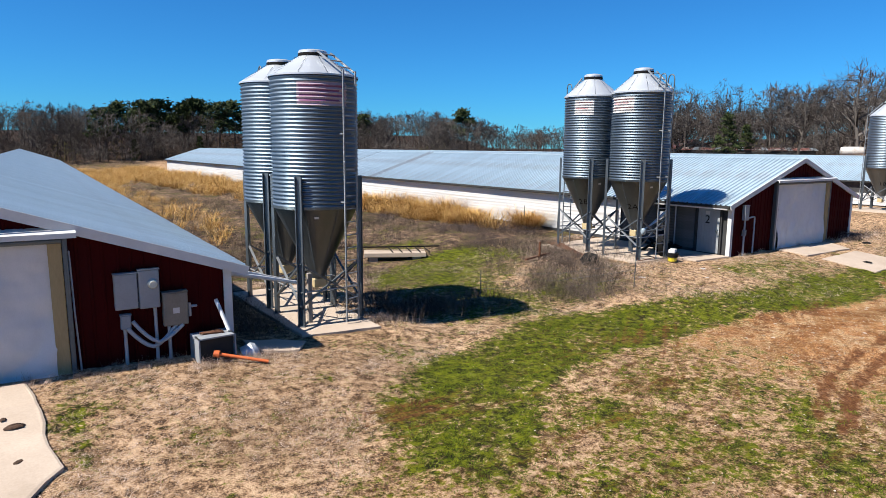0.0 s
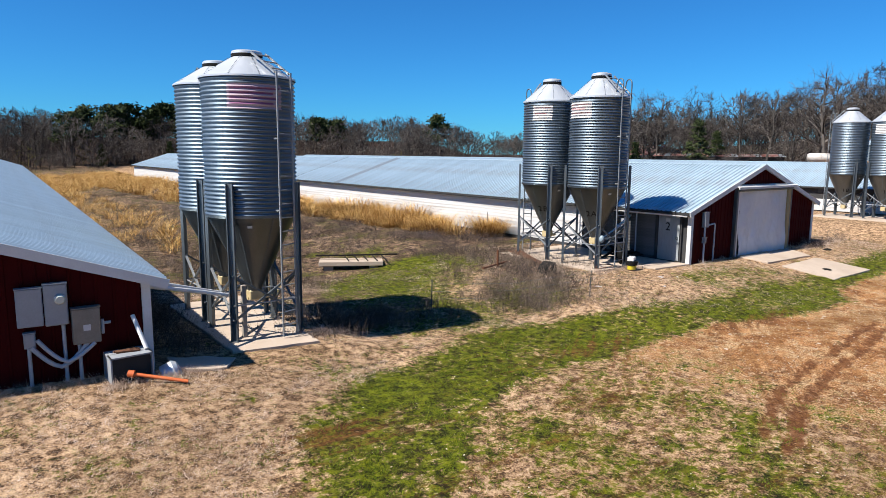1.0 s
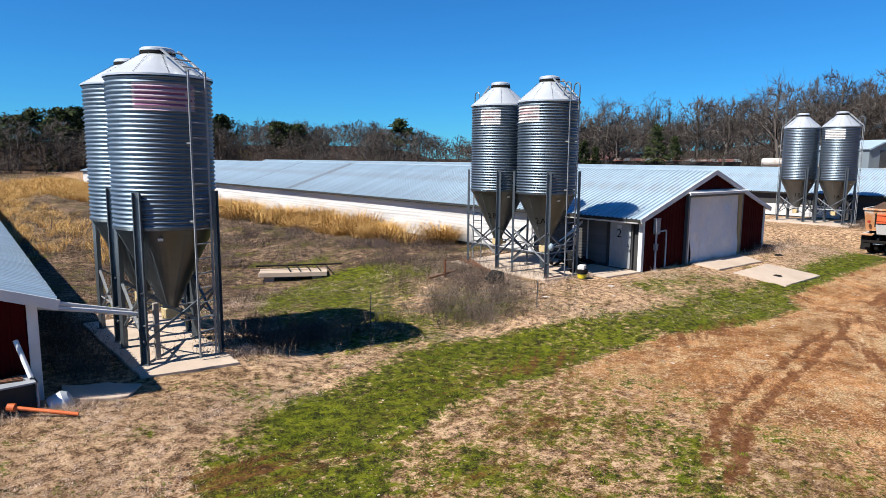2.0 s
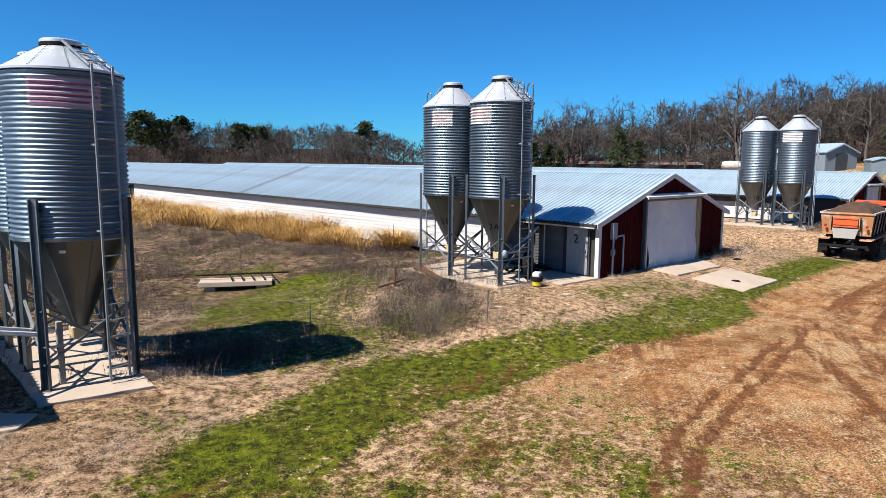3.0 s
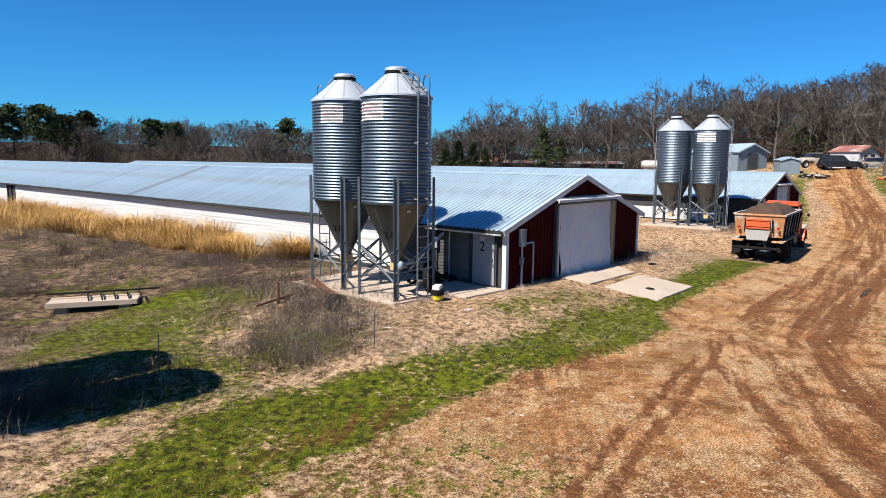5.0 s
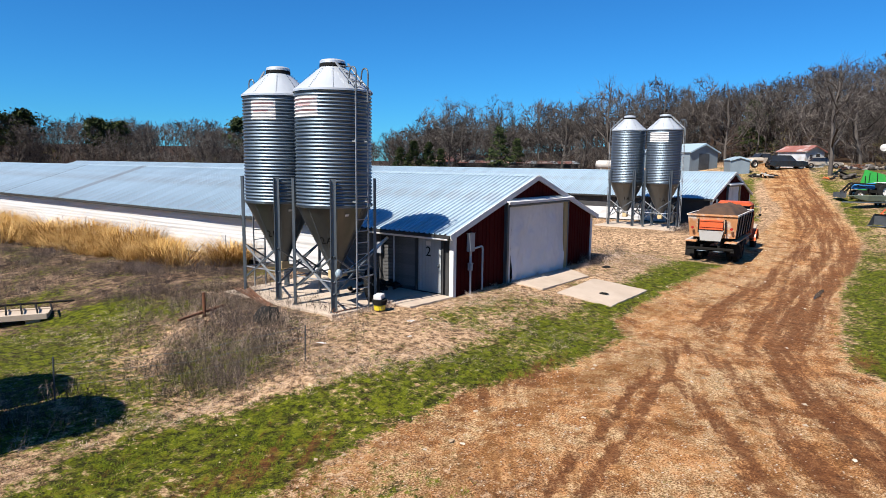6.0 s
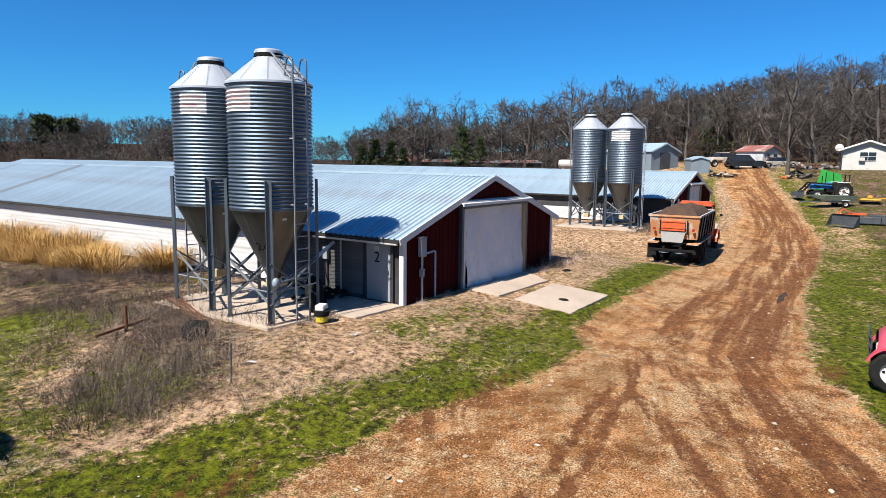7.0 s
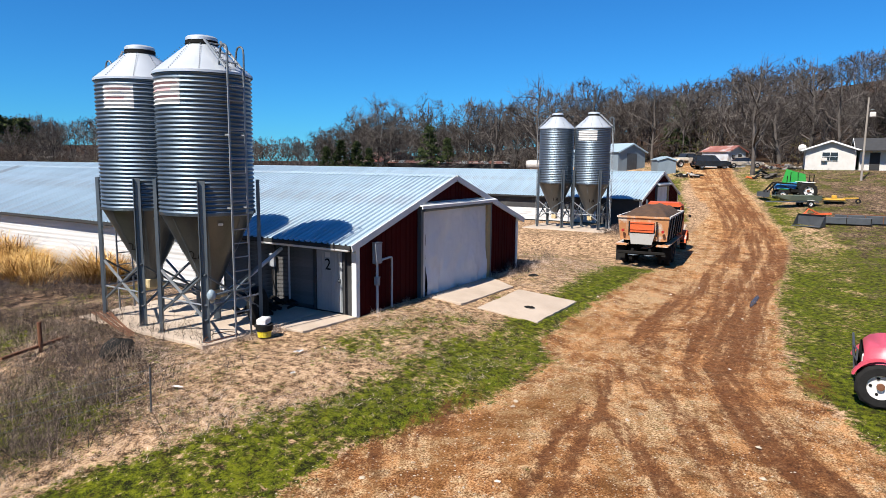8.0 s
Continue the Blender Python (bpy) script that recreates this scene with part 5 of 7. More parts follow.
def car(m, paint, label, tall):
    t = thing("suv" if tall else "sedan", label, "car", m)
    h, roof = (1.05, 1.75) if tall else (0.85, 1.4)
    part("body", hull([ring_x(0, 0.82, 0.42, h - 0.05, 0.1), ring_x(0.5, 0.9, 0.32, h), ring_x(3.9, 0.9, 0.32, h), ring_x(4.5, 0.8, 0.42, h - 0.15, 0.1)]), paint, t)
    x0, x1 = (0.1, 3.1) if tall else (0.7, 3.2)
    part("windows", hull([ring_x(x0, 0.85, h - 0.04, h, 0.02), ring_x(x0 + (0.15 if tall else 0.6), 0.8, h - 0.04, roof - 0.06, 0.02, 0.7), ring_x(x1 - 0.6, 0.8, h - 0.04, roof - 0.06, 0.02, 0.7), ring_x(x1, 0.85, h - 0.04, h, 0.02)]), WINDOW, t)
    part("roof", hull([ring_x(x0 + (0.15 if tall else 0.6), 0.7, roof - 0.08, roof, 0.03), ring_x(x1 - 0.65, 0.7, roof - 0.08, roof, 0.03)]), paint, t)
    for s in (-1, 1):
        for x in (0.85, 3.65):
            wheel(t, x, s * 0.8, 0.34, 0.22, s, LEG)
        part("headlight", Build().box(4.36, 4.48, s * 0.5, s * 0.75, 0.6, 0.74, ch=0.02), RIM_WHITE, t)
        part("tail_lamp", Build().box(0.0, 0.08, s * 0.55, s * 0.78, h - 0.32, h - 0.14, ch=0.01), LAMP_RED, t)
    return t


car(pose(100.6, 20.0, gz(101, 18), 0, 0, -62), GLOSS_BLACK, "black sport utility car by the drive", True)
car(pose(103.6, 16.6, gz(104, 15), 0, 0, -70), BEIGE, "tan sedan parked by a small white house", False)


def tractor(m):
    t = thing("tractor", "blue and white farm tractor without cab", "tractor", m)
    for s in (-1, 1):
        wheel(t, 0, s * 0.85, 0.75, 0.42, s, RIM_WHITE)
        wheel(t, 2.1, s * 0.75, 0.42, 0.26, s, RIM_WHITE)
        part("rear_fender", Build().box(-0.5, 0.5, s * 0.66, s * 1.1, 1.5, 1.56, ch=0.02), RIM_WHITE, t)
    part("axle", Build().tube((0, -0.9, 0.75), (0, 0.9, 0.75), 0.14).tube((2.1, -0.8, 0.42), (2.1, 0.8, 0.42), 0.07), CHASSIS, t)
    part("gearbox", Build().box(-0.4, 1.2, -0.25, 0.25, 0.55, 1.05, ch=0.05), CHASSIS, t)
    part("bonnet", hull([[(0.8, y, z) for y, z in ((-0.3, 0.95), (0.3, 0.95), (0.3, 1.42), (0.2, 1.5), (-0.2, 1.5), (-0.3, 1.42))], [(2.6, y, z) for y, z in ((-0.26, 0.9), (0.26, 0.9), (0.26, 1.3), (0.18, 1.38), (-0.18, 1.38), (-0.26, 1.3))]]), BLUE, t)
    part("seat", Build().box(-0.35, 0.1, -0.25, 0.25, 1.2, 1.3, ch=0.03).box(-0.42, -0.32, -0.25, 0.25, 1.28, 1.65, ch=0.03), CHASSIS, t)
    part("roll_bar", Build().pipe([(-0.5, -0.5, 1.1), (-0.55, -0.5, 2.2), (-0.55, 0.5, 2.2), (-0.5, 0.5, 1.1)], 0.05), CHASSIS, t)
    part("steering_wheel", Build().lathe([(0.18, 1.5), (0.2, 1.52), (0.18, 1.54), (0.16, 1.52), (0.18, 1.5)], 16, (0.45, 0, 0)), CHASSIS, t)
    for s in (-1, 1):
        part("loader_arm", Build().beam((0.8, s * 0.5, 1.35), (2.6, s * 0.5, 1.45), 0.1, 0.14).beam((2.6, s * 0.5, 1.45), (3.3, s * 0.5, 0.6), 0.1, 0.14), CHASSIS, t)
    part("loader_bucket", Build().box(3.25, 3.8, -0.9, 0.9, 0.15, 0.2).box(3.22, 3.27, -0.9, 0.9, 0.15, 0.75).box(3.25, 3.8, -0.92, -0.88, 0.15, 0.6).box(3.25, 3.8, 0.88, 0.92, 0.15, 0.6), STEEL_DARK, t)
    part("exhaust", Build().tube((1.6, 0.18, 1.4), (1.6, 0.18, 2.1), 0.04), CHASSIS, t)
    part("front_guard", Build().pipe([(2.75, -0.35, 0.7), (2.8, -0.35, 1.3), (2.8, 0.35, 1.3), (2.75, 0.35, 0.7)], 0.04), CHASSIS, t)
    for s in (-1, 1):
        part("lift_arm", Build().beam((-0.3, s * 0.35, 0.6), (-1.2, s * 0.4, 0.45), 0.07, 0.06), CHASSIS, t)
        part("hydraulic_ram", Build().tube((0.9, s * 0.5, 0.8), (2.3, s * 0.5, 1.3), 0.04), CHASSIS, t)
    return t


tractor(pose(80.2, 6.4, gz(80, 7), 0, 0, 112))


def green_hood(m):
    t = thing("green_hood", "tall bright green sheet-metal hood with yellow stripe", "farm machine part", m)
    part("shell", hull([[(-0.5, -1.5, 0.5), (0.5, -1.5, 0.5), (0.5, -1.2, 2.3), (-0.3, -1.2, 2.4)], [(-0.5, 1.5, 0.5), (0.5, 1.5, 0.5), (0.5, 0.9, 2.9), (-0.3, 0.9, 3.0)]]), GREEN, t)
    part("stripe", Build().box(-0.53, -0.505, -1.35, 1.35, 0.75, 0.95), YELLOW, t)
    for y in (-0.5, 0.45):
        part("frame_bar", Build().beam((-0.55, y, 0.5), (-0.42, y * 0.8, 2.6), 0.06, 0.05), CHASSIS, t)
    part("base_frame", Build().box(-0.5, 0.6, -1.5, 1.5, 0.0, 0.5, ch=0.04), CHASSIS, t)
    return t


green_hood(pose(83.4, 7.5, gz(83.4, 7.5), 0, 0, 5) @ Matrix.Scale(0.78, 4))


def jon_boat(m):
    t = thing("boat_on_trailer", "flat olive-green boat on a small trailer", "boat", m)
    b = Build()
    rings = []
    for x, w, z0 in ((0, 0.62, 0.0), (1.2, 0.7, 0.0), (2.8, 0.7, 0.02), (3.6, 0.5, 0.22), (4.0, 0.36, 0.38)):
        rings.append([(x, -w * 0.8, 0.55 + z0), (x, w * 0.8, 0.55 + z0), (x, w, 1.0), (x, w - 0.05, 1.0), (x, w * 0.72, 0.62 + z0), (x, -w * 0.72, 0.62 + z0), (x, -w + 0.05, 1.0), (x, -w, 1.0)])
    part("boat_hull", hull(rings), OLIVE, t)
    for x in (0.5, 1.7, 2.9):
        part("bench", Build().box(x - 0.14, x + 0.14, -0.6, 0.6, 0.86, 0.91), OLIVE, t)
    part("trailer_frame", Build().beam((0.2, -0.5, 0.45), (3.0, -0.5, 0.45), 0.07, 0.08).beam((0.2, 0.5, 0.45), (3.0, 0.5, 0.45), 0.07, 0.08).beam((3.0, -0.5, 0.45), (4.6, 0, 0.45), 0.07, 0.08).beam((3.0, 0.5, 0.45), (4.6, 0, 0.45), 0.07, 0.08), LEG, t)
    for s in (-1, 1):
        wheel(t, 1.1, s * 0.72, 0.28, 0.16, s, RIM_WHITE)
        part("mudguard", Build().box(0.8, 1.4, s * 0.64, s * 0.82, 0.58, 0.62, ch=0.01), RIM_WHITE, t)
    return t


jon_boat(pose(76.6, 5.2, gz(75.6, 6.5), 0, 0, 126))


def implement_yellow(m):
    t = thing("rotary_cutter", "yellow tractor-drawn rotary cutter", "implement", m)
    part("deck", Build().box(-0.8, 0.8, -0.9, 0.9, 0.25, 0.42, ch=0.06), YELLOW_PAINT, t)
    part("gearbox", Build().box(-0.2, 0.2, -0.2, 0.2, 0.42, 0.7, ch=0.05), YELLOW_PAINT, t)
    for y in (-0.4, 0.4):
        part("hitch_bar", Build().beam((0.7, y, 0.4), (1.9, y * 0.3, 0.9), 0.07, 0.07), CHASSIS, t)
    part("tail_arm", Build().beam((-0.7, 0, 0.45), (-1.8, 0, 0.5), 0.1, 0.1), YELLOW_PAINT, t)
    part("tail_wheel", Build().lathe([(0.1, -0.07), (0.22, -0.06), (0.22, 0.06), (0.1, 0.07)], 16, (-1.8, 0, 0.22), "y"), TYRE, t)
    return t


implement_yellow(pose(78.2, 4.0, gz(78.2, 4.0), 0, 0, 95))


def loader_bucket(m):
    t = thing("loader_bucket", "black steel loader bucket lying in dry grass", "bucket", m)
    side = [(0, 0), (0.95, 0.0), (0.12, 0.85), (0, 0.8)]
    part("bucket_shell", Build().add([(x, -0.95, z) for x, z in side] + [(x, 0.95, z) for x, z in side], [(0, 1, 2, 3), (7, 6, 5, 4), (0, 4, 5, 1), (3, 2, 6, 7), (0, 3, 7, 4)]), STEEL_DARK, t)
    part("cutting_edge", Build().box(0.85, 1.05, -0.97, 0.97, 0.0, 0.04), LEG, t)
    return t


loader_bucket(pose(66.6, 5.2, gz(66.4, 5.2), 0, 0, 160))


def red_implement(m):
    t = thing("box_blade", "red-framed blade implement with dark steel blades", "implement", m)
    for y in (-0.35, 0.35):
        part("frame_bar", Build().beam((-1.6, y, 0.55), (0.6, y, 0.75), 0.08, 0.1), ORANGE_RED, t)
    for x in (-1.3, -0.6, 0.1):
        part("cross_bar", Build().beam((x, -0.5, 0.6), (x + 0.2, 0.5, 0.72), 0.08, 0.08), ORANGE_RED, t)
    part("mast", Build().beam((-1.2, 0, 0.6), (-0.9, 0, 1.05), 0.1, 0.1).beam((-0.9, 0, 1.05), (-0.2, 0.3, 0.7), 0.07, 0.07), ORANGE_RED, t)
    part("grey_box", Build().box(0.0, 3.1, -0.7, -0.35, 0.05, 0.55, ch=0.03), STEEL_DARK, t)
    part("blade", Build().box(0.8, 5.3, 0.0, 0.12, 0.1, 0.7, ch=0.03), STEEL_DARK, t)
    for x in (1.6, 2.7, 3.8, 4.8):
        part("blade_rib", Build().box(x, x + 0.06, -0.03, 0.0, 0.12, 0.68), RUST, t)
    part("top_rail", Build().beam((0.8, 0.06, 0.74), (5.3, 0.06, 0.74), 0.06, 0.05), RUST, t)
    for x in (0.05, 1.5, 3.0):
        part("box_rib", Build().box(x, x + 0.05, -0.73, -0.7, 0.08, 0.53), CHASSIS, t)
    part("blade_end", Build().box(5.3, 5.45, -0.2, 0.3, 0.05, 0.8, ch=0.03), ORANGE_RED, t)
    return t


red_implement(pose(67.9, 4.6, gz(67.9, 3.0), 0, 0, -86))

# ---- buildings on the rise ----


def gable_shed(name, label, category, m, length, width, wall_h, rise, wall_mat, roof_mat, over=0.25, doors=(), wins=()):
    """A shed whose gable looks along -x; its front is at x = 0."""
    t = thing(name, label, category, m)
    hw = width / 2
    for nm, x in (("front_wall", 0.0), ("back_wall", length)):
        b = Build()
        pts = [(-hw, 0 - 0.6), (hw, -0.6), (hw, wall_h), (0, wall_h + rise), (-hw, wall_h)]
        b.add([(x, y, z) for y, z in pts] + [(x + 0.1, y, z) for y, z in pts], [(4, 3, 2, 1, 0), (5, 6, 7, 8, 9)] + [(i, (i + 1) % 5, 5 + (i + 1) % 5, 5 + i) for i in range(5)])
        part(nm, b, wall_mat, t)
    for s in (-1, 1):
        part("side_wall", Build().box(0.1, length, s * hw - (0.1 if s > 0 else 0), s * hw + (0.1 if s < 0 else 0), -0.6, wall_h), wall_mat, t)
        k = (hw + over) / hw
        p = [(-over, 0, wall_h + rise + 0.03), (length + over, 0, wall_h + rise + 0.03), (length + over, s * hw * k, wall_h + rise - rise * k + 0.03), (-over, s * hw * k, wall_h + rise - rise * k + 0.03)]
        part("roof_slope", Build().add(p + [(x, y, z + 0.08) for x, y, z in p], [(3, 2, 1, 0), (4, 5, 6, 7), (0, 1, 5, 4), (1, 2, 6, 5), (2, 3, 7, 6), (3, 0, 4, 7)]), roof_mat, t)
        part("barge_board", Build().beam((-over - 0.02, 0, wall_h + rise), (-over - 0.02, s * hw * k, wall_h + rise - rise * k), 0.05, 0.18), WHITE_TRIM if roof_mat is SHINGLE else roof_mat, t)
    for y0, y1, z1, mt in doors:
        part("door", Build().box(-0.05, 0.02, y0, y1, 0, z1), mt, t)
    for y0, y1, z0, z1 in wins:
        w = part("window", Build().box(-0.06, 0.02, y0, y1, z0, z1), WHITE_TRIM, t)
        for a in (0, 1):
            for c in (0, 1):
                part("pane", Build().box(-0.075, -0.062, y0 + 0.05 + a * (y1 - y0 - 0.06) / 2, y0 + (a + 1) * (y1 - y0 - 0.04) / 2, z0 + 0.05 + c * (z1 - z0 - 0.06) / 2, z0 + (c + 1) * (z1 - z0 - 0.04) / 2), WINDOW, w)
    return t


zh = 6.25
h = gable_shed("farmhouse", "small white farmhouse with dark shingle roof", "house", pose(102.4, 4.9, zh, 0, 0, 4), 8, 5.2, 2.45, 0.95, SIDING_WHITE, SHINGLE, 0.5, (), ((-0.8, 0.9, 1.05, 2.1),))
part("air_conditioner", Build().box(-0.4, 0.0, 0.35, 0.95, 1.05, 1.45, ch=0.03), DIRTY_WHITE, h)
h = gable_shed("farmhouse_wing", "white farmhouse wing, dark shingle roof, shaded porch", "house", pose(106.2, 2.2, zh, 0, 0, -86), 14, 7, 2.4, 1.35, SIDING_WHITE, SHINGLE, 0.5)
part("porch_door", Build().box(1.0, 2.0, -3.56, -3.5, 0, 2.05), DARK, h)
part("window", Build().box(3.4, 4.8, -3.56, -3.5, 1.0, 2.1), WINDOW, h)
part("porch_post", Build().box(3.0, 3.12, -4.7, -4.58, -0.4, 2.25), WHITE_TRIM, h)
part("porch_roof", Build().box(-0.2, 3.2, -4.8, -3.5, 2.25, 2.35), SHINGLE, h)
gable_shed("metal_shed", "blue-grey metal shed with sliding doors", "shed", pose(99.4, 27.6, 6.0, 0, 0, 62), 9, 5.0, 2.3, 1.05, BLUE_GREY, ROOF_METAL, 0.25, ((-0.9, 0.9, 2.1, STEEL_DARK),))
gable_shed("garden_shed", "small grey metal garden shed", "shed", pose(96.6, 22.4, 5.9, 0, 0, 30), 2.6, 2.3, 1.35, 0.35, BLUE_GREY, ROOF_METAL, 0.12)
gable_shed("white_cottage", "small weathered white cottage with rusty roof", "house", pose(112.4, 16.4, 6.6, 0, 0, 58), 4.5, 3.6, 2.0, 0.75, COTTAGE, RUST_ROOF, 0.25, ((-0.9, -0.2, 1.7, DARK),), ((0.5, 1.1, 0.9, 1.6),))
# The barn's open bay is a flat near-black panel for its dark inside.
gable_shed("open_barn", "open barn with rusty red metal roof", "barn", pose(117.4, 77.6, 2.6, 0, 0, 58), 16, 8.5, 4.2, 1.7, BLUE_GREY, RUST_ROOF, 0.5, ((-3.2, 3.2, 3.9, DARK),))
t = thing("long_shed", "long low shed with patchy rusty roofing", "shed", pose(119.0, 55.5, 4.75, 0, 0, 121))
part("wall", Build().box(0, 21, -2.5, 2.5, -2.5, 1.7), SOOTY, t)
for k in range(23):
    part("roof_sheet", Build().add([(k * 0.95 - 0.3, 3.0, 1.75), (k * 0.95 + 0.66, 3.0, 1.75), (k * 0.95 + 0.66, -3.0, 2.25), (k * 0.95 - 0.3, -3.0, 2.25)], [(0, 1, 2, 3), (3, 2, 1, 0)]), RUST_ROOF if k % 4 else ROOF_OLD, t)
t = thing("trailer_tank", "white storage tank at the wood's edge", "tank", pose(98.6, 41, gz(98.6, 41), 0, 0, 30))
part("tank_body", Build().lathe([(0.0, -1.5), (0.5, -1.4), (0.62, -1.1), (0.62, 1.1), (0.5, 1.4), (0.0, 1.5)], 18, (0, 0, 0.9), "y"), DIRTY_WHITE, t, smooth=True)
for y in (-0.8, 0.8):
    part("saddle", Build().box(-0.4, 0.4, y - 0.1, y + 0.1, 0, 0.5), CONCRETE, t)
t = thing("propane_tank", "white propane tank on blocks", "tank", pose(84.8, -1.4, gz(84.8, -1.4), 0, 0, 20))
part("tank_body", Build().lathe([(0.0, -1.2), (0.35, -1.1), (0.45, -0.85), (0.45, 0.85), (0.35, 1.1), (0.0, 1.2)], 18, (0, 0, 0.75), "y"), SIDING_WHITE, t, smooth=True)
for y in (-0.6, 0.6):
    part("saddle", Build().box(-0.3, 0.3, y - 0.1, y + 0.1, 0, 0.4), CONCRETE, t)

pole_x, pole_y = 93.9, 1.8
t = thing("utility_pole", "grey wooden utility pole with lamp and box", "utility pole", pose(pole_x, pole_y, gz(pole_x, pole_y)))
part("pole_shaft", Build().tube((0, 0, -0.5), (0, 0, 8.6), 0.12, 0.08, 12), POLE_WOOD, t)
part("transformer", Build().box(-0.18, 0.18, -0.75, -0.2, 6.6, 7.1, ch=0.05), SIDING_WHITE, t)
part("lamp_arm", Build().tube((0, -0.1, 7.3), (0, -0.6, 7.4), 0.03), LEG, t)
t = thing("satellite_dish", "white satellite dish on the house eave", "satellite dish", pose(102.0, 7.9, zh + 2.6))
part("dish", Build().lathe([(0.0, 0.0), (0.25, 0.04), (0.42, 0.13), (0.44, 0.12), (0.25, 0.02), (0.0, -0.02)], 20, (0, 0, 0), "x"), SIDING_WHITE, t, smooth=True)
part("mast", Build().tube((0.05, 0, 0), (0.3, 0, -0.6), 0.03), LEG, t)

# heaps, logs and litter on the rise
rnd = random.Random(12)


def heap_of(name, label, category, cx, cy, n, spread, sizes, mats, high=0.5):
    t = thing(name, label, category, pose(cx, cy, gz(cx, cy)))
    for i in range(n):
        a, r = rnd.uniform(0, 6.28), spread * math.sqrt(rnd.random())
        s = rnd.uniform(*sizes)
        m = pose(r * math.cos(a), r * math.sin(a), rnd.uniform(0.03, high) * (1 - r / spread * 0.7), rnd.uniform(-25, 25), rnd.uniform(-25, 25), rnd.uniform(0, 360))
        part("piece", Build().box(-s, s, -s * 0.3, s * 0.3, -s * 0.12, s * 0.12, ch=s * 0.04), mats[i % len(mats)], t, m=m)
    return t


heap_of("scrap_heap", "heap of black scrap and boards", "scrap heap", 95.2, 19.6, 26, 1.5, (0.25, 0.6), (CHASSIS, TYRE, CHASSIS, DIRTY_WHITE), 0.6)
heap_of("log_pile", "weathered boards and logs stacked loosely", "wood pile", 104.5, 10.2, 30, 2.6, (0.5, 1.2), (POLE_WOOD, BARK, POLE_WOOD, RUST), 0.5)
heap_of("brush_pile", "dark brush and roots by a tree trunk", "brush pile", 94.8, 10.9, 26, 1.3, (0.25, 0.6), (BARK, CHASSIS, BARK), 0.7)
heap_of("tarp_heap", "white tarpaulin thrown over boards", "tarpaulin", 108.4, 9.4, 8, 0.9, (0.3, 0.7), (SIDING_WHITE,), 0.4)
heap_of("cart_heap", "orange garden cart among debris", "garden cart", 93.6, 12.2, 6, 0.5, (0.25, 0.45), (ORANGE, CHASSIS), 0.5)
heap_of("scrap_heap", "rusty scrap and white shed debris", "scrap heap", 103.6, 31.5, 16, 1.4, (0.2, 0.45), (DIRTY_WHITE, ORANGE, RUST, BOX_GREY), 0.5)

heap_of("rubbish_heap", "black plastic sheeting heaped against the shaded wall", "rubbish heap", 26.3, 18.7, 22, 1.0, (0.15, 0.4), (CHASSIS, TYRE), 0.45).location.z = 2.14

# ---- small things near the houses ----
# concrete trough with iron rails laid over it
t = thing("concrete_trough", "low concrete trough with iron rack across it", "trough", pose(16.75, 25.95, gz(16.7, 25.8), 0, 0, -29))
zb = 0.28
part("trough_side", Build().box(-1.42, 1.42, -0.5, -0.38, zb - 0.1, zb + 0.1, ch=0.015), CONCRETE, t)
part("trough_side", Build().box(-1.42, 1.42, 0.38, 0.5, zb - 0.1, zb + 0.1, ch=0.015), CONCRETE, t)
part("trough_floor", Build().box(-1.42, 1.42, -0.38, 0.38, zb - 0.1, zb + 0.05), CONCRETE, t)
for x in (-1.0, 1.0):
    part("block_foot", Build().box(x - 0.2, x + 0.2, -0.4, 0.4, -0.15, zb - 0.1, ch=0.01), CONCRETE, t)
for y in (0.55,):
    part("rack_rail", Build().tube((-1.6, y, zb + 0.22), (2.1, y - 0.05, zb + 0.26), 0.035), CHASSIS, t)
for k in range(5):
    part("rack_bar", Build().tube((-0.3 + k * 0.42, 0.55, zb + 0.22), (-0.1 + k * 0.42, -0.45, zb + 0.13), 0.028), CHASSIS, t)

# control box, pipe and hood at the corner of the first house
t = thing("steel_cabinet", "open steel cabinet with rusty items on top", "cabinet", pose(5.28, 14.55, 1.86, 0, 0, 3))
part("case", Build().box(-0.4, 0.4, -0.02, 0.3, 0, 0.66).box(-0.4, -0.37, -0.3, 0.0, 0, 0.66).box(-0.4, 0.4, -0.3, 0.0, 0.63, 0.66).box(0.37, 0.4, -0.3, 0.0, 0, 0.66).box(-0.4, 0.4, -0.3, 0, 0, 0.03), BOX_GREY, t)
# A near-black block fills the cabinet to paint its shaded hollow.
part("inside", Build().box(-0.37, 0.37, -0.2, -0.03, 0.03, 0.63), DARK, t)
for k in range(4):
    part("rusty_bar", Build().box(-0.22, 0.22, -0.05 + k * 0.06, -0.01 + k * 0.06, 0.665, 0.70, pose(0, 0, 0, 0, 0, k * 9 - 12)), RUST, t)
t = thing("auger_pipe", "orange auger pipe lying in the grass", "pipe", pose(0, 0, 0))
part("tube", Build().tube((5.25, 14.2, 2.16), (6.2, 13.7, 1.95), 0.036, n=12), ORANGE, t)
part("flange", Build().tube((5.2, 14.23, 2.17), (5.3, 14.17, 2.15), 0.075, n=14), ORANGE, t)
ob = new("orange_bar", Build().tube((4.95, 14.15, 1.9), (5.6, 14.1, 1.92), 0.035).mesh("orange_bar", ORANGE))
tagged(ob, "orange steel bar lying beside the cabinet", "bar")
t = thing("fan_hood", "small round galvanised hood lying on its side", "hood", pose(6.05, 14.42, 1.98, 30, 60, 20))
part("hood_shell", Build().lathe([(0.2, -0.16), (0.21, -0.15), (0.21, 0.1), (0.14, 0.18), (0.0, 0.2)], 20), GALV_CONE, t, smooth=True)
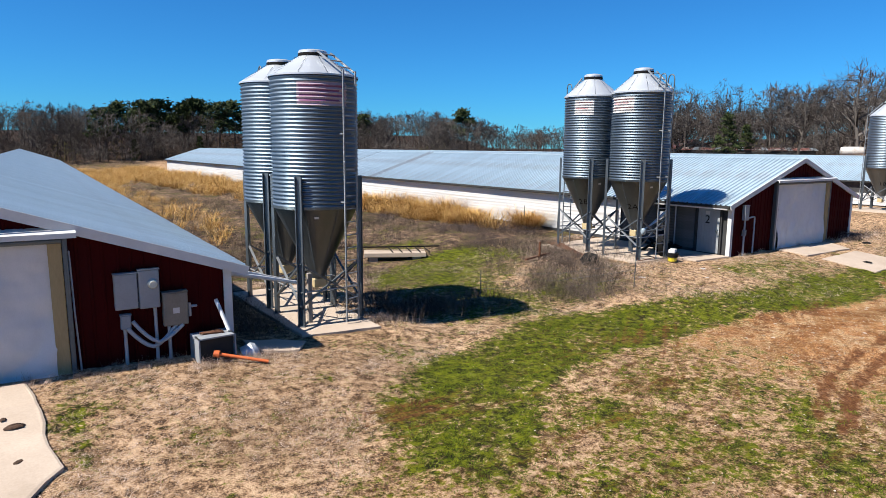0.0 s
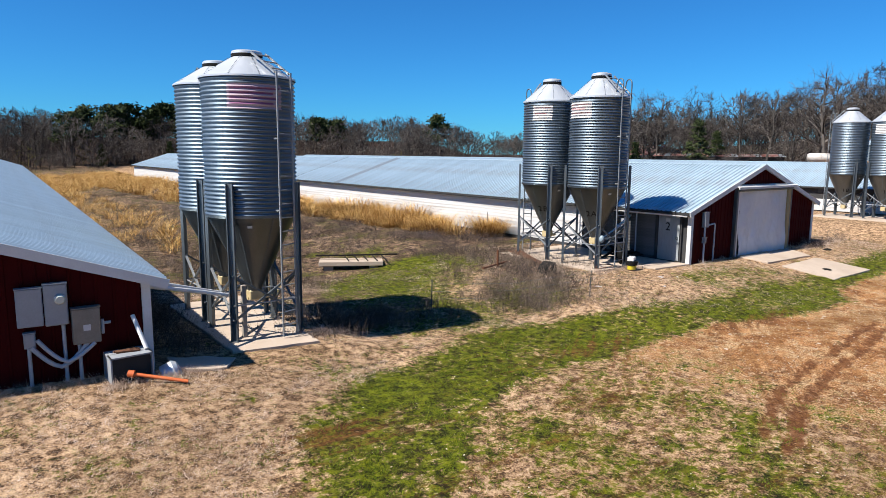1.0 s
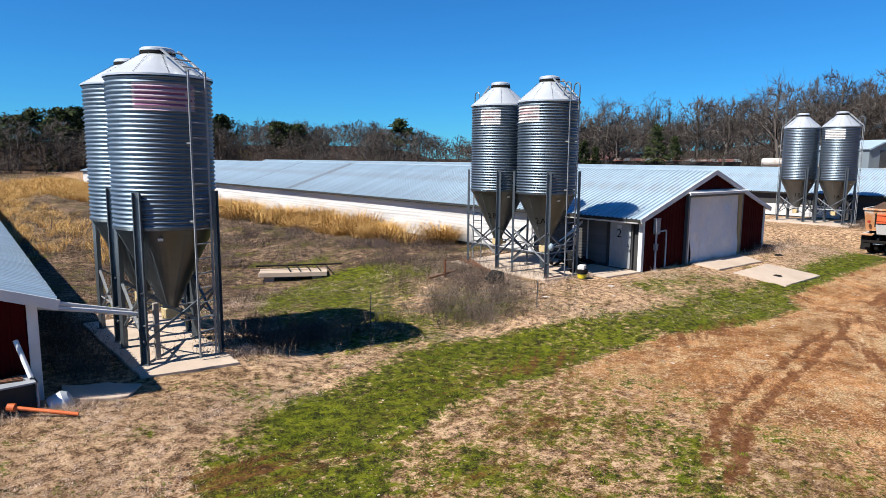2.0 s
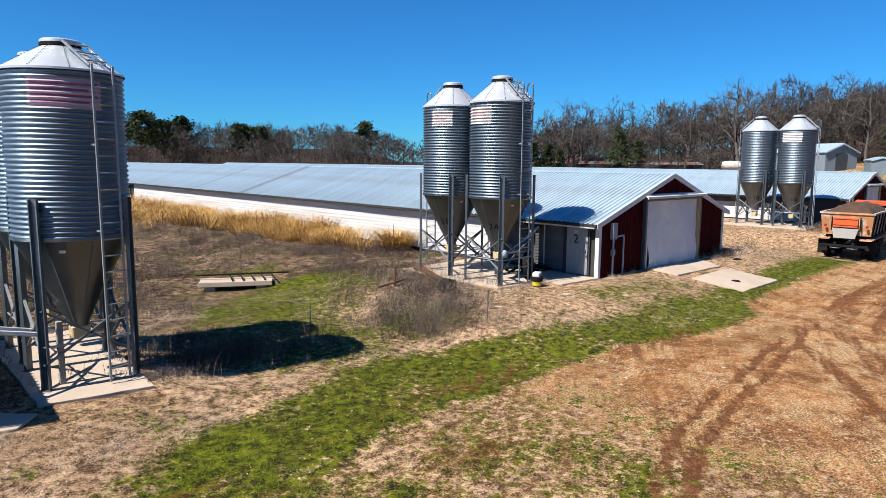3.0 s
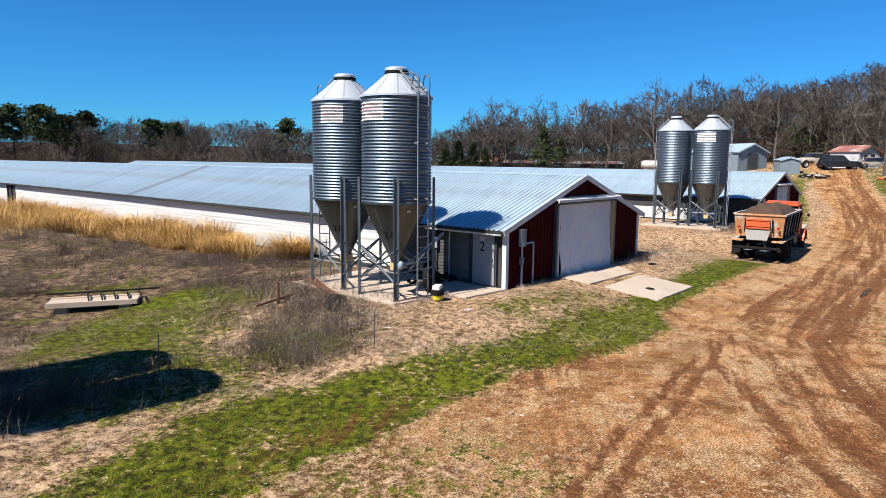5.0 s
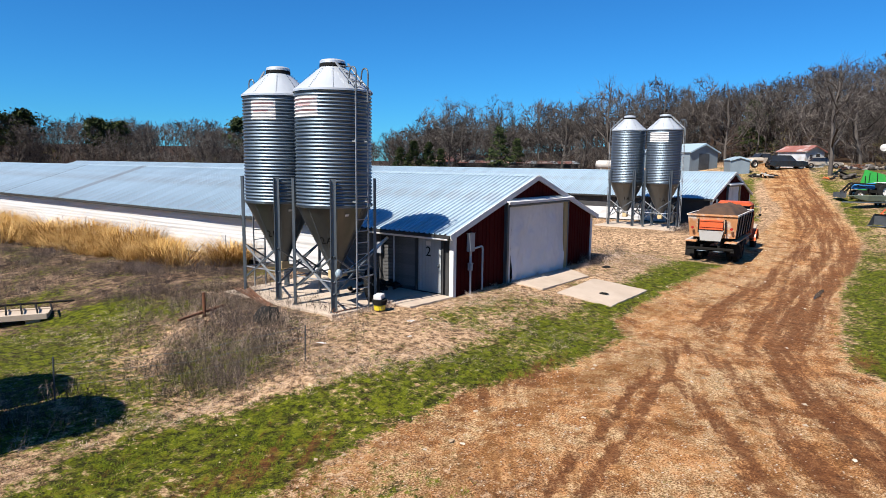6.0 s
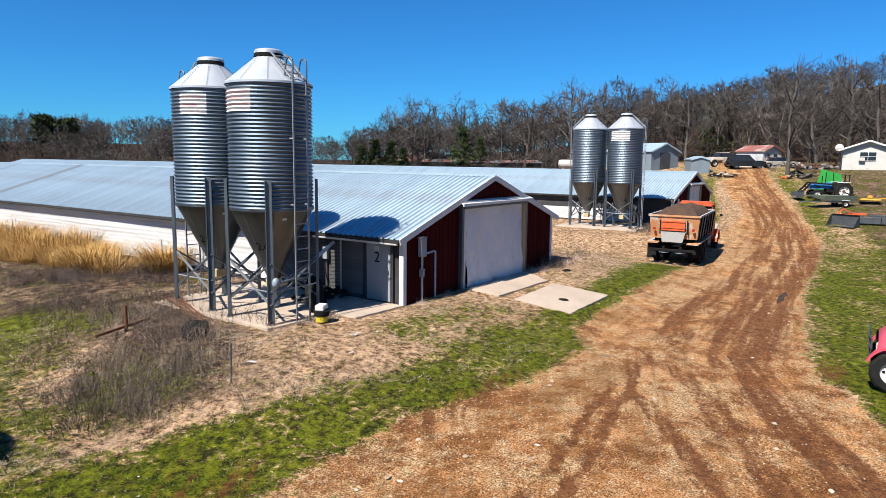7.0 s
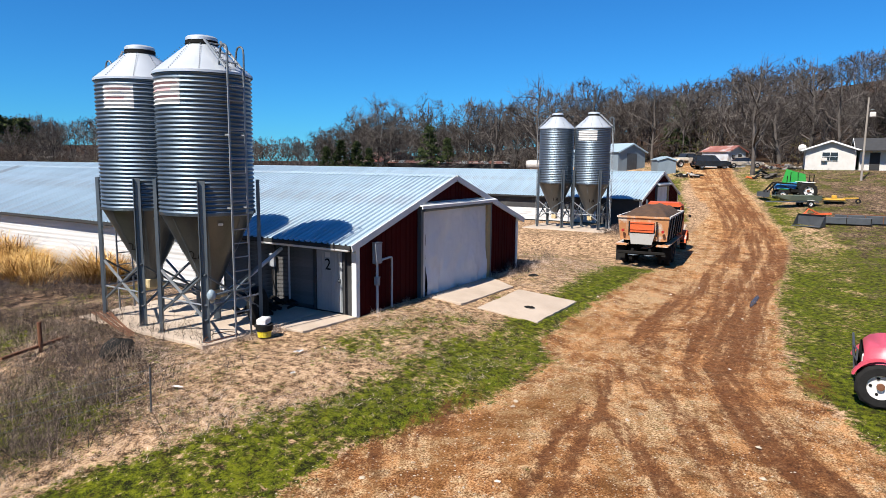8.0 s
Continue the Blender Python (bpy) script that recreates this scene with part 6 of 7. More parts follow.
ob = new("plastic_pipe", Build().pipe([(5.62, 14.5, 2.55), (5.5, 14.78, 3.05), (5.46, 14.86, 3.2)], 0.045).mesh("plastic_pipe", PVC, True))
tagged(ob, "white plastic pipe leaning against the wall", "pipe")
ob = new("feed_pipe", Build().pipe([(8.15, 16.6, 2.95), (7.0, 16.15, 3.3), (5.75, 15.65, 3.66)], 0.05).mesh("feed_pipe", PVC, True))
tagged(ob, "pale feed auger pipe from bin to house", "auger pipe", "feed pipes")
ob = new("feed_pipe", Build().pipe([(8.5, 17.6, 2.75), (7.0, 16.6, 3.3), (5.75, 16.1, 3.72)], 0.05).mesh("feed_pipe", PVC, True))
tagged(ob, "pale feed auger pipe from bin to house", "auger pipe", "feed pipes")
ob = new("feed_pipe", Build().pipe([(24.3, 18.2, 2.9), (25.6, 18.4, 3.3), (27.0, 18.6, 3.9)], 0.06).mesh("feed_pipe", PVC, True))
tagged(ob, "pale feed auger pipe from bin to house", "auger pipe", "feed pipes")
ob = new("timber_post", Build().box(8.36, 8.48, 16.5, 16.6, 1.75, 3.2, ch=0.01).mesh("timber_post", POLE_WOOD))
tagged(ob, "weathered timber post beside the feed bin", "post")

# bucket, black drum and wires by the second pair of bins
t = thing("bucket_stack", "black bucket on a yellow tub with white box", "bucket", pose(24.0, 16.2, 2.08))
part("yellow_tub", Build().lathe([(0.0, 0.0), (0.17, 0.0), (0.19, 0.16), (0.17, 0.16)], 20), YELLOW, t, "yellow plastic tub")
part("black_bucket", Build().lathe([(0.17, 0.16), (0.21, 0.17), (0.24, 0.33), (0.2, 0.34), (0.0, 0.33)], 20), TYRE, t)
part("white_box", Build().box(-0.2, 0.18, -0.12, 0.14, 0.34, 0.5, pose(0, 0, 0, 0, 0, 25), ch=0.02), LABEL_WHITE, t)
t = thing("fan_cone", "large black round fan housing leaning by the bin", "fan housing", pose(24.75, 17.25, 2.62, 84, 0, 28))
part("housing", Build().lathe([(0.52, -0.12), (0.56, -0.1), (0.56, 0.1), (0.5, 0.14), (0.3, 0.16), (0.0, 0.16)], 28), BLACK, t)
for i in range(5):
    a = rnd.uniform(-0.12, 0.12)
    ob = new("rusty_pipe", Build().tube((22.75 + 0.06 * i, 22.0 - 0.1 * i, 2.2 + 0.02 * i), (21.7 + 0.1 * i + a, 17.2 + 0.3 * i, 1.86), 0.028).mesh("rusty_pipe", RUST))
    tagged(ob, "long rusty pipe slanting off the concrete pad", "pipe", "rusty pipes")
t = thing("rusty_jack", "rusty red jack stand in the weeds", "jack stand", pose(20.35, 20.1, gz(20.35, 20.1)))
part("post", Build().tube((0, 0, -0.1), (0, 0, 0.75), 0.05, n=10), RUST, t)
part("beam_bar", Build().beam((-1.0, -0.25, 0.12), (0.9, 0.3, 0.16), 0.07, 0.07), RUST, t)
t = thing("black_bag", "black plastic bundle dumped in the weeds", "rubbish bag", pose(21.0, 17.9, gz(21, 17.9)))
b = Build()
b.sheet(lambda u, v: (0.42 * math.sin(math.pi * v) * math.cos(2 * math.pi * u) * (1 + 0.25 * noise.noise((u * 6, v * 4, 1))), 0.34 * math.sin(math.pi * v) * math.sin(2 * math.pi * u), 0.2 - 0.26 * math.cos(math.pi * v) + 0.05 * noise.noise((u * 9, v * 7, 2))), 18, 10)
part("bundle", b, TYRE, t, smooth=True)
for i, (x, y, s) in enumerate(((23.5, 14.5, 0.16), (24.1, 14.2, 0.08), (20.45, 14.95, 0.14), (22.4, 13.6, 0.06))):
    b = Build().sheet(lambda u, v: (s * (u - 0.5) * 2, s * 0.5 * (v - 0.5), 0.03 + 0.05 * noise.noise((u * 3, v * 3, i))), 8, 4)
    ob = new("paper_scrap", b.mesh("paper_scrap", LABEL_WHITE))
    ob.matrix_basis = pose(x, y, gz(x, y) + 0.05, 10, 5, i * 50)
    tagged(ob, "crumpled white plastic scrap on the grass", "litter", "litter scraps")
for i, (x, y, k, name, label, group) in enumerate(((1.56, 12.9, 0.16, "dirt_clod", "dark crumbled dirt clod on the slab", "dirt clods"), (1.56, 11.8, 0.08, "dirt_clod", "dark crumbled dirt clod on the slab", "dirt clods"), (1.41, 13.23, 0.08, "dirt_clod", "dark crumbled dirt clod on the slab", "dirt clods"), (32.2, 12.3, 0.2, "dark_rag", "dark rag lying on the square slab", "dark rags"), (36.9, 14.2, 0.26, "dark_rag", "crumpled black rag in the straw", "dark rags"))):
    b = Build().sheet(lambda u, v: (k * math.cos(6.283 * u) * math.sin(math.pi * v * 0.5 + 0.01) * (1 + 0.7 * noise.noise((math.cos(6.283 * u) * 2, math.sin(6.283 * u) * 2, i))), 0.6 * k * math.sin(6.283 * u) * math.sin(math.pi * v * 0.5 + 0.01), 0.3 * k * math.cos(math.pi * v * 0.5) * (1 + 0.5 * noise.noise((u * 5, v * 5, i)))), 14, 6)
    ob = new(name, b.mesh(name, LITTER if name == "dirt_clod" else BLACK))
    ob.matrix_basis = pose(x, y, gz(x, y) + (0.06 if i < 4 else 0.0), 0, 0, 40 * i)
    tagged(ob, label, "dirt clod" if name == "dirt_clod" else "rag", group)
ob = new("wire_coil", Build().pipe([(23.1 + 0.5 * math.cos(a) * (1 + 0.1 * math.sin(3 * a)), 16.75 + 0.25 * math.sin(a), 2.14 + 0.1 * abs(math.sin(a))) for a in [i * 0.35 for i in range(36)]], 0.012, 5).mesh("wire_coil", RUST))
tagged(ob, "loose rusty wire coil on the pad edge", "wire")

# field fence: thin posts and wires
for i, (x, y, hgt) in enumerate(((11.2, 47.7, 1.2), (18.6, 60.2, 1.2), (26.0, 27.3, 1.3), (26.3, 25.0, 1.1), (15.0, 17.4, 1.0), (19.6, 14.6, 0.9))):
    ob = new("fence_post", Build().tube((x, y, gz(x, y) - 0.2), (x + 0.03, y, gz(x, y) + hgt), 0.018, n=6).mesh("fence_post", STEEL_DARK))
    tagged(ob, "thin dark steel fence post", "fence post", "field fence posts")
for z in (0.35, 0.6, 0.85):
    ob = new("fence_wire", Build().pipe([(15.0, 17.4, gz(15, 17.4) + z), (17.3, 16.0, gz(17.3, 16) + z - 0.04), (19.6, 14.6, gz(19.6, 14.6) + z)], 0.004, 4).mesh("fence_wire", LEG))
    tagged(ob, "thin sagging fence wire in the weeds", "fence wire", "fence wires")

# muddy water standing in the wheel rut
WATER = mat("muddy standing water", (0.05, 0.03, 0.02), (0.08, 0.05, 0.03), 2, 0.06, 0, 20, 0.01, rough_var=0.02)
ring = []
for k in range(26):
    a = 2 * math.pi * k / 26
    x, y = 39.9 + 1.3 * math.cos(a) + 0.2 * noise.noise((k * 0.9, 1, 2)), 6.12 + 0.1 * math.sin(a) * (1 + 0.6 * noise.noise((k * 0.7, 4, 2)))
    ring.append((x, y, gz(39.9, 6.1) - 0.025))
b = Build().add(ring + [(x, y, z - 0.06) for x, y, z in ring], [tuple(range(26))] + [(i, 26 + i, 26 + (i + 1) % 26, (i + 1) % 26) for i in range(26)])
tagged(new("puddle", b.mesh("puddle", WATER)), "narrow puddle of muddy water in a wheel rut", "puddle", kind="structure")

# ---- vegetation ----


def ribbon(vs, fs, p, q, w, side):
    """A thin three-cornered blade from p to q."""
    n = len(vs)
    s = Vector(side).normalized() * (w / 2)
    vs += [p - s, p + s, q]
    fs.append((n, n + 1, n + 2))


def limb(vs, fs, p, q, r0, r1, n):
    """A tapered length of wood without caps."""
    d = (q - p)
    if d.length < 1e-4:
        return
    d.normalize()
    a = d.orthogonal().normalized()
    b = d.cross(a)
    k = len(vs)
    for c, r in ((p, r0), (q, r1)):
        for i in range(n):
            t = 2 * math.pi * i / n
            vs.append(c + r * (a * math.cos(t) + b * math.sin(t)))
    fs += [(k + i, k + (i + 1) % n, k + n + (i + 1) % n) for i in range(n)] + [(k + i, k + n + (i + 1) % n, k + n + i) for i in range(n)]


def bare_tree(seed, height, spread, limbs=11, subs=8, twigs=12, low=0.3, girth=0.018, twig_w=0.05, near=False):
    """A leafless tree with a domed crown of fine twigs: trunk and crown as two lists of corners and faces."""
    rnd = random.Random(seed)
    trunk, crown = ([], []), ([], [])
    mid = Vector((0, 0, height * (0.5 + low * 0.55)))
    up = height - mid.z

    def dome(a, lift, k):
        """A point at k of the way from the crown's heart to its outline."""
        c = math.sqrt(max(0.0, 1 - lift * lift))
        return mid + Vector((spread * c * math.cos(a), spread * c * math.sin(a), up * lift)) * k

    def bent(p, q, r, segs, n, out, bow, tip=0.25):
        pts = [p]
        sag = Vector((rnd.gauss(0, 1), rnd.gauss(0, 1), rnd.gauss(-0.25, 0.6))) * ((q - p).length * bow)
        for i in range(segs):
            t = (i + 1) / segs
            w = p.lerp(q, t) + sag * (math.sin(math.pi * t)) + Vector((rnd.gauss(0, 1), rnd.gauss(0, 1), rnd.gauss(0, 1))) * ((q - p).length * bow * 0.3 * (t < 1))
            limb(out[0], out[1], pts[-1], w, r * (1 - (1 - tip) * i / segs), r * (1 - (1 - tip) * t), n)
            pts.append(w)
        return pts

    def at(pts, t):
        f = t * (len(pts) - 1)
        i = min(int(f), len(pts) - 2)
        return pts[i].lerp(pts[i + 1], f - i), (pts[i + 1] - pts[i]).normalized()

    top = Vector((rnd.gauss(0, 0.06), rnd.gauss(0, 0.06), 0.9)) * height
    main = bent(Vector((0, 0, -0.4)), top, height * girth, 5 if near else 4, 6 if near else 4, trunk, 0.03)
    for k in range(limbs):
        f = (k + rnd.random()) / limbs
        a = k * 2.4 + rnd.uniform(-0.6, 0.6)
        lift = -0.55 + 1.5 * f
        p, d = at(main, low * 0.75 + (0.88 - low * 0.75) * f ** 1.15)
        q = dome(a, lift, rnd.uniform(0.7, 0.98))
        arm = bent(p, q, height * girth * 0.5 * (1.1 - 0.6 * f), 4 if near else 2, 3, crown, 0.11 if near else 0.08)
        for j in range(subs):
            p2, d2 = at(arm, 0.25 + 0.75 * (j + rnd.random()) / subs)
            q2 = dome(a + rnd.gauss(0, 0.55), min(0.99, max(-0.8, lift + rnd.gauss(0.05, 0.3))), rnd.uniform(0.6, 1.06))
            o2 = q2 - p2
            if o2.length > spread * 0.55:
                o2 = o2 * (spread * 0.55 / o2.length)
            if near:
                sub = bent(p2, p2 + o2, height * girth * 0.15, 2, 3, crown, 0.1)
            else:
                sub = [p2, p2 + o2]
                ribbon(crown[0], crown[1], sub[0], sub[1], twig_w * 1.5, o2.orthogonal())
            for i in range(twigs):
                p3, d3 = at(sub, 0.1 + 0.9 * rnd.random())
                out = (p3 - mid).normalized()
                o3 = (d3 * 0.5 + out * 0.5 + Vector((rnd.gauss(0, 0.55), rnd.gauss(0, 0.55), rnd.gauss(0.25, 0.5)))).normalized()
                q3 = p3 + o3 * (spread * rnd.uniform(0.09, 0.24))
                ribbon(crown[0], crown[1], p3, q3, twig_w * rnd.uniform(0.6, 1.1), o3.orthogonal() + Vector((rnd.uniform(-1, 1), rnd.uniform(-1, 1), 0)))
    return trunk, crown


def evergreen(seed, height, width, kind):
    """A pine with a ragged crown on a bare trunk, or a dense cedar."""
    rnd = random.Random(seed)
    trunk, crown = ([], []), ([], [])
    limb(trunk[0], trunk[1], Vector((0, 0, -0.3)), Vector((rnd.uniform(-0.3, 0.3), 0, height * 0.95)), height * 0.014, height * 0.004, 6)
    clumps = 75 if kind == "pine" else 95
    for k in range(clumps):
        t = rnd.random()
        if kind == "pine":
            z = height * (0.45 + 0.55 * t)
            rr = width * math.sin(min(1.0, 1.15 - t * 0.85) * 1.5) * rnd.uniform(0.2, 1)
        else:
            z = height * (0.06 + 0.92 * t)
            rr = width * (1 - t) ** 0.75 * rnd.uniform(0.55, 1.05)
        a = rnd.uniform(0, 6.283)
        c = Vector((rr * math.cos(a), rr * math.sin(a), z))
        if kind == "pine" and k % 3 == 0:
            limb(trunk[0], trunk[1], Vector((0, 0, z - rr * 0.3)), c, height * 0.004, height * 0.002, 3)
        size = (0.075 if kind == "pine" else 0.06) * height * rnd.uniform(0.7, 1.3)
        for i in range(34):
            d = Vector((rnd.gauss(0, 1), rnd.gauss(0, 1), rnd.gauss(0.25, 0.6))).normalized()
            p = c + Vector((rnd.gauss(0, 0.45), rnd.gauss(0, 0.45), rnd.gauss(0, 0.25))) * size
            ribbon(crown[0], crown[1], p, p + d * size * rnd.uniform(0.5, 0.9), size * 0.42, d.orthogonal() + Vector((rnd.uniform(-1, 1), rnd.uniform(-1, 1), rnd.uniform(-1, 1))))
    return trunk, crown


def arrays(lists):
    v = np.array([tuple(p) for p in lists[0]], np.float32).reshape(-1, 3)
    return v, np.array(lists[1], np.int32).reshape(-1, 3)


def scatter(name, material, templates, spots, label, category, lean=0.0, parent=None):
    """One object of many small pieces: spots are (x, y, z, size, turn, which)."""
    vs, fs, n = [], [], 0
    r = np.random.default_rng(len(spots))
    for x, y, z, size, turn, which in spots:
        v, f = templates[int(which)]
        c, s = math.cos(turn), math.sin(turn)
        w = np.empty_like(v)
        w[:, 0], w[:, 1], w[:, 2] = (v[:, 0] * c - v[:, 1] * s) * size + x, (v[:, 0] * s + v[:, 1] * c) * size + y, v[:, 2] * size + z
        if lean:
            w[:, 0] += v[:, 2] * size * r.normal(0, lean)
            w[:, 1] += v[:, 2] * size * r.normal(0, lean)
        vs.append(w)
        fs.append(f + n)
        n += len(v)
    v, f = np.concatenate(vs), np.concatenate(fs)
    me = bpy.data.meshes.new(name)
    me.vertices.add(len(v))
    me.vertices.foreach_set("co", v.reshape(-1))
    me.loops.add(f.size)
    me.loops.foreach_set("vertex_index", f.reshape(-1))
    me.polygons.add(len(f))
    me.polygons.foreach_set("loop_start", np.arange(0, f.size, 3, dtype=np.int32))
    me.update(calc_edges=True)
    me.materials.append(material)
    return tagged(new(name, me), label, category, kind="stuff")


def leafy(name, stops, rough=0.85, patch=0.35, spec=0.2):
    """A material for blades, twigs and needles: each piece has a tone of its own."""
    m = bpy.data.materials.new(name)
    m.use_nodes = True
    nt = m.node_tree
    p = nt.nodes["Principled BSDF"]
    p.inputs["Roughness"].default_value, p.inputs["Specular IOR Level"].default_value = rough, spec
    g = nt.nodes.new("ShaderNodeNewGeometry")
    n = noise_of(nt, patch, 4, 0.6)
    f = maths(nt, "ADD", maths(nt, "MULTIPLY", g.outputs["Random Per Island"], 0.5), maths(nt, "MULTIPLY", n, 0.5))
    col = ramp_of(nt, f, stops)
    nt.links.new(col, p.inputs["Base Color"])
    return m


TWIG = leafy("bare twigs", [(0.25, (0.019, 0.015, 0.0135)), (0.5, (0.048, 0.039, 0.0345)), (0.8, (0.16, 0.143, 0.13))], patch=0.06)
NEEDLE = leafy("evergreen needles", [(0.25, (0.0078, 0.014, 0.0047)), (0.5, (0.0218, 0.0343, 0.0094)), (0.8, (0.0585, 0.0702, 0.0195))], patch=0.2)
GOLD = leafy("golden dry grass", [(0.28, (0.15, 0.065, 0.013)), (0.48, (0.40, 0.22, 0.055)), (0.75, (0.66, 0.46, 0.20))], patch=0.9)
WEED = leafy("brown dead weeds", [(0.25, (0.03, 0.021, 0.016)), (0.5, (0.078, 0.057, 0.044)), (0.8, (0.30, 0.235, 0.185))], patch=0.5)
BRAMBLE = leafy("dark bramble stems", [(0.25, (0.022, 0.015, 0.013)), (0.5, (0.062, 0.044, 0.04)), (0.8, (0.20, 0.155, 0.135))], patch=0.6)
PALE = leafy("pale dry straw", [(0.25, (0.14, 0.092, 0.064)), (0.5, (0.41, 0.305, 0.23)), (0.8, (0.72, 0.58, 0.48))], patch=0.7)
BLADE = leafy("green grass blades", [(0.25, (0.02, 0.027, 0.002)), (0.5, (0.075, 0.107, 0.004)), (0.8, (0.175, 0.21, 0.012))], patch=0.8)
BUD = leafy("budding twigs", [(0.25, (0.078, 0.0663, 0.0234)), (0.5, (0.1326, 0.117, 0.039)), (0.8, (0.2184, 0.195, 0.0702))], patch=0.2)

rng = np.random.default_rng(11)
def joined(made):
    t, c = made
    return arrays((t[0] + c[0], t[1] + [tuple(i + len(t[0]) for i in f) for f in c[1]]))


front_kit = [joined(bare_tree(n, h, sp, 11, 8, 15, lo, 0.013, 0.06)) for n, h, sp, lo in ((1, 12, 4.2, 0.28), (2, 13, 4.0, 0.34), (3, 11, 4.6, 0.22), (4, 12.5, 3.6, 0.36), (5, 10.5, 4.3, 0.2), (6, 13.5, 4.4, 0.3))]
back_kit = [joined(bare_tree(n, h, sp, 9, 6, 10, lo, 0.012, 0.1)) for n, h, sp, lo in ((11, 12, 4.4, 0.3), (12, 13, 4.0, 0.35), (13, 11, 4.8, 0.26), (14, 12, 4.2, 0.3))]
scrub_kit = [joined(bare_tree(n, 4.5, 2.6, 7, 5, 9, 0.04, 0.012, 0.05)) for n in (7, 8, 9, 10)]
woods, behind, shrubs, buds = [], [], [], []
for i in range(310):
    th = rng.uniform(-9, 97)
    r = float(clearing(th)) + 3 + 34 * rng.random() ** 1.4
    x, y = 12 + r * math.cos(math.radians(th)), 3 + r * math.sin(math.radians(th))
    woods.append((x, y, gz(x, y), rng.uniform(0.72, 1.08) * float(np.interp(th, [12, 20, 38, 42, 50, 54], [1.0, 1.28, 1.28, 1.0, 0.9, 0.85])), rng.uniform(0, 6.28), rng.integers(0, 6)))
for i in range(760):
    th = rng.uniform(-9, 42) if i < 480 else rng.uniform(42, 97)
    r = float(clearing(th)) + 34 + (190 if th < 42 else 50) * rng.random()
    x, y = 12 + r * math.cos(math.radians(th)), 3 + r * math.sin(math.radians(th))
    behind.append((x, y, gz(x, y), rng.uniform(0.75, 1.1) * (1.0 if th < 50 else 0.85), rng.uniform(0, 6.28), rng.integers(0, 4)))
for i in range(560):
    th = rng.uniform(-9, 97) if i < 400 else rng.uniform(52, 97)
    r = float(clearing(th)) + rng.random() ** 1.3 * 30 - 2
    x, y = 12 + r * math.cos(math.radians(th)), 3 + r * math.sin(math.radians(th))
    (shrubs if i % 22 else buds).append((x, y, gz(x, y), rng.uniform(0.6, 1.25), rng.uniform(0, 6.28), rng.integers(0, 4)))
for i in range(70):
    th, r = rng.uniform(20, 46), rng.uniform(104, 132)
    x, y = 12 + r * math.cos(math.radians(th)), 3 + r * math.sin(math.radians(th))
    if abs(math.hypot(x - 119, y - 60) - 6) > 9:
        shrubs.append((x, y, gz(x, y), rng.uniform(0.5, 1.0), rng.uniform(0, 6.28), rng.integers(0, 4)))
for i in range(70):
    x, y = rng.uniform(78, 112), rng.uniform(44, 118)
    shrubs.append((x, y, gz(x, y), rng.uniform(0.5, 0.95), rng.uniform(0, 6.28), rng.integers(0, 4)))
scatter("far_woodland", TWIG, back_kit, behind, "leafless grey-brown woods climbing the hill", "woods")
scatter("woodland", TWIG, front_kit, woods, "grey-brown leafless woodland on the hillside", "woods")
scatter("woodland_shrubs", TWIG, scrub_kit, shrubs, "bare brown scrub along the wood's edge", "scrub")
scatter("budding_shrubs", BUD, scrub_kit, buds, "yellow-green budding shrubs at the wood's edge", "scrub")


def tree(name, label, made, x, y, size, turn, bark, leaf):
    t = thing(name, label, "tree", pose(x, y, gz(x, y) - 0.05, 0, 0, turn) @ Matrix.Scale(size, 4))
    for key, data, material in (("trunk", made[0], bark), ("crown", made[1], leaf)):
        b = Build()
        b.v, b.f = [tuple(p) for p in data[0]], data[1]
        part(key, b, material, t)
    return t


def polar(th, r):
    return 12 + r * math.cos(math.radians(th)), 3 + r * math.sin(math.radians(th))


pines = [evergreen(20 + i, 11.4, 3.7, "pine") for i in range(3)]
cedars = [evergreen(30 + i, 8, 2.3, "cedar") for i in range(2)]
pine_trees = []
for i, (th, r, s) in enumerate(((86, 152, 0.95), (84.6, 160, 1.05), (83, 158, 1.1), (81.5, 166, 1.12), (80, 160, 1.05), (78.6, 168, 1.15), (77, 162, 1.1), (75.6, 170, 1.12), (74, 164, 1.15), (72.6, 158, 1.0), (71, 166, 1.05), (66, 170, 0.95), (64.5, 172, 0.9), (55.3, 172, 1.08))):
    x, y = polar(th, r)
    if i < 3:
        pine_trees.append(tree("pine_tree", "dark green pine with a ragged crown", pines[i], x, y, s, i * 40, BARK, NEEDLE))
    else:
        copy_thing(pine_trees[i % 3], pose(x, y, gz(x, y), 0, 0, i * 57) @ Matrix.Scale(1, 4)).scale = (s, s, s)
cedar_trees = []
for i, (th, r, s) in enumerate(((33, 112, 1.15), (31.4, 118, 0.9), (39.3, 113, 0.95), (40.7, 112, 1.0), (41.9, 114, 0.9), (38.2, 116, 0.8), (12.2, 122, 1.3), (11, 128, 1.1), (-2.5, 122, 1.2), (79, 145, 0.7), (84, 146, 0.6))):
    x, y = polar(th, r)
    if i < 2:
        cedar_trees.append(tree("cedar_tree", "dense dark green cedar", cedars[i], x, y, s, i * 40, BARK, NEEDLE))
    else:
        copy_thing(cedar_trees[i % 2], pose(x, y, gz(x, y), 0, 0, i * 57)).scale = (s, s, s)
big = [bare_tree(41, 13, 7.0, 13, 9, 11, 0.22, 0.024, 0.035, True), bare_tree(42, 14.5, 5.4, 13, 9, 11, 0.3, 0.019, 0.035, True), bare_tree(43, 13, 5.6, 12, 9, 11, 0.26, 0.02, 0.035, True)]
lone = []
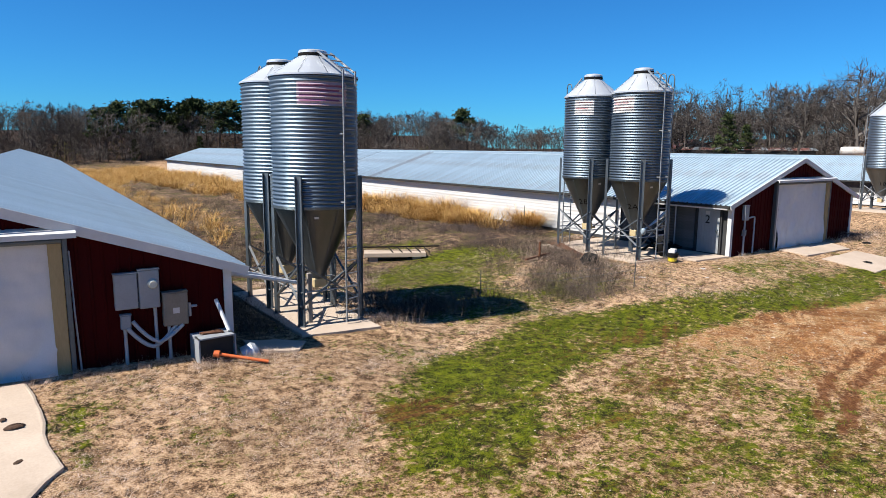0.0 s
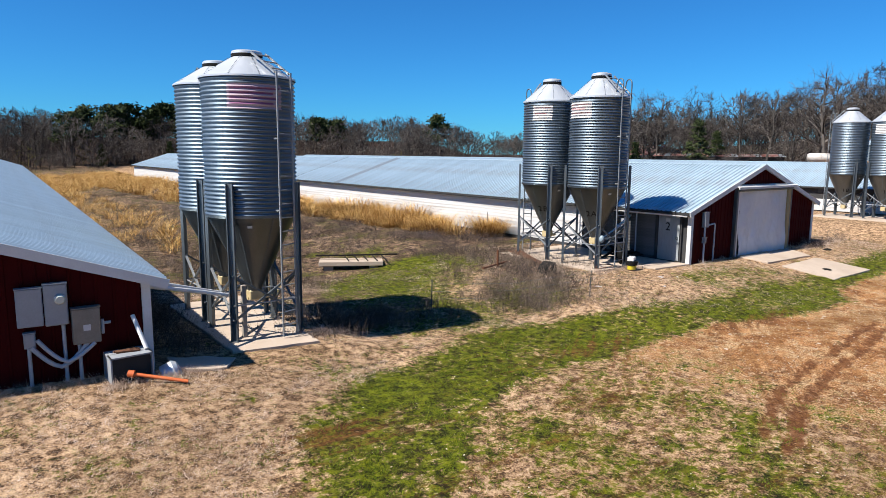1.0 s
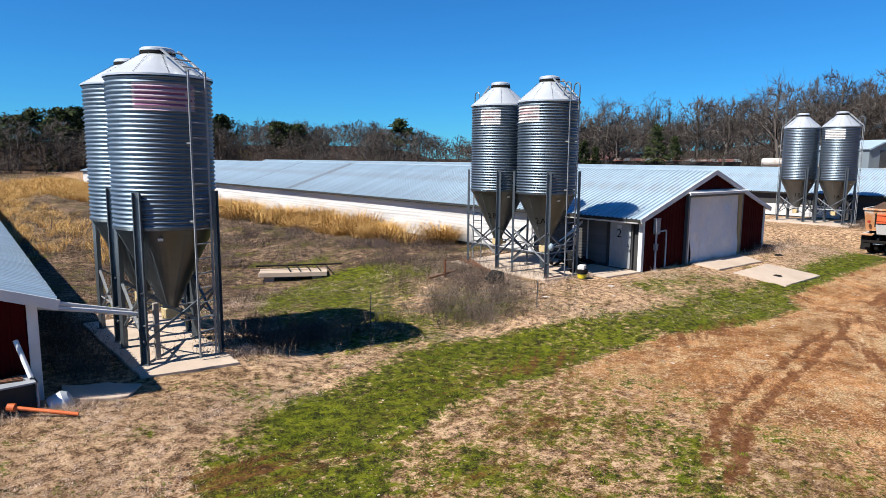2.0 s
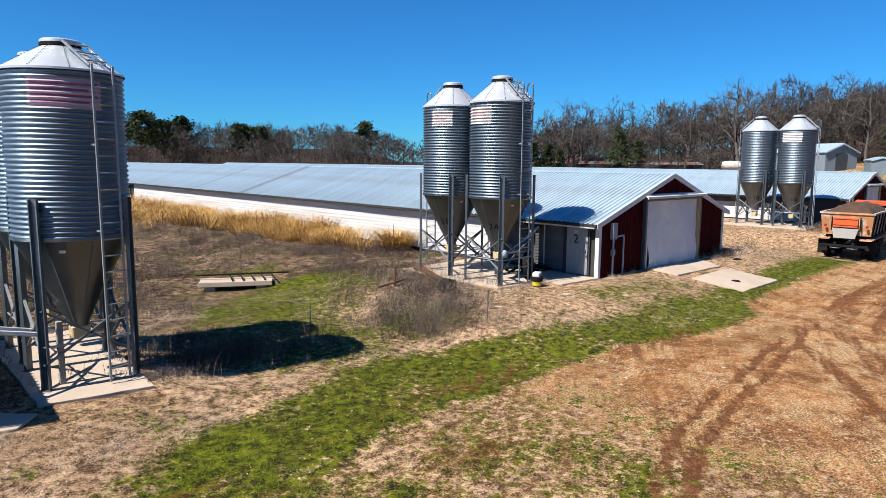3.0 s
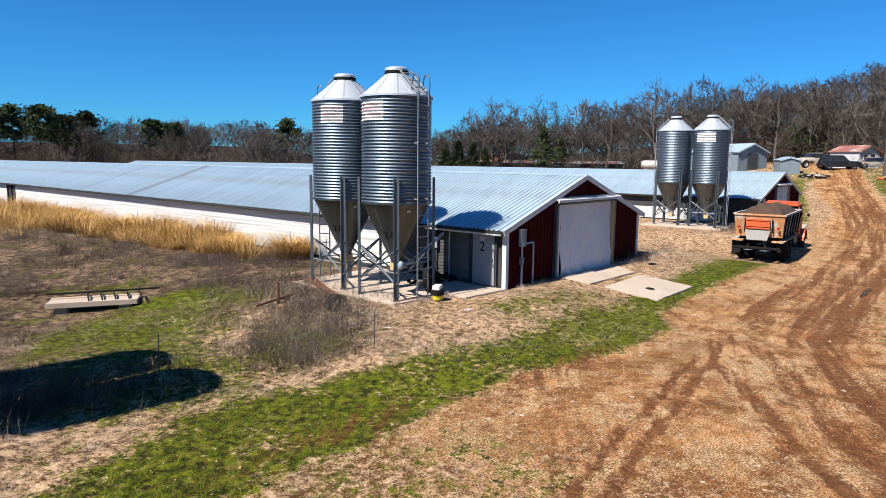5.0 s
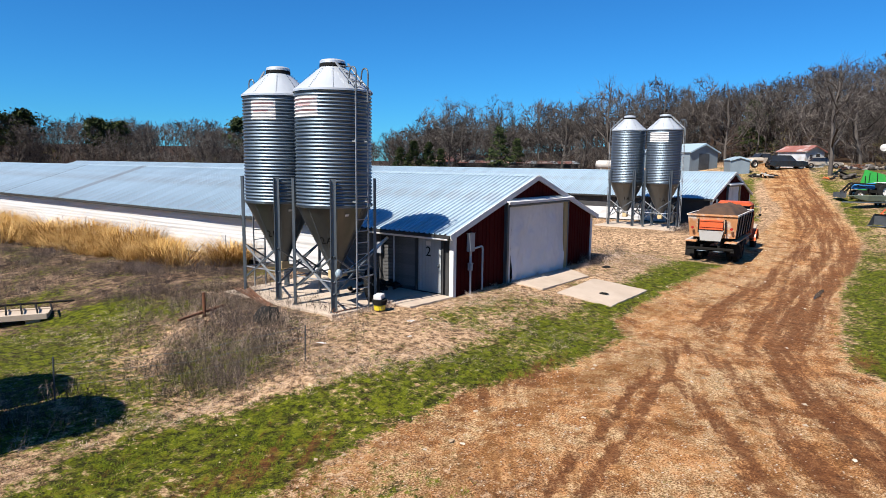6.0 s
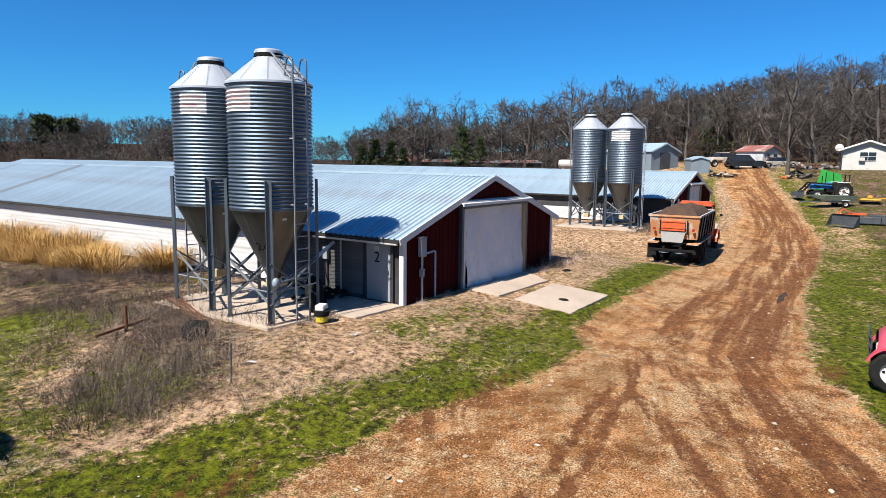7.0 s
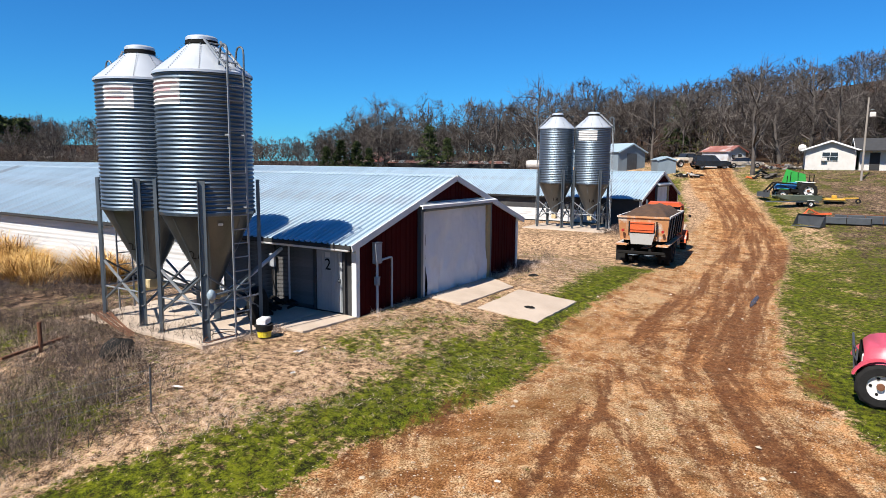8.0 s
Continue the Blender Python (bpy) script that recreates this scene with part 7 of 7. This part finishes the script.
for i, (th, r, s, k) in enumerate(((23.2, 98, 1.0, 0), (6.47, 85.1, 0.95, 1), (4.5, 98, 0.9, 2), (0.6, 100, 1.0, 2), (2.6, 104, 1.05, 1), (-2.2, 104, 1.0, 2), (14, 108, 0.9, 1), (27.5, 106, 0.85, 2), (19, 112, 0.95, 1), (36, 118, 0.85, 2))):
    x, y = polar(th, r)
    if k >= len(lone):
        lone.append(tree("bare_tree", "large leafless oak with crooked spreading limbs" if k == 0 else "tall leafless tree with grey limbs", big[k], x, y, s, i * 47, BARK, TWIG))
    else:
        copy_thing(lone[k], pose(x, y, gz(x, y) - 0.05, 0, 0, i * 47)).scale = (s, s, s)


# tall golden grass
def tuft(seed, blades, tall, wide, droop, width):
    rnd = random.Random(seed)
    vs, fs = [], []
    for i in range(blades):
        a, r = rnd.uniform(0, 6.283), wide * math.sqrt(rnd.random())
        p = Vector((r * math.cos(a), r * math.sin(a), -0.03))
        h = tall * rnd.uniform(0.5, 1.1)
        b = a + rnd.gauss(0, 0.8)
        q = p + Vector((math.cos(b) * droop * h * 0.4, math.sin(b) * droop * h * 0.4, h * 0.7))
        e = q + Vector((math.cos(b) * droop * h * 0.9, math.sin(b) * droop * h * 0.9, h * 0.3 * rnd.uniform(-0.6, 1)))
        s = Vector((-math.sin(b), math.cos(b), 0)) * (width / 2)
        n = len(vs)
        vs += [p - s, p + s, q - s * 0.8, q + s * 0.8, e]
        fs += [(n, n + 1, n + 3), (n, n + 3, n + 2), (n + 2, n + 3, n + 4)]
    return arrays((vs, fs))


def stalks(seed, count, tall, wide, width):
    """A dead branching weed."""
    rnd = random.Random(seed)
    vs, fs = [], []
    for i in range(count):
        a, r = rnd.uniform(0, 6.283), wide * math.sqrt(rnd.random())
        p = Vector((r * math.cos(a), r * math.sin(a), -0.03))
        d = Vector((rnd.gauss(0, 0.42), rnd.gauss(0, 0.42), 1)).normalized()
        h = tall * rnd.uniform(0.5, 1.1)
        q = p + d * h
        side = d.orthogonal()
        ribbon(vs, fs, p, q, width * 1.6, side)
        for j in range(5):
            s = p.lerp(q, rnd.uniform(0.3, 0.95))
            o = (d + Vector((rnd.gauss(0, 0.9), rnd.gauss(0, 0.9), 0.1))).normalized()
            ribbon(vs, fs, s, s + o * h * rnd.uniform(0.12, 0.35), width, o.orthogonal())
    return arrays((vs, fs))


gold_kit = [tuft(50 + i, 62, 1.0, 0.45, 1.0, 0.013) for i in range(4)]
weed_kit = [stalks(60 + i, 15, 0.5, 0.42, 0.008) for i in range(4)]
bush_kit = [stalks(70 + i, 80, 0.85, 0.6, 0.006) for i in range(3)]


def sown(count, place, kits, lo, hi, seed):
    r, out = np.random.default_rng(seed), []
    tries = 0
    while len(out) < count and tries < count * 30:
        tries += 1
        x, y = place(r)
        if x is None:
            continue
        out.append((x, y, gz(x, y), r.uniform(lo, hi), r.uniform(0, 6.283), r.integers(0, kits)))
    return out


def gold_place(r):
    y = 26 + 95 * r.random() ** 1.6
    w = np.interp(y, [26, 30, 40, 60, 120], [1.2, 2.8, 4.0, 7.5, 10])
    x = 26.5 - w * r.random() ** 1.3
    if noise.noise((x * 0.6, y * 0.6, 1.7)) < -0.04 or (y > 66 and x > 26):
        return None, None
    return x, y


golds = sown(1150, gold_place, 4, 0.45, 1.4, 1)


def near_first_house(r):
    y = 34 + 90 * r.random()
    return 6.6 + (y - 14.8) * 0.0524 + 4.5 * r.random() ** 1.6, y


golds += sown(260, near_first_house, 4, 0.5, 0.95, 2)
golds += sown(300, lambda r: (12 + 14 * r.random(), 84 + 40 * r.random()), 4, 0.7, 1.1, 3)
golds += sown(16, lambda r: (r.normal(10, 2.2), r.normal(42, 7)), 4, 0.5, 0.9, 14)
golds += sown(30, lambda r: (r.normal(14, 3.0), r.normal(50, 8)), 4, 0.5, 0.9, 4)
golds = [(x, y, z, k * (0.62 + 0.75 * max(0.0, 0.5 + 0.9 * noise.noise((x * 0.45, y * 0.3, 6.0)))), a, w) for x, y, z, k, a, w in golds]
scatter("golden_grass", GOLD, gold_kit, golds, "tall golden dry grass along the house wall", "tall grass", lean=0.3)


def weed_place(r):
    x, y = r.uniform(9.5, 25.5), 19 + 60 * r.random() ** 1.7
    if noise.noise((x * 0.22, y * 0.22, 4.0)) < -0.05 or along(np.array(x), np.array(y), [(14.5, 17), (15.2, 19.5), (16.2, 22), (18.6, 22.8)]) < 2.0:
        return None, None
    if (x > 22 and y < 22.8) or abs(x - 16.8) < 2.6 and abs(y - 25.8) < 2 or x < 11 and y < 23:
        return None, None
    return x, y


weeds = sown(2000, weed_place, 4, 0.35, 1.0, 5)
weeds += sown(210, lambda r: ((lambda t, o: (17.6 + 5.4 * t + o * 1.5, 15.0 + 8.4 * t - o * 1.2))(r.random(), r.normal(0, 0.75))), 4, 0.6, 1.25, 41)
# Weeds added beside the first house to deepen its shade.
weeds += sown(170, lambda r: (6.3 + 1.3 * r.random(), 15.8 + 9 * r.random()), 4, 0.5, 1.0, 42)
weeds += sown(130, lambda r: (r.normal(19.0, 1.4), r.normal(17.2, 1.5)), 4, 0.5, 1.1, 6)
weeds += sown(110, lambda r: (r.normal(12.8, 1.6), r.normal(16.9, 0.7)), 4, 0.7, 1.2, 7)
weeds += sown(260, lambda r: (r.uniform(6.5, 13), r.uniform(23, 48)), 4, 0.5, 1.1, 15)
weeds += sown(160, lambda r: (r.uniform(52, 61), r.uniform(14.6, 17.2)), 4, 0.5, 0.9, 8)
weeds += sown(160, lambda r: (r.uniform(66, 105), r.uniform(-14, 8)), 4, 0.4, 0.8, 9)
thorns = []
# The clump at (7.0, 18.5) is added to darken that shaded strip too.
for i, (cx, cy, rx, ry, n) in enumerate(((20.3, 36.5, 3.4, 3.6, 75), (15.8, 31.2, 2.2, 2.4, 36), (22.2, 28.3, 2.4, 2.0, 44), (20.8, 24.6, 1.7, 1.5, 24), (24.6, 25.6, 1.2, 1.6, 18), (13.4, 30, 1.6, 2.4, 22), (18, 46, 5, 4, 60), (12.2, 17.0, 1.5, 0.8, 30), (20.6, 18.6, 1.0, 1.8, 12), (17.9, 15.3, 0.9, 0.7, 7), (7.0, 18.5, 0.5, 2.5, 22), (57, 16.0, 2.2, 0.5, 30), (37.6, 15.1, 1.4, 0.2, 14))):
    thorns += sown(n, lambda r: (r.normal(cx, rx * 0.5), r.normal(cy, ry * 0.5)), 3, 0.5, 1.05, 50 + i)
thorn_kit = [stalks(110 + i, 42, 0.62, 0.6, 0.006) for i in range(3)]
scatter("bramble", BRAMBLE, thorn_kit, thorns, "dark leafless bramble thickets in the field", "brambles", lean=0.2)
scatter("dead_weeds", WEED, weed_kit, weeds, "brown dead weeds standing in the rough field", "weeds", lean=0.15)
bush_spots = [(17.2, 14.7), (17.9, 15.4), (16.8, 15.5), (18.8, 15.1), (19.6, 16.2), (18.4, 16.4), (20.4, 17.2), (17.5, 16.8), (20.9, 18.6), (12.2, 16.8), (13.2, 16.6), (14.1, 16.9), (11.5, 17.1), (12.8, 17.4), (41.0, 15.2), (41.4, 16.0)]
first_bush = None
for i, (x, y) in enumerate(bush_spots):
    if first_bush is None:
        v, f = bush_kit[0]
        me = bpy.data.meshes.new("bare_bush")
        me.from_pydata(v, [], f)
        me.materials.append(WEED)
        first_bush = tagged(new("bare_bush", me), "leafless thin-stemmed brown bush", "bush", "bare bushes")
        first_bush.matrix_basis = pose(x, y, gz(x, y))
    else:
        k = 0.65 + 0.45 * random.Random(i).random()
        copy_thing(first_bush, pose(x, y, gz(x, y), 0, 0, i * 71)).scale = (k, k, k)

# low grass, straw and stones over the yard
def sprigs(seed, count, tall, wide, lie, width):
    """A few single blades close together."""
    rnd = random.Random(seed)
    vs, fs = [], []
    for i in range(count):
        a, b = rnd.uniform(0, 6.283), rnd.uniform(0, 6.283)
        r = wide * math.sqrt(rnd.random())
        p = Vector((r * math.cos(a), r * math.sin(a), -0.005))
        q = p + Vector((math.cos(b) * lie * rnd.random(), math.sin(b) * lie * rnd.random(), tall * rnd.uniform(0.35, 1)))
        ribbon(vs, fs, p, q, width, (math.sin(b + 1), math.cos(b), 0.1))
    return arrays((vs, fs))


blade_kit = [sprigs(80 + i, 12, 0.055, 0.10, 0.05, 0.012) for i in range(3)]
straw_kit = [sprigs(90 + i, 11, 0.045, 0.13, 0.11, 0.008) for i in range(3)]


def sow_zone(count, box, weight, kits, lo, hi, seed):
    """Places drawn over a stretch of the yard, kept by a weight of the zones there."""
    r = np.random.default_rng(seed)
    x, y = r.uniform(box[0], box[1], count), r.uniform(box[2], box[3], count)
    w = weight(x, y, zones(x, y))
    keep = r.random(count) < w
    x, y = x[keep], y[keep]
    z = ground_z(x, y)
    n = len(x)
    return list(zip(x, y, z - 0.01, r.uniform(lo, hi, n), r.uniform(0, 6.283, n), r.integers(0, kits, n)))


def clear_of(x, y):
    """Zero on slabs and inside houses."""
    k = np.ones_like(x)
    for x0, x1, y0, y1 in ((22.4, 27.2, 16.0, 23.2), (30.0, 34.6, 11.2, 15.6), (4.6, 10.0, 14.3, 22), (27, 39.5, 15.4, 120), (-7, 5.8, 14.8, 120), (23.3, 25.6, 15.0, 16.4)):
        k = k * ~((x > x0) & (x < x1) & (y > y0) & (y < y1))
    return k


def ragged(x, y):
    """Patchiness of the grass, from 0 to 1."""
    return np.array([min(1.0, max(0.0, 0.5 + 1.6 * noise.fractal((a * 1.3, b * 1.3, 0.0), 0.5, 2.1, 5))) for a, b in zip(x, y)])


greens = sow_zone(130000, (3, 46, -2, 24), lambda x, y, z: np.clip(z[0] * 1.1 - 0.15, 0, 1) * ragged(x, y) * clear_of(x, y), 3, 0.6, 1.3, 21)
scatter("green_grass", BLADE, blade_kit, greens, "short yellow-green grass in patches", "grass", lean=0.2)
straws = sow_zone(95000, (1, 42, 8, 24), lambda x, y, z: np.clip(1 - z[0] * 1.1 - z[1] * 1.2, 0, 1) * clear_of(x, y), 3, 0.6, 1.5, 22)
scatter("dry_straw", PALE, straw_kit, straws, "flattened pale dry grass", "dry grass", lean=0.3)
wall_kit = [sprigs(95 + i, 40, 0.3, 0.18, 0.22, 0.007) for i in range(3)]
rims = []
r = np.random.default_rng(31)
for x0, x1, y, n, hi in ((-5.5, 5.3, 14.72, 130, 0.9), (4.6, 7.0, 14.1, 40, 1.2), (27.3, 39.2, 15.35, 90, 0.9), (22.3, 25.0, 16.5, 60, 1.1), (9.9, 10.9, 16, 30, 1.1), (35.2, 40.5, 15.1, 60, 1.5)):
    for k in range(n):
        x, z = r.uniform(x0, x1), r.normal(0, 0.14)
        rims.append((x, y + z, gz(x, y + z) - 0.01, r.uniform(0.35, hi), r.uniform(0, 6.283), r.integers(0, 3)))
scatter("wall_grass", PALE, wall_kit, rims, "long dry grass against walls and slabs", "dry grass", lean=0.3)
rnd = random.Random(8)
stone_kit = []
for k in range(5):
    b = [Vector((math.cos(a) * rnd.uniform(0.7, 1.2), math.sin(a) * rnd.uniform(0.6, 1.0), rnd.uniform(-0.1, 0.25))) for a in (0, 1.2, 2.5, 3.7, 5.0)] + [Vector((rnd.uniform(-0.3, 0.3), rnd.uniform(-0.3, 0.3), rnd.uniform(0.45, 0.8)))]
    stone_kit.append(arrays((b, [(i, (i + 1) % 5, 5) for i in range(5)])))
STONE = leafy("pale field stones", [(0.25, (0.2652, 0.195, 0.1248)), (0.5, (0.4056, 0.3276, 0.2418)), (0.8, (0.5772, 0.5148, 0.4368))], 0.9, 2.0)
stones = sow_zone(60000, (8, 60, -4, 14), lambda x, y, z: np.clip(z[1] - 0.1 - 1.2 * z[2], 0, 1), 5, 0.007, 0.026, 23)
stones += sow_zone(520, (8, 60, -4, 13), lambda x, y, z: np.clip(z[1] - 0.1 - 1.0 * z[2], 0, 1), 5, 0.03, 0.075, 24)
scatter("loose_stones", STONE, stone_kit, stones, "pale stones and gravel strewn over the dirt", "stones")
